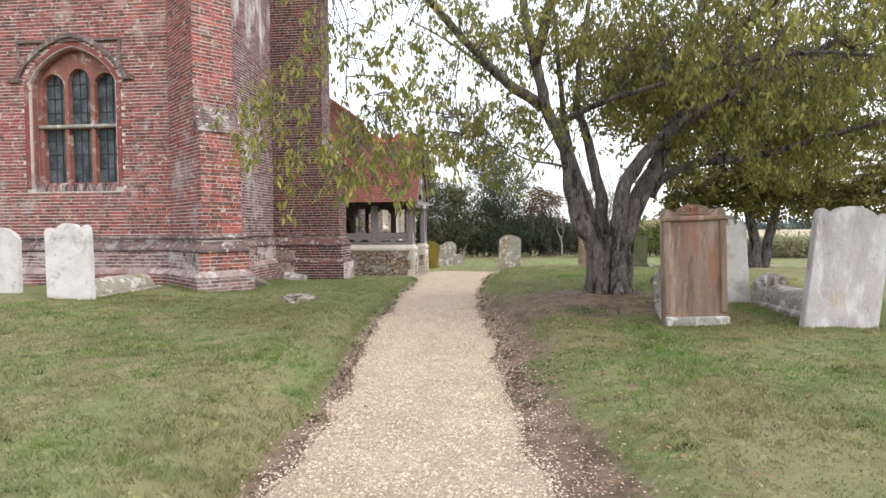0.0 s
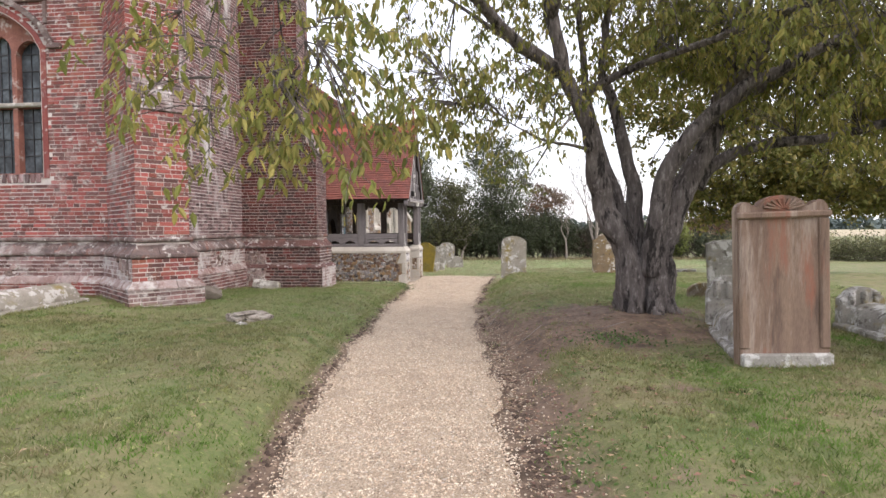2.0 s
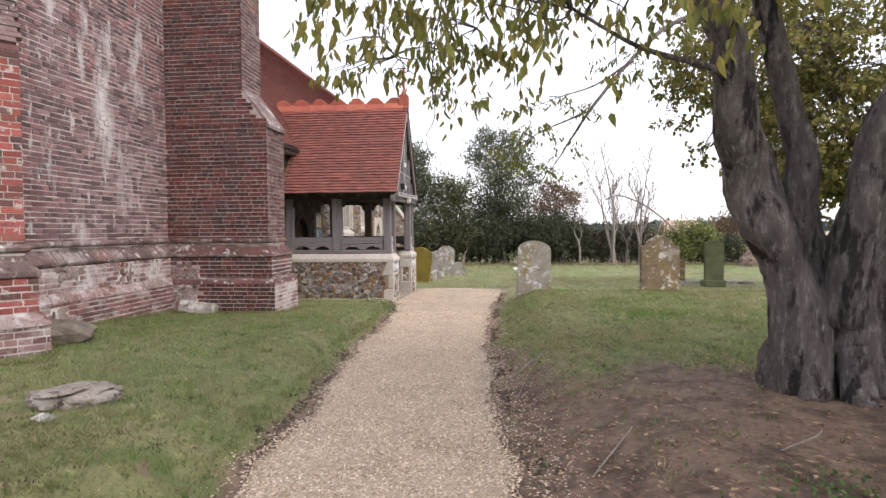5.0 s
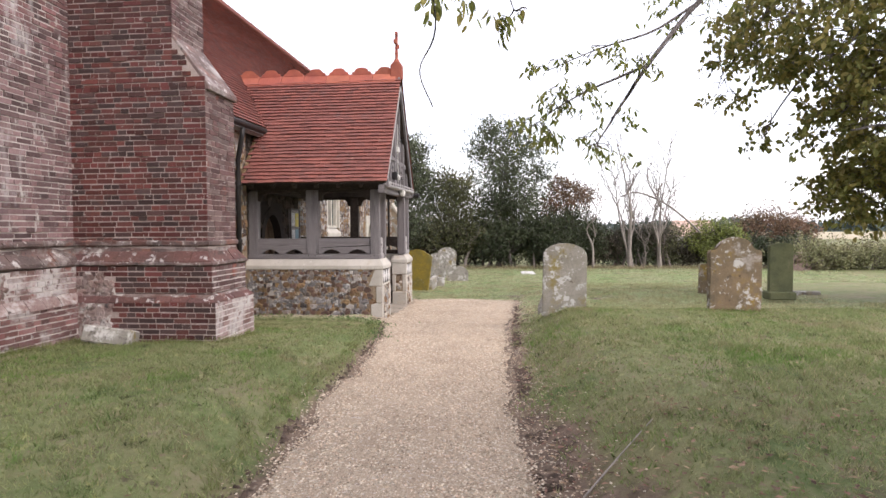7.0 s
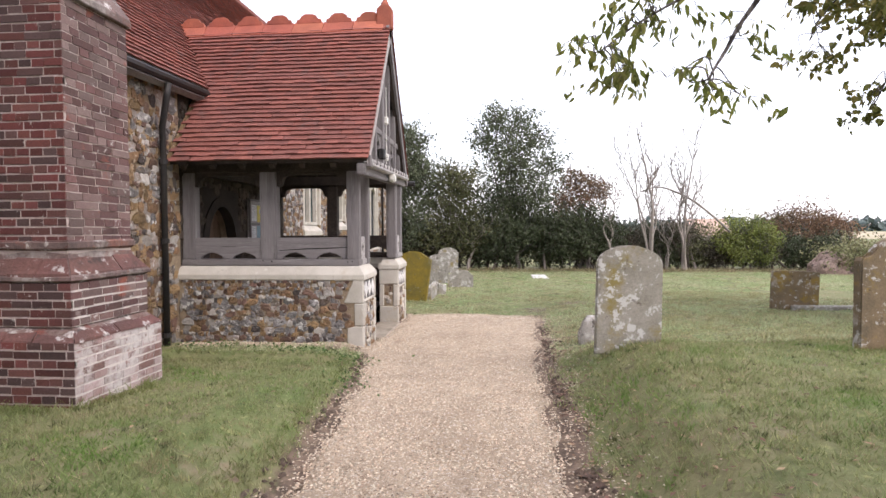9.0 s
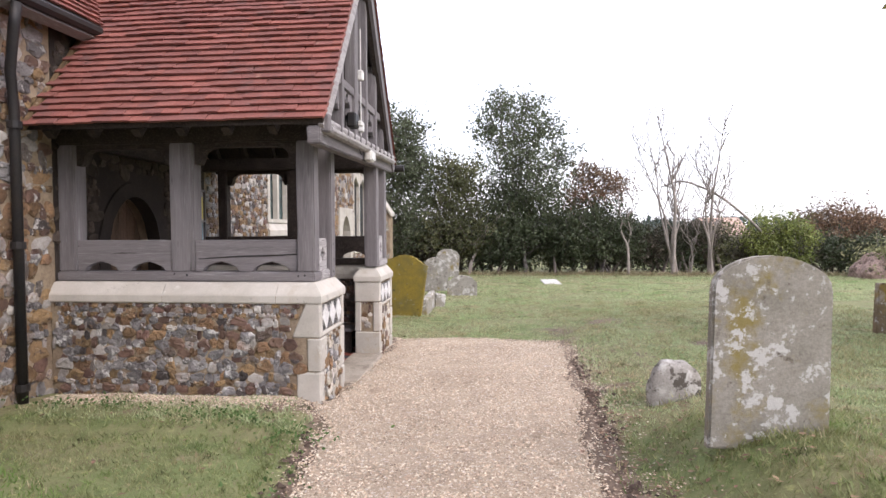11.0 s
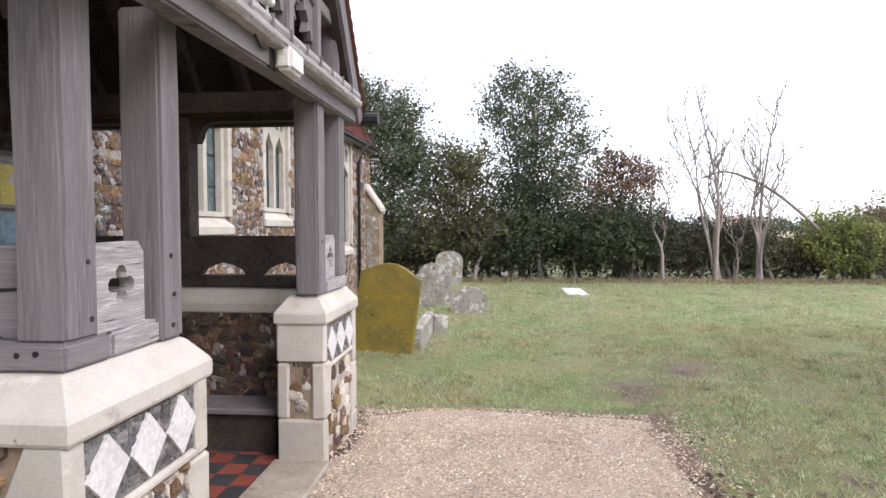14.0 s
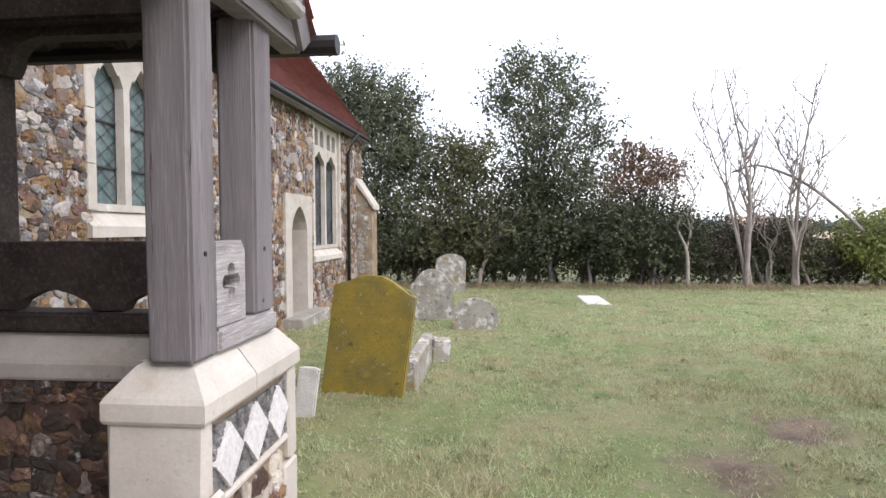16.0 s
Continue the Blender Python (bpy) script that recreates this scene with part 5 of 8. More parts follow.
RX0, RX1 = -5.08, -2.46
for s, y_e in ((1, 17.55), (-1, 20.85)):
    d = Vector((0, s * 1.65, 2.25)).normalized()
    n = Vector((0, -s * 2.25, 1.65)).normalized()
    o = Vector((RX1 - 0.02, y_e, 2.35))
    bm = bmesh.new()
    e0, e1 = o - n * 0.02 - d * 0.04, o + d * 2.79 - n * 0.02
    vs = []
    for p in (e0, e1, e1 - n * 0.15, e0 - n * 0.13):
        vs.append((p, Vector((p.x - 0.04, p.y, p.z))))
    a, b = [bm.verts.new(p[0]) for p in vs], [bm.verts.new(p[1]) for p in vs]
    bm.faces.new(a), bm.faces.new(b[::-1])
    for i in range(4):
        bm.faces.new((a[i], b[i], b[(i + 1) % 4], a[(i + 1) % 4]))
    sub("bargeboard", bm, PALE_OAK if s > 0 else OAK, porch, "grey oak bargeboard")
    bm = bmesh.new()
    for k in range(7):
        x = RX0 + 0.1 + k * 0.4
        p0, p1 = Vector((x, y_e, 2.35)) - n * 0.05, Vector((x, y_e, 2.35)) + d * 2.75 - n * 0.05
        vs = [bm.verts.new(p) for p in (p0 - n * 0.02, p0 - n * 0.11, p1 - n * 0.11, p1 - n * 0.02)] + [bm.verts.new(p + Vector((0.07, 0, 0))) for p in (p0 - n * 0.02, p0 - n * 0.11, p1 - n * 0.11, p1 - n * 0.02)]
        for f in ((0, 1, 2, 3), (7, 6, 5, 4), (0, 4, 5, 1), (1, 5, 6, 2), (2, 6, 7, 3), (3, 7, 4, 0)):
            bm.faces.new([vs[i] for i in f])
        sub("rafter", bm, OAK_SHADED, porch)
        bm = bmesh.new()
    bm.free()
# Underside, like the rafters, has its shade put into the oak's colour.
roof_p = sub("roof", prism(bmesh.new(), [(17.55, 2.31), (17.55, 2.35), (19.2, 4.6), (20.85, 2.35), (20.85, 2.31), (19.2, 4.52)], axes((RX0 - 0.9, 0, 0), (0, 1, 0), (0, 0, 1), (1, 0, 0)), RX1 - RX0 + 0.88), OAK_SHADED, porch, "steep roof of red clay plain tiles")


def porch_keep(a, s):
    """Tiles stop at the valley with the nave's roof, and below its eave at the nave's wall."""
    x, z = RX1 - a, 2.35 + s * 2.25 / 2.79
    if z < 3.3:
        return x > -5.09
    return x > -4.9 - (z - 3.3) / 1.46


tiling(roof_p, Vector((RX1, 17.53, 2.325)), Vector((-1, 0, 0)), Vector((0, 1.65, 2.25)).normalized(), 3.4, 2.79, TILE, keep=porch_keep, near=lambda a, s: s < 1.9, seed=61)
tiling(roof_p, Vector((RX1, 20.87, 2.325)), Vector((-1, 0, 0)), Vector((0, -1.65, 2.25)).normalized(), 3.4, 2.79, TILE, keep=porch_keep, seed=62)
sub("verge_board", prism(bmesh.new(), [(17.52, 2.3), (17.52, 2.36), (18.24, 3.34), (18.3, 3.28)], axes((-5.1, 0, 0), (0, 1, 0), (0, 0, 1), (1, 0, 0)), 0.05), BUFF, roof_p)
sub("lead_flashing", prism(bmesh.new(), [(-4.98, 3.3), (-4.8, 3.28), (-4.78, 3.31), (-4.98, 3.34)], XZ(18.28), 0.14), WHITESTONE, roof_p, "pale lead flashing")
x = -5.86
while x < RX1 - 0.3:
    x1 = min(x + 0.47, RX1 + 0.02)
    bm = bmesh.new()
    prism(bm, [(PYC - 0.16, 4.45), (PYC, 4.66), (PYC + 0.16, 4.45), (PYC + 0.14, 4.43), (PYC, 4.62), (PYC - 0.14, 4.43)], axes((x + 0.004, 0, 0), (0, 1, 0), (0, 0, 1), (1, 0, 0)), x1 - x - 0.008)
    c = (x + x1) / 2
    prism(bm, [(c - 0.2, 4.64), (c - 0.19, 4.70), (c - 0.14, 4.70), (c - 0.12, 4.75), (c - 0.06, 4.78), (c + 0.06, 4.78), (c + 0.12, 4.75), (c + 0.14, 4.70), (c + 0.19, 4.70), (c + 0.2, 4.64)], axes((0, PYC - 0.02, 0), (1, 0, 0), (0, 0, 1), (0, 1, 0)), 0.04)
    sub("ridge_tile", bevelled(bm, 0.004), RIDGE, roof_p, "orange crested ridge tile")
    x = x1
bm = bmesh.new()
prism(bm, [(-2.68, 4.5), (-2.44, 4.5), (-2.44, 4.8), (-2.5, 4.86), (-2.62, 4.86), (-2.68, 4.8)], XZ(PYC - 0.07), 0.14)
cross = sub("finial", bevelled(bm, 0.012), RIDGE, roof_p, "terracotta gable cross")
bm = tube(bmesh.new(), [(-2.56, PYC, 4.84), (-2.56, PYC, 4.9), (-2.56, PYC, 4.93), (-2.56, PYC, 5.05)], [0.075, 0.06, 0.035, 0.035], 8)
sub("stem", bm, RIDGE, cross)
bm = bmesh.new()
box(bm, -2.585, -2.535, PYC - 0.025, PYC + 0.025, 5.02, 5.42)
box(bm, -2.583, -2.537, PYC - 0.16, PYC + 0.16, 5.2, 5.25)
for y, z in ((0, 5.42), (-0.16, 5.225), (0.16, 5.225), (0, 5.06)):
    box(bm, -2.587, -2.533, PYC + y - 0.045, PYC + y + 0.045, z - 0.04, z + 0.04)
sub("cross", bevelled(bm, 0.008), RIDGE, cross)
sub("gutter", tube(bmesh.new(), [(-5.1, 20.9, 2.3), (-2.36, 20.9, 2.3)], 0.05, 10), IRON, roof_p, "black gutter along the eave")

# floor, threshold, benches, doors
floor_p = sub("floor_bed", boxed(PX0, -2.84, 18.12, 20.31, -0.4, -0.12), FLINT_MORTAR, porch)
RED_TILE = mat("red_quarry_tile", (0.28, 0.075, 0.05), (0.2, 0.06, 0.045), scale=4, fine=50, rand=0.2, rough=0.6, bump=0.2)
BLACK_TILE = mat("black_quarry_tile", (0.04, 0.04, 0.045), (0.06, 0.06, 0.065), scale=4, fine=50, rand=0.2, rough=0.55, bump=0.2)
for i in range(15):
    for j in range(14):
        ob = new("floor_tile", unit_piece("floor_tile", RED_TILE if (i + j) % 2 else BLACK_TILE))
        ob.parent = floor_p
        ob.matrix_basis = axes((-5.06 + i * 0.153, 18.22 + j * 0.153, -0.115), (1, 0, 0), (0, 0, -1), (0, 1, 0)) @ Matrix.Diagonal((0.149, 0.02, 0.149, 1))
THRESHOLD = mat("worn_buff_stone", (0.36, 0.315, 0.255), (0.27, 0.23, 0.185), scale=4, fine=50, bump=0.35, spots=[((0.2, 0.165, 0.13), 5, 0.58, 0.68)])
sub("threshold", boxed(-2.85, -2.47, 18.56, 19.86, -0.4, -0.075, bevel=0.015), THRESHOLD, porch, "worn buff stone threshold")
for y0, y1 in ((19.98, 20.29), (18.13, 18.42)):
    bench = sub("bench", boxed(PX0 + 0.02, -2.88, y0, y1, 0.155, 0.2, bevel=0.01), OAK_H, porch, "plain grey oak bench board")
    sub("bench_front", boxed(PX0 + 0.02, -2.9, (y0 if y0 > 19 else y1) - 0.02 + (0.06 if y0 > 19 else -0.06), (y0 if y0 > 19 else y1) + 0.02 + (0.06 if y0 > 19 else -0.06), -0.12, 0.155), OAK_SHADED, bench)
door = sub("door", boxed(NAVE_X - 0.3, NAVE_X - 0.26, 18.55, 19.58, -0.12, 2.02), OAK_SHADED, nave, "old plank door inside the porch")
for k in range(7):
    y = 18.58 + k * 0.14
    sub("plank", boxed(NAVE_X - 0.265, NAVE_X - 0.235, y, y + 0.132, -0.1, 1.98, bevel=0.004), WOOD_DARK, door)
# The arch takes the same dark colour, painted for the porch's shade.
sub("surround", plate([(18.46, -0.12), (19.66, -0.12)] + arch(19.06, 0.6, 1.35, 0.64, depressed=0.0), [lancet(19.06, 0.44, -0.1, 1.35, 0.48, 0.0)], axes((NAVE_X + 0.03, 0, 0), (0, 1, 0), (0, 0, 1), (-1, 0, 0)), 0.16), PORCH_SHADE, door, "dark worn stone arch")

# noticeboard with papers
board = thing("noticeboard", (NAVE_X + 0.05, 20.23, 1.2), "grey framed noticeboard with pinned papers on the nave wall", "noticeboard")
y0, y1, z0, z1 = 19.92, 20.5, 1.18, 2.0
sub("backboard", boxed(NAVE_X + 0.03, NAVE_X + 0.06, y0, y1, z0, z1), PALE_OAK, board)
for a, b, c, d in ((y0, y1, z1 - 0.035, z1), (y0, y1, z0, z0 + 0.035), (y0, y0 + 0.03, z0, z1), (y1 - 0.03, y1, z0, z1), (y0, y1, 1.56, 1.58)):
    sub("frame", boxed(NAVE_X + 0.055, NAVE_X + 0.085, a, b, c, d, bevel=0.004), OAK, board)
PAPER = mat("white_paper", (0.78, 0.79, 0.8), (0.72, 0.73, 0.75), scale=5, fine=40, bump=0)
YELLOW = mat("yellow_notice", (0.75, 0.66, 0.2), (0.7, 0.6, 0.18), scale=5, fine=40, bump=0)
BLUE = mat("blue_leaflet", (0.2, 0.33, 0.42), (0.3, 0.42, 0.5), scale=5, fine=20, bump=0)
INK = mat("faded_print", (0.25, 0.26, 0.28), scale=5, fine=40, bump=0)
for a, b, c, d, mt in ((20.02, 20.22, 1.62, 1.9, PAPER), (20.25, 20.45, 1.6, 1.9, YELLOW), (20.03, 20.2, 1.28, 1.53, PAPER), (20.24, 20.44, 1.3, 1.54, BLUE)):
    pap = sub("paper", boxed(NAVE_X + 0.06, NAVE_X + 0.064, a, b, c, d), mt, board)
    if mt is PAPER:
        for k in range(6):
            z = d - 0.03 - k * 0.035
            sub("print_line", boxed(NAVE_X + 0.063, NAVE_X + 0.0655, a + 0.02, b - 0.02 - 0.03 * (k % 3), z - 0.006, z), INK, pap)
    elif mt is YELLOW:
        sub("warning_triangle", prism(bmesh.new(), [(a + 0.06, d - 0.14), (b - 0.06, d - 0.14), ((a + b) / 2, d - 0.05)], YZ(NAVE_X + 0.063), 0.003), WHITESTONE, pap)

lamp = thing("bulkhead_lamp", (-2.45, 19.17, 2.28), "white plastic outdoor lamp fixed to the tie beam", "outdoor lamp")
PLASTIC = mat("white_plastic", (0.72, 0.71, 0.68), (0.66, 0.65, 0.62), scale=8, fine=60, rough=0.4, bump=0.05)
sub("back_plate", boxed(-2.53, -2.5, 19.02, 19.12, 2.19, 2.33, bevel=0.008), IRON, lamp)
sub("housing", bevelled(boxed(-2.5, -2.41, 19.07, 19.26, 2.19, 2.31), 0.018, 2), PLASTIC, lamp, "white lamp body")
sub("cable", tube(bmesh.new(), [(-2.5, 18.98, 2.26), (-2.49, 18.9, 2.24), (-2.49, 18.84, 2.27), (-2.5, 18.82, 2.34)], 0.006, 6), IRON, lamp)
cond = thing("cable_conduit", (-2.53, 19.03, 2.45), "white cable conduit up the gable post", "conduit")
sub("pipe", tube(bmesh.new(), [(-2.53, 19.07, 2.46), (-2.53, 19.07, 3.6)], 0.007, 8), PLASTIC, cond)
for z in (2.5, 3.05):
    sub("junction", bevelled(boxed(-2.56, -2.5, 19.03, 19.11, z, z + 0.11), 0.012), PLASTIC, cond)
sens = thing("floodlight", (-2.5, 18.66, 2.5), "small black floodlight on the porch gable", "floodlight")
sub("housing", bevelled(boxed(-2.56, -2.47, 18.58, 18.74, 2.47, 2.62), 0.015), IRON, sens)
sub("sensor", bevelled(boxed(-2.47, -2.43, 18.68, 18.74, 2.5, 2.55), 0.008), PLASTIC, sens)

# ---- gravestones ----
def stone_mat(name, base, second, lichens, rough=0.9):
    return mat(name, base, second, scale=4, fine=70, bump=0.45, rough=rough, spots=lichens)


WHITE_L, OCHRE = (0.56, 0.55, 0.53), (0.30, 0.20, 0.045)
S_RED = mat("brown_sandstone", (0.25, 0.175, 0.13), (0.185, 0.125, 0.095), scale=3, fine=60, bump=0.45, stretch=(2.5, 2.5, 0.35), spots=[((0.27, 0.125, 0.085), 2.2, 0.54, 0.64), ((0.36, 0.29, 0.24), 2.6, 0.52, 0.64), ((0.13, 0.09, 0.07), 3.0, 0.56, 0.66), ((0.17, 0.15, 0.1), 1.2, 0.58, 0.7)])
S_WHITE = stone_mat("pale_grey_limestone", (0.62, 0.605, 0.59), (0.5, 0.485, 0.47), [((0.3, 0.275, 0.255), 3.5, 0.54, 0.68), ((0.36, 0.27, 0.12), 2.8, 0.63, 0.72), ((0.16, 0.14, 0.12), 9, 0.64, 0.7)])
S_PINK = mat("blotched_limestone", (0.5, 0.475, 0.48), (0.38, 0.35, 0.36), scale=3, fine=70, bump=0.45, rough=0.9, stretch=(1.6, 1.6, 0.55), spots=[((0.6, 0.59, 0.585), 3.0, 0.52, 0.62), ((0.43, 0.32, 0.15), 2.6, 0.58, 0.68), ((0.36, 0.3, 0.31), 4.5, 0.58, 0.68), ((0.25, 0.21, 0.2), 9, 0.61, 0.68)])
S_LICHEN = stone_mat("lichened_stone", (0.33, 0.305, 0.265), (0.24, 0.225, 0.19), [((0.24, 0.195, 0.075), 3, 0.54, 0.66), ((0.52, 0.51, 0.49), 3.6, 0.55, 0.58), ((0.52, 0.51, 0.49), 7, 0.58, 0.61), ((0.52, 0.51, 0.49), 11, 0.61, 0.65), ((0.12, 0.1, 0.08), 9, 0.6, 0.68)])
S_BROWN = stone_mat("brown_lichened_stone", (0.22, 0.16, 0.10), (0.15, 0.12, 0.08), [((0.28, 0.19, 0.05), 2.5, 0.54, 0.64), ((0.4, 0.37, 0.34), 2.0, 0.56, 0.66), ((0.52, 0.5, 0.47), 6, 0.56, 0.61), ((0.5, 0.48, 0.45), 14, 0.59, 0.64), ((0.09, 0.07, 0.05), 9, 0.6, 0.67)])
S_YELLOW = stone_mat("ochre_lichened_stone", (0.29, 0.215, 0.035), (0.2, 0.16, 0.045), [((0.2, 0.18, 0.1), 2.5, 0.55, 0.66), ((0.3, 0.225, 0.035), 6, 0.58, 0.66), ((0.3, 0.28, 0.2), 12, 0.62, 0.67), ((0.1, 0.085, 0.035), 9, 0.6, 0.66)])
S_GREEN = stone_mat("green_algae_stone", (0.14, 0.145, 0.075), (0.10, 0.11, 0.06), [((0.22, 0.2, 0.12), 4, 0.58, 0.7)])
S_GREY = stone_mat("grey_lichened_stone", (0.34, 0.325, 0.29), (0.25, 0.235, 0.21), [((0.57, 0.56, 0.54), 6, 0.52, 0.59), ((0.14, 0.125, 0.11), 10, 0.55, 0.63), ((0.24, 0.19, 0.07), 4, 0.57, 0.68)])


def outline(kind, w, h):
    """A headstone's outline, its foot at the origin."""
    a = w / 2
    if kind == "round":
        return [(-a, 0), (a, 0), (a, h - a * 0.62)] + [(a * math.cos(radians(t)), h - a * 0.62 + a * 0.62 * math.sin(radians(t))) for t in range(15, 180, 15)] + [(-a, h - a * 0.62)]
    if kind == "shoulder":
        s, r = h - a * 0.62, a * 0.68
        return [(-a, 0), (a, 0), (a, s), (a - 0.02, s + 0.035), (r + 0.02, s + 0.03), (r, s + 0.05)] + [(r * math.cos(radians(t)), s + 0.05 + (h - s - 0.05) * math.sin(radians(t))) for t in range(15, 180, 15)] + [(-r, s + 0.05), (-r - 0.02, s + 0.03), (-a + 0.02, s + 0.035), (-a, s)]
    if kind == "eared":
        s = h - 0.1
        ear = [(a, s - 0.03)] + [(a - 0.07 + 0.07 * math.cos(radians(t)), s - 0.03 + 0.08 * math.sin(radians(t))) for t in (30, 60, 90, 120, 150)]
        r = a - 0.17
        dome = [(r * math.cos(radians(t)), s - 0.02 + 0.12 * math.sin(radians(t))) for t in range(0, 181, 15)]
        return [(-a, 0), (a, 0)] + ear + dome + [(-x, z) for x, z in reversed(ear)]
    if kind == "ogee":
        s = h - 0.13
        return [(-a, 0), (a, 0), (a, s - 0.01), (a * 0.82, s), (a * 0.62, s + 0.05), (a * 0.4, s + 0.1), (a * 0.15, h), (-a * 0.15, h), (-a * 0.4, s + 0.1), (-a * 0.62, s + 0.05), (-a * 0.82, s), (-a, s - 0.01)]
    if kind == "low":
        return [(-a, 0), (a, 0), (a, h * 0.72), (a * 0.92, h * 0.76), (a * 0.8, h * 0.77)] + [(a * 0.78 * math.cos(radians(t)), h * 0.77 + h * 0.23 * math.sin(radians(t))) for t in range(15, 180, 15)] + [(-a * 0.8, h * 0.77), (-a * 0.92, h * 0.76), (-a, h * 0.72)]
    if kind == "segment":
        return [(-a, 0), (a, 0), (a, h - 0.05), (a * 0.6, h - 0.01), (0, h), (-a * 0.6, h - 0.01), (-a, h - 0.05)]
    return [(-a, 0), (a, 0), (a, h), (a * 0.5, h + 0.015), (-a * 0.5, h + 0.01), (-a, h)]


def headstone(x, y, w, h, material, label, kind="round", thick=0.1, lean=0.0, back=0.0, turn=0.0, z=None, name="headstone"):
    """lean: to its right; back: away from the path's start; degrees."""
    z = ground_z(x, y) if z is None else z
    ob = thing(name, (x, y, z), label, "gravestone", "churchyard gravestones")
    m = pose(x, y, z - 0.12, -back, lean, turn)
    bm = prism(bmesh.new(), outline(kind, w, h + 0.12), axes((0, 0, 0), (1, 0, 0), (0, 0, 1), (0, 1, 0)), thick)
    bmesh.ops.bevel(bm, geom=[e for e in bm.edges if abs(e.verts[0].co.y - e.verts[1].co.y) < 1e-5], offset=0.012, segments=2, affect="EDGES")
    for v in bm.verts:
        v.co += 0.008 * noise.noise_vector(v.co * 6 + Vector((x, y, 0)))
    bm.transform(m)
    sub("slab", bm, material, ob)
    return ob, m


red, mr = headstone(2.42, 7.03, 0.74, 1.5, S_RED, "tall brown sandstone headstone with carved fan and moulded shoulders", "eared", 0.13, lean=-1.5, z=0.27)
bm = bmesh.new()
for s in (-1, 1):
    box(bm, s * 0.325 - 0.04, s * 0.325 + 0.04, -0.03, 0.02, 0.3, 1.42)
bevelled(bm, 0.015)
bm.transform(mr)
sub("pilaster", bm, S_RED, red)
bm = boxed(-0.38, 0.38, -0.045, 0.03, 1.42, 1.48, bevel=0.015)
bm.transform(mr)
sub("cornice", bm, S_RED, red)
bm = boxed(-0.36, 0.38, -0.05, 0.15, 0.0, 0.26, bevel=0.012)
bm.transform(mr)
sub("plinth", bm, S_GREY, red, "grey stone foot")
for k in range(9):
    a = radians(18 + k * 18)
    p0, p1 = Vector((0.03 * math.cos(a), -0.012, 1.49 + 0.02 * math.sin(a))), Vector((0.17 * math.cos(a), -0.018, 1.49 + 0.1 * math.sin(a)))
    bm = tube(bmesh.new(), [p0, p1], 0.008, 5, 1.8)
    bm.transform(mr)
    sub("carved_rib", bm, S_RED, red, "worn carved fan rib")
wst, _ = headstone(4.06, 7.03, 0.84, 1.43, S_PINK, "leaning pale headstone blotched with lichen", "eared", 0.11, lean=6.0, z=0.3)
headstone(-6.62, 8.12, 0.76, 1.2, S_WHITE, "pale limestone headstone, shoulders scrolled", "eared", 0.09, lean=-3.5, back=3, z=0.43)
headstone(-8.62, 8.95, 0.8, 1.12, S_WHITE, "pale limestone headstone beside the tower", "round", 0.09, z=0.45)
headstone(3.72, 9.05, 0.42, 1.28, S_WHITE, "narrow white headstone with notched top", "eared", 0.09, lean=-4, z=0.33)
headstone(0.39, 16.25, 0.63, 0.95, S_LICHEN, "round-topped headstone patched with white and ochre lichen", "round", 0.07, z=0.35, lean=0.8)
headstone(2.63, 15.88, 0.68, 1.0, S_BROWN, "brown lichened headstone with shouldered round top", "shoulder", 0.11, z=0.38)
dgs, _ = headstone(4.77, 19.08, 0.43, 0.9, S_GREEN, "upright green algae-stained headstone on a base", "segment", 0.1, z=0.32)
sub("base", boxed(4.52, 5.0, 18.98, 19.3, 0.15, 0.3, bevel=0.02), S_GREEN, dgs)
headstone(3.52, 10.98, 0.55, 0.98, S_GREY, "pale weathered headstone with curved top, blotched with lichen", "segment", 0.09, lean=-3, z=0.32)
headstone(4.3, 20.9, 0.78, 0.58, S_BROWN, "low brown headstone with a straight top", "flat", 0.1, z=0.12, lean=2)
sub("kerb", boxed(4.2, 6.4, 20.75, 20.87, -0.1, 0.13, bevel=0.02), S_GREY, thing("grave_kerb", (5.3, 20.8, 0.1), "low stone kerb of a grave", "grave kerb"))
yst, my = headstone(-2.9, 23.42, 0.82, 1.22, S_YELLOW, "leaning headstone covered in ochre lichen", "ogee", 0.09, lean=8, z=-0.24, turn=-9)
headstone(-2.76, 28.5, 0.78, 0.95, S_GREY, "speckled grey headstone with a curved top", "low", 0.1, z=-0.29)
headstone(-1.93, 27.6, 0.78, 0.52, S_GREY, "small low grey headstone", "low", 0.1, z=-0.28)
headstone(-2.86, 34.0, 0.86, 1.05, S_GREY, "grey headstone near the hedge, round top", "round", 0.1, z=-0.35, lean=2)
S_FOOT = stone_mat("pitted_pale_stone", (0.37, 0.35, 0.325), (0.28, 0.26, 0.235), [((0.5, 0.485, 0.46), 7, 0.5, 0.6), ((0.1, 0.088, 0.075), 16, 0.54, 0.6), ((0.2, 0.18, 0.15), 6, 0.6, 0.68)])
fst = thing("footstone", (0.33, 17.58, 0.1), "stumpy pitted pale footstone beside the path", "gravestone", "churchyard gravestones")
bm = bmesh.new()
bmesh.ops.create_icosphere(bm, subdivisions=4, radius=1)
for v in bm.verts:
    q = v.co.copy()
    k = 1 + 0.1 * noise.noise(q * 2.0 + Vector((4, 0, 0))) + 0.05 * noise.noise(q * 7) + 0.025 * noise.noise(q * 17)
    v.co = Vector((math.copysign(abs(q.x) ** 0.62, q.x) * 0.205, math.copysign(abs(q.y) ** 0.6, q.y) * 0.085, math.copysign(abs(q.z) ** 0.8, q.z) * 0.32)) * k
bm.transform(Matrix.Translation((0.33, 17.66, 0.07)))
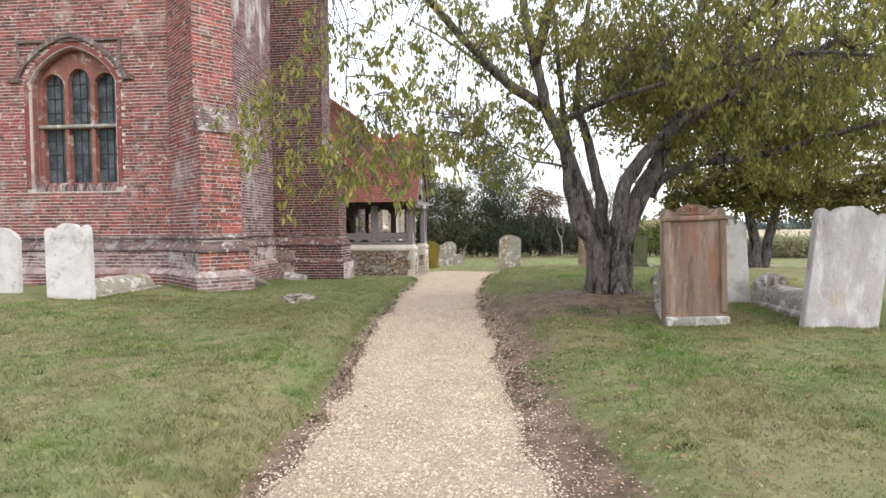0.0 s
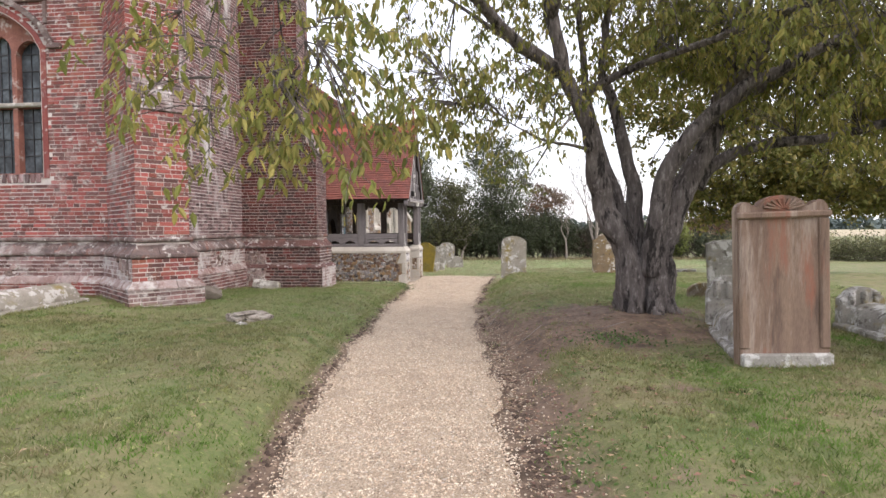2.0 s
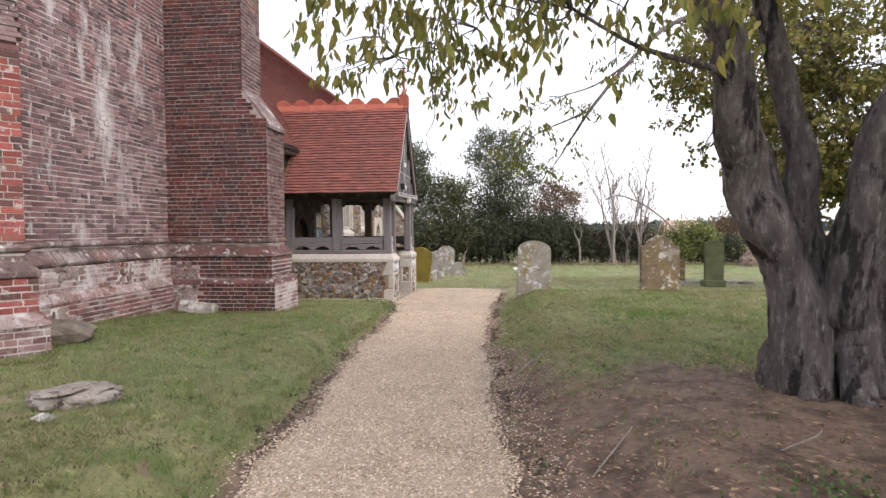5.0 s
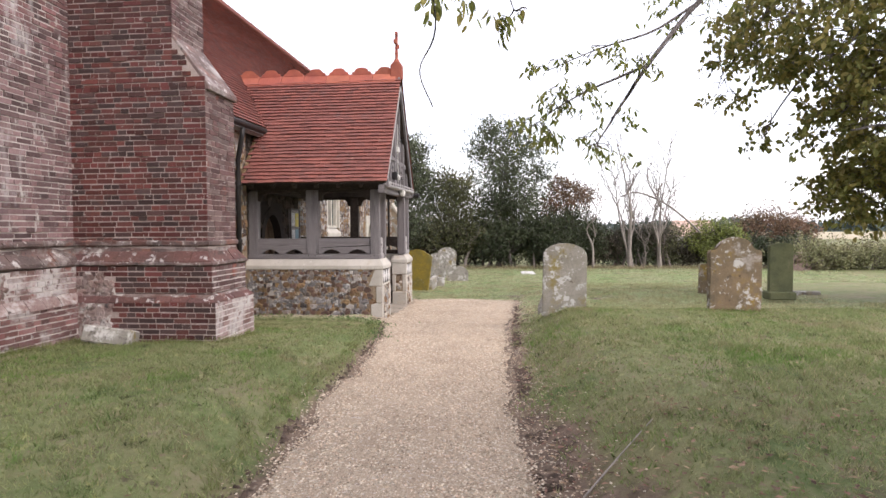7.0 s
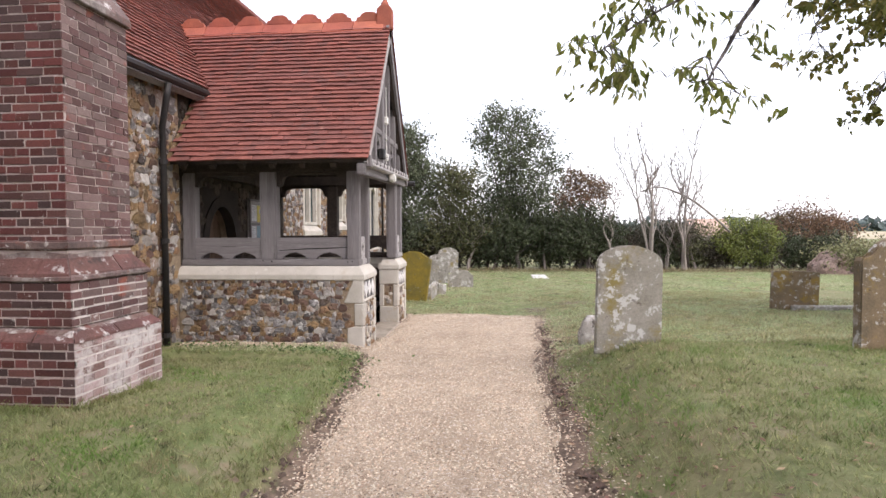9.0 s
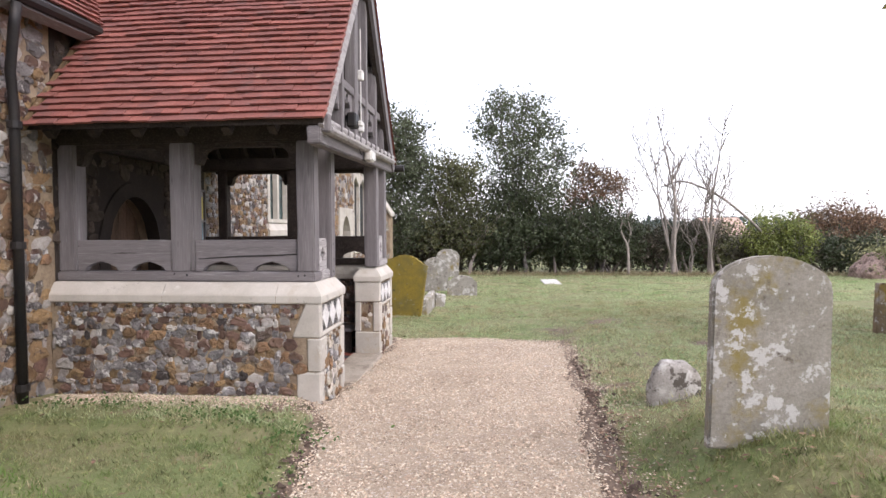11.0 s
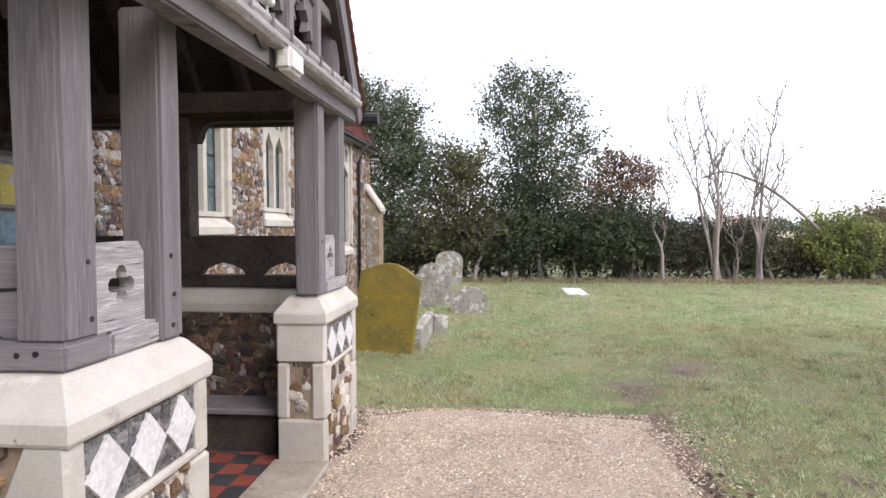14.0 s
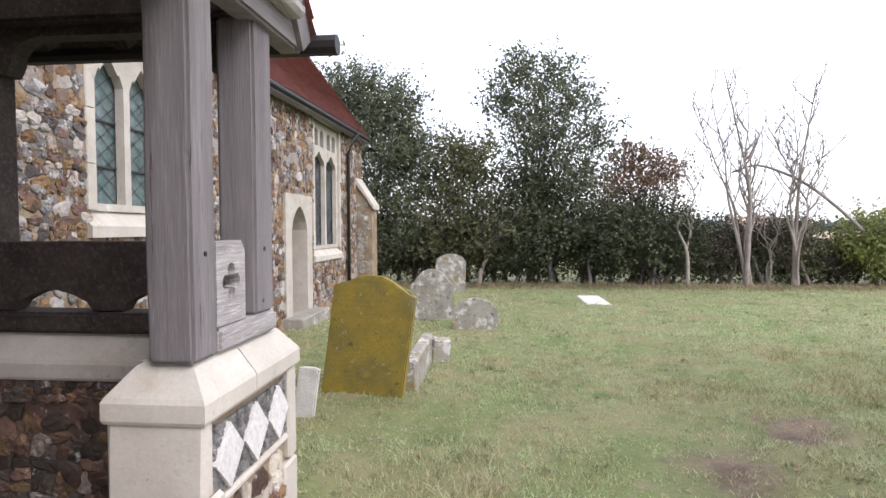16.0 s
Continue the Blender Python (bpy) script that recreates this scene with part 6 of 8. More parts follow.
sub("slab", bm, S_FOOT, fst, smooth=True)
headstone(-3.22, 22.75, 0.18, 0.36, S_WHITE, "broken pale stone shard leaning by the porch", "flat", 0.06, lean=8, z=-0.12, name="stone_shard")
headstone(3.3, 11.4, 0.5, 0.24, S_BROWN, "sunken brown headstone top", "round", 0.09, z=0.35)


def coped_tomb(x, y0, y1, w, label, material, head=0.0, z=0.3, turn=0.0):
    """A coffin-shaped body stone along the ground on a slab, with a small carved head."""
    ob = thing("body_stone", (x, y0, z), label, "grave")
    a = w / 2
    sec = [(a * 0.76 * math.cos(radians(t)), 0.12 + 0.27 * math.sin(radians(t))) for t in range(0, 181, 15)]
    swing = Matrix.Translation((x, y0, 0)) @ Matrix.Rotation(radians(turn), 4, "Z") @ Matrix.Translation((-x, -y0, 0))

    def lay(name, bm, label=""):
        bm.transform(swing)
        sub(name, bm, material, ob, label)

    lay("body", bevelled(prism(bmesh.new(), sec, axes((x, y0 + 0.08, z - 0.02), (1, 0, 0), (0, 0, 1), (0, 1, 0)), y1 - y0 - 0.2), 0.008), "rounded body stone")
    lay("base_slab", boxed(x - a, x + a, y0, y1, z - 0.2, z + 0.12, bevel=0.025))
    if head:
        hx = x - w * 0.1
        lay("head", bevelled(prism(bmesh.new(), outline("low", w * 0.74, head), axes((hx, y1 - 0.15, z + 0.02), (1, 0, 0), (0, 0, 1), (0, 1, 0)), 0.13), 0.02), "small scrolled head")
        for s in (-1, 0, 1):
            lay("scroll", tube(bmesh.new(), [(hx + s * w * 0.2, y1 - 0.145 - 0.012 * math.sin(t * 0.52), z + head * (0.66 + 0.045 * t)) for t in range(7)], 0.038, 8), "carved upright scroll")
    return ob


coped_tomb(2.38, 7.2, 8.85, 0.62, "grey coped body stone behind a headstone", S_GREY, 0.68, z=0.24, turn=-11)
coped_tomb(4.2, 7.25, 8.95, 0.66, "grey coped body stone with a scrolled head", S_GREY, 0.52, z=0.26)
coped_tomb(-6.75, 8.3, 10.25, 0.66, "mossy grey coped body stone beside the tower", S_LICHEN, z=0.33)
sub("slab", boxed(0.52, 1.08, 31.3, 33.0, -0.6, -0.33, bevel=0.02), WHITESTONE, thing("flat_tablet", (0.8, 32.2, -0.4), "small white flat tablet in the grass", "memorial tablet"))
kerb = thing("grave_kerb", (-2.35, 24.6, -0.13), "pale stone kerb with a tilted corner block", "grave kerb")
sub("side", boxed(-2.5, -2.36, 23.62, 25.1, -0.3, 0.12, bevel=0.025), S_LICHEN, kerb)
bm = boxed(-0.11, 0.11, -0.1, 0.1, 0.0, 0.36, bevel=0.02)
bm.transform(pose(-2.3, 25.05, -0.3, 0, 8, 15))
sub("corner_block", bm, S_LICHEN, kerb)


def boulder(x, y, z, sx, sy, sz, material, name, label, seed=1, category="stone"):
    bm = bmesh.new()
    bmesh.ops.create_icosphere(bm, subdivisions=3, radius=1)
    for v in bm.verts:
        k = 1 + 0.35 * noise.noise(v.co * 1.6 + Vector((seed, 0, 0))) + 0.12 * noise.noise(v.co * 5 + Vector((seed, 3, 0)))
        v.co = Vector((v.co.x * sx * k, v.co.y * sy * k, max(-0.3, v.co.z) * sz * k))
    bm.transform(Matrix.Translation((x, y, z)))
    ob = sub(name, bm, material, None)
    return tagged(ob, label, category)


STUMP = mat("grey_rotten_stump", (0.22, 0.195, 0.16), (0.13, 0.11, 0.09), (0.08, 0.065, 0.05), scale=6, fine=30, bump=1.0, bump_scale=16)
stump = thing("stump", (-3.36, 9.15, 0.3), "low pale weathered stump, split and mossy, in the lawn", "stump")
STUMP_TOP = mat("bleached_stump", (0.42, 0.38, 0.33), (0.26, 0.225, 0.19), (0.14, 0.115, 0.095), scale=7, fine=30, bump=1.0, bump_scale=18, deep=0.03, spots=[((0.12, 0.13, 0.05), 6, 0.58, 0.66), ((0.06, 0.05, 0.042), 9, 0.58, 0.64)])


def split_slab(cx, cy, cz, sx, sy, sz, tilt, seed):
    """A worn plate of old wood: flat on top, ragged at its rim."""
    bm = bmesh.new()
    bmesh.ops.create_icosphere(bm, subdivisions=3, radius=1)
    for v in bm.verts:
        k = 1 + 0.3 * noise.noise(v.co * 2.1 + Vector((seed, 0, 0))) + 0.16 * noise.noise(v.co * 6 + Vector((seed, 3, 0)))
        v.co = Vector((v.co.x * sx * k, v.co.y * sy * k, max(-0.8, min(0.55, v.co.z)) * sz * (1 + 0.35 * noise.noise(v.co * 4 + Vector((0, seed, 0))))))
    bm.transform(pose(cx, cy, cz, tilt, -tilt * 0.6, seed * 40))
    return bm


sub("body", split_slab(-3.34, 9.18, 0.33, 0.27, 0.18, 0.1, 4, 1.3), STUMP_TOP, stump)
sub("top", split_slab(-3.38, 9.16, 0.39, 0.21, 0.13, 0.045, -5, 2.1), STUMP_TOP, stump, "bleached flat top of the stump")
sub("shard", split_slab(-3.54, 9.06, 0.35, 0.09, 0.06, 0.07, 12, 3.4), STUMP_TOP, stump)
sub("shard", split_slab(-3.12, 9.18, 0.33, 0.11, 0.06, 0.05, -9, 5.2), STUMP_TOP, stump)
boulder(-3.28, 8.82, 0.3, 0.07, 0.04, 0.03, S_GREY, "stone", "small loose stone in the lawn", 5)
boulder(-5.2, 11.2, 0.38, 0.45, 0.3, 0.16, STUMP, "rubble_block", "rough fallen masonry at the buttress foot", 8, "rubble")
bm = boxed(-0.29, 0.29, -0.13, 0.13, -0.12, 0.09, bevel=0.02)
for v in bm.verts:
    v.co += 0.018 * noise.noise_vector(v.co * 5 + Vector((3, 0, 0)))
bm.transform(pose(-5.3, 14.42, 0.24, -12, 7, 4))
tagged(sub("stone_block", bm, S_GREY, None), "loose grey stone block tilted against the wall", "stone")
ROOT = mat("weathered_root", (0.36, 0.26, 0.225), (0.24, 0.165, 0.14), (0.44, 0.36, 0.32), scale=4, fine=30, bump=1.0, bump_scale=10, deep=0.05, spots=[((0.08, 0.06, 0.05), 5, 0.55, 0.62)])
boulder(12.6, 34.5, -0.2, 0.9, 0.6, 0.7, ROOT, "root_plate", "pale upturned tree root in the rough", 12, "tree root")


# ---- trees ----
def limb_curve(pts, n=6):
    """A smooth line through points."""
    P = [Vector(p) for p in pts]
    P = [P[0] * 2 - P[1]] + P + [P[-1] * 2 - P[-2]]
    out = []
    for i in range(1, len(P) - 2):
        for k in range(n):
            t = k / n
            a, b, c, d = P[i - 1], P[i], P[i + 1], P[i + 2]
            out.append(0.5 * ((2 * b) + (c - a) * t + (2 * a - 5 * b + 4 * c - d) * t * t + (3 * b - a - 3 * c + d) * t ** 3))
    out.append(P[-2])
    return out


def limb(bm, pts, r0, r1, sides=9, rough=0.12):
    line = limb_curve(pts)
    n = len(line)
    for i, p in enumerate(line):
        p += Vector((noise.noise(p * 3), noise.noise(p * 3 + Vector((5, 0, 0))), noise.noise(p * 3 + Vector((0, 5, 0))))) * r0 * 0.25
    rad = [max(0.004, r0 + (r1 - r0) * (i / (n - 1)) ** 0.8) * (1 + rough * noise.noise(p * 5)) for i, p in enumerate(line)]
    first = len(bm.verts)
    tube(bm, line, rad, sides)
    if r0 > 0.12:
        bm.verts.ensure_lookup_table()
        for k in range(first, len(bm.verts)):
            v = bm.verts[k]
            i = min(n - 1, (k - first) // sides)
            d = v.co - line[i]
            c = v.co
            rib = 1 - 0.75 * smooth01(0.7, 1.9, c.z)
            v.co += d * (rib * (0.36 * noise.noise((c.x * 8, c.y * 8, c.z * 1.1)) + 0.22 * noise.noise((c.x * 21, c.y * 21, c.z * 2.6))) + 0.1 * noise.noise(c * 4.5) + 0.04 * noise.noise((c.x * 6, c.y * 6, c.z * 26)))
    return line, rad


LEAF_SHAPE = np.array([(0, 0, 0), (0.32, 0.28, 0.06), (0.24, 0.66, 0.02), (0, 1.0, -0.1), (-0.24, 0.66, 0.02), (-0.32, 0.28, 0.06), (0, 0.5, -0.05)], dtype=np.float32)
LEAF_FACES = np.array([(0, 1, 6), (1, 2, 6), (2, 3, 6), (3, 4, 6), (4, 5, 6), (5, 0, 6)], dtype=np.int32)
LEAF_SMALL = np.array([(0, 0, 0), (0.35, 0.45, 0.08), (0, 1.0, -0.08), (-0.35, 0.45, 0.08)], dtype=np.float32)
LEAF_SMALL_F = np.array([(0, 1, 2), (0, 2, 3)], dtype=np.int32)


def leaves(name, spots, size, width, material, parent, rng, droop=0.7, small=False):
    """Leaves at spots (n x 3), hanging by droop (1: straight down)."""
    spots = np.asarray(spots, dtype=np.float32)
    n = len(spots)
    shape, tri = (LEAF_SMALL, LEAF_SMALL_F) if small else (LEAF_SHAPE, LEAF_FACES)
    s = size * rng.uniform(0.6, 1.25, n).astype(np.float32)
    d = rng.normal(size=(n, 3)).astype(np.float32)
    d /= np.linalg.norm(d, axis=1)[:, None]
    d = d * (1 - droop) + np.array((0, 0, -1), dtype=np.float32) * droop
    d /= np.linalg.norm(d, axis=1)[:, None]
    r = rng.normal(size=(n, 3)).astype(np.float32)
    a = np.cross(d, r)
    a /= np.linalg.norm(a, axis=1)[:, None]
    b = np.cross(a, d)
    V = (spots[:, None, :] + (shape[None, :, 0:1] * width * a[:, None, :] + shape[None, :, 1:2] * d[:, None, :] + shape[None, :, 2:3] * b[:, None, :]) * s[:, None, None]).reshape(-1, 3)
    F = (tri[None] + (np.arange(n, dtype=np.int32) * len(shape))[:, None, None]).reshape(-1, 3)
    return soup(name, V, F, material, parent, kind="")


def nearest_on(lines):
    """The point of these lines that lies nearest to a place."""
    pts = [p for l in lines for p in l]
    arr = np.array([tuple(p) for p in pts])

    def f(p):
        k = int(np.argmin(((arr - np.array(p)) ** 2).sum(1)))
        return pts[k]
    return f


def twigs(bm, centre, radii, count, rng, spots, anchor, per=14, length=0.5, droop=0.6, thin=0.005, keep=None, step=0.05):
    """Drooping twigs scattered in a lobe, each joined to one of the lobe's own branches, with leaf spots along them."""
    net = []
    for _ in range(max(3, count // 12)):
        v = rng.normal(size=3)
        v *= rng.uniform(0.5, 0.9) / np.linalg.norm(v)
        e = Vector(centre) + Vector((v[0] * radii[0], v[1] * radii[1], v[2] * radii[2]))
        if keep and not keep(e):
            continue
        b0 = anchor(e)
        side = Vector((rng.normal(), rng.normal(), rng.normal())) * 0.12 * (e - b0).length
        line = limb_curve([b0, b0.lerp(e, 0.35) + side + Vector((0, 0, 0.1 * (e - b0).length)), b0.lerp(e, 0.7) - side * 0.6 + Vector((0, 0, 0.08 * (e - b0).length)), e], 4)
        tube(bm, line, thin * 2.2, 5, 0.4)
        net += line[3:]
    if net:
        anchor = nearest_on([net])
    for _ in range(count):
        v = rng.normal(size=3)
        v *= rng.uniform(0.35, 1.0) ** 0.6 / np.linalg.norm(v)
        p = Vector(centre) + Vector((v[0] * radii[0], v[1] * radii[1], v[2] * radii[2]))
        if keep and not keep(p):
            continue
        d = Vector((v[0] + rng.normal() * 0.5, v[1] + rng.normal() * 0.5, rng.normal() * 0.3)).normalized()
        line = [p.copy()]
        L = length * rng.uniform(0.6, 1.3)
        m = 5
        for k in range(m):
            d = (d + Vector((rng.normal() * 0.12, rng.normal() * 0.12, -droop * 0.35))).normalized()
            line.append(line[-1] + d * (L / m))
        base = Vector(anchor) if not callable(anchor) else anchor(p)
        midp = (base + p) * 0.5 + Vector((0, 0, 0.06 * (base - p).length))
        tube(bm, [base, midp, p] + line[1:], [thin * 1.8, thin * 1.4, thin, thin * 0.85, thin * 0.7, thin * 0.55, thin * 0.4, thin * 0.3], 4)
        for k in range(per):
            t = rng.uniform(0.05, 1.0) * m
            i = min(int(t), m - 1)
            q = line[i].lerp(line[i + 1], t - i)
            spots.append((q.x + rng.normal() * step, q.y + rng.normal() * step, q.z + rng.normal() * step * 0.7))


rng = np.random.default_rng(5)
cherry = thing("cherry_tree", (1.9, 9.4, 0.35), "old leaning cherry tree with yellowing drooping leaves", "tree")
bm = bmesh.new()
limbs = []
spec = [
    ([(1.7, 9.4, 0.1), (1.68, 9.38, 0.7), (1.62, 9.36, 1.15), (1.4, 9.33, 1.55), (1.26, 9.3, 2.0), (1.17, 9.25, 2.5), (1.02, 9.2, 3.0), (0.8, 9.2, 3.5), (0.62, 9.1, 4.2), (0.4, 9.0, 5.2), (0.2, 8.9, 6.3)], 0.22, 0.05),
    ([(1.85, 9.45, 0.25), (1.83, 9.48, 0.9), (1.76, 9.48, 1.5), (1.72, 9.48, 2.0), (1.6, 9.48, 2.5), (1.48, 9.5, 3.1), (1.34, 9.5, 3.45), (1.42, 9.6, 4.3), (1.6, 9.8, 5.5)], 0.15, 0.035),
    ([(1.7, 9.45, 1.1), (1.6, 9.5, 1.6), (1.46, 9.55, 2.1), (1.3, 9.6, 2.6), (1.15, 9.65, 3.3), (1.05, 9.7, 4.4), (0.95, 9.7, 5.5)], 0.1, 0.03),
    ([(2.0, 9.4, 0.1), (2.0, 9.38, 0.8), (2.08, 9.38, 1.45), (2.28, 9.38, 1.92), (2.5, 9.38, 2.3), (2.66, 9.38, 2.68), (2.76, 9.4, 3.0), (2.95, 9.5, 3.6), (3.15, 9.5, 4.4), (3.4, 9.5, 5.4)], 0.24, 0.05),
    ([(1.9, 9.3, 0.9), (1.93, 9.2, 1.5), (1.98, 9.12, 1.95), (2.12, 9.08, 2.35), (2.4, 9.02, 2.72), (2.7, 8.98, 2.97), (2.98, 8.93, 3.2), (3.5, 8.8, 3.45), (4.2, 8.5, 3.8), (5.2, 8.1, 4.3), (5.8, 7.8, 4.6)], 0.15, 0.035),
    ([(2.46, 9.42, 2.0), (2.64, 9.4, 2.25), (2.95, 9.35, 2.42), (3.45, 9.2, 2.54), (3.95, 9.0, 2.56), (5.0, 8.5, 2.85), (6.2, 8.0, 3.1)], 0.11, 0.03),
    ([(2.8, 9.4, 3.05), (3.3, 9.6, 3.25), (4.0, 9.7, 3.5), (5.2, 10.0, 4.0)], 0.09, 0.03),
    ([(0.75, 9.2, 3.45), (0.2, 8.9, 3.75), (-0.4, 8.3, 4.2), (-1.0, 7.4, 4.6), (-1.5, 6.4, 4.55), (-1.7, 5.6, 4.0)], 0.1, 0.02),
    ([(0.62, 9.1, 4.1), (0.8, 8.6, 4.8), (0.9, 7.6, 5.4), (0.8, 6.4, 5.6), (0.6, 5.2, 5.2)], 0.1, 0.02),
    ([(1.1, 9.5, 3.25), (1.6, 9.0, 3.42), (2.2, 8.4, 3.5), (2.8, 7.6, 3.55), (3.4, 6.6, 3.4), (3.8, 5.8, 3.1)], 0.06, 0.015),
    ([(2.9, 9.1, 3.2), (3.1, 8.3, 3.9), (3.6, 7.2, 4.4), (4.2, 6.0, 4.4), (4.6, 5.2, 4.0)], 0.09, 0.02),
    ([(1.2, 9.2, 2.45), (0.9, 9.0, 2.5), (0.5, 8.8, 2.55), (0.1, 8.7, 2.75)], 0.03, 0.008),
    ([(0.7, 9.2, 3.55), (0.2, 9.5, 3.9), (-0.6, 9.8, 4.6), (-1.5, 10.0, 5.2)], 0.05, 0.012),
    ([(-0.6, 9.8, 4.6), (-0.75, 10.7, 4.1), (-0.7, 11.4, 3.5), (-0.48, 11.95, 3.02)], 0.014, 0.004),
    ([(-0.75, 10.7, 4.1), (-0.98, 11.3, 3.2), (-0.98, 11.5, 2.75), (-1.08, 11.5, 2.5), (-1.0, 11.5, 2.27)], 0.009, 0.003),
    ([(-0.6, 9.8, 4.6), (-0.9, 9.8, 3.6), (-1.1, 9.75, 2.85)], 0.012, 0.004),
]
for pts, r0, r1 in spec:
    limbs.append(limb(bm, pts, r0, r1, 30 if r0 > 0.12 else 9)[0])
for k in range(7):
    a = k * 0.9 + 0.3
    tube(bm, [(1.9 + 0.17 * math.cos(a), 9.4 + 0.17 * math.sin(a), 0.75), (1.9 + 0.26 * math.cos(a), 9.4 + 0.25 * math.sin(a), 0.45), (1.9 + 0.5 * math.cos(a), 9.4 + 0.46 * math.sin(a), 0.28)], [0.1, 0.11, 0.04], 8)
trunk_bm = bm
bm = bmesh.new()
spots = []
near_limb = nearest_on([l[len(l) // 3:] for l in limbs])


def cherry_keep(p):
    if p.z < 1.55:
        return False
    if p.y > 9.6 and p.x < 4.2:
        return p.z > 2.9 + 0.9 * (p.y - 9.6) + 0.2 * max(0, 1.0 - p.x)
    return (p - Vector((-0.3, 3.2, 1.5))).length > 1.6


for c, r, k in (
    ((-1.8, 5.8, 2.7), (0.8, 0.55, 0.85), 62), ((-1.15, 5.7, 2.35), (0.5, 0.4, 0.6), 44), ((-1.3, 6.3, 4.0), (1.0, 1.0, 0.6), 44), ((-0.9, 8.0, 3.1), (0.7, 0.6, 0.5), 45), ((0.1, 8.3, 3.0), (0.8, 0.6, 0.45), 50), ((2.6, 10.2, 3.9), (1.2, 0.8, 0.7), 110), ((4.2, 10.0, 3.7), (1.3, 1.0, 0.7), 110), ((3.2, 9.0, 4.1), (1.2, 0.9, 0.5), 90),
    ((-0.4, 7.2, 4.4), (1.0, 1.2, 0.8), 55), ((0.5, 6.4, 5.2), (1.4, 1.5, 0.7), 60), ((0.2, 8.8, 3.2), (0.7, 0.6, 0.45), 40),
    ((-0.6, 9.4, 4.4), (1.0, 0.8, 0.8), 50), ((0.6, 9.2, 5.6), (1.6, 1.4, 1.2), 70), ((2.2, 8.0, 4.0), (1.2, 1.2, 0.7), 90),
    ((3.4, 6.6, 3.5), (1.2, 1.3, 0.75), 105), ((4.4, 7.2, 4.0), (1.6, 1.4, 1.0), 110), ((2.0, 9.3, 4.5), (0.8, 0.4, 0.5), 80), ((4.6, 5.8, 3.4), (1.3, 1.0, 0.8), 100),
    ((5.2, 8.6, 3.4), (1.5, 1.5, 0.9), 120), ((4.0, 9.0, 2.9), (1.3, 1.0, 0.5), 70), ((6.2, 7.6, 3.2), (1.2, 1.6, 1.0), 100),
    ((2.6, 8.6, 5.4), (1.8, 1.6, 1.0), 100), ((4.6, 8.6, 5.2), (1.8, 1.6, 0.9), 100), ((2.2, 6.4, 4.6), (1.1, 1.2, 0.6), 70), ((1.2, 7.6, 4.4), (0.9, 0.9, 0.5), 45), ((5.6, 6.4, 2.7), (0.9, 0.9, 0.5), 40), ((-0.8, 9.3, 2.82), (0.6, 0.3, 0.12), 20), ((3.2, 9.7, 3.9), (1.4, 0.5, 0.7), 170), ((4.8, 9.4, 3.5), (1.4, 0.8, 1.0), 190), ((2.0, 9.4, 3.7), (0.8, 0.4, 0.4), 70), ((5.8, 8.8, 4.2), (1.0, 1.0, 0.7), 70), ((1.9, 9.9, 4.6), (1.0, 0.5, 0.6), 90), ((0.4, 9.6, 4.6), (0.9, 0.5, 0.6), 60), ((3.4, 10.6, 4.6), (1.4, 0.8, 0.7), 120), ((4.6, 9.9, 2.9), (1.0, 0.6, 0.45), 90), ((3.6, 8.2, 4.9), (1.5, 1.0, 0.6), 90)):
    twigs(bm, c, r, k, rng, spots, near_limb, per=17, length=0.5, droop=0.7, thin=0.0035, keep=cherry_keep, step=0.04)
for c, r, k in (((-0.47, 11.97, 3.0), (0.16, 0.1, 0.06), 5), ((-0.9, 11.6, 3.05), (0.2, 0.12, 0.08), 6), ((-1.15, 9.72, 2.72), (0.5, 0.1, 0.06), 13)):
    twigs(bm, c, r, k, rng, spots, near_limb, per=7, length=0.2, droop=0.8, thin=0.003, step=0.03)
sub("trunk", trunk_bm, BARK, cherry, "dark fissured trunk forking into heavy limbs", smooth=True)
sub("branchwork", bm, BARK, cherry)["kind"] = "stuff"
leaves("crown", spots, 0.09, 0.6, LEAF, cherry, rng, droop=0.62)

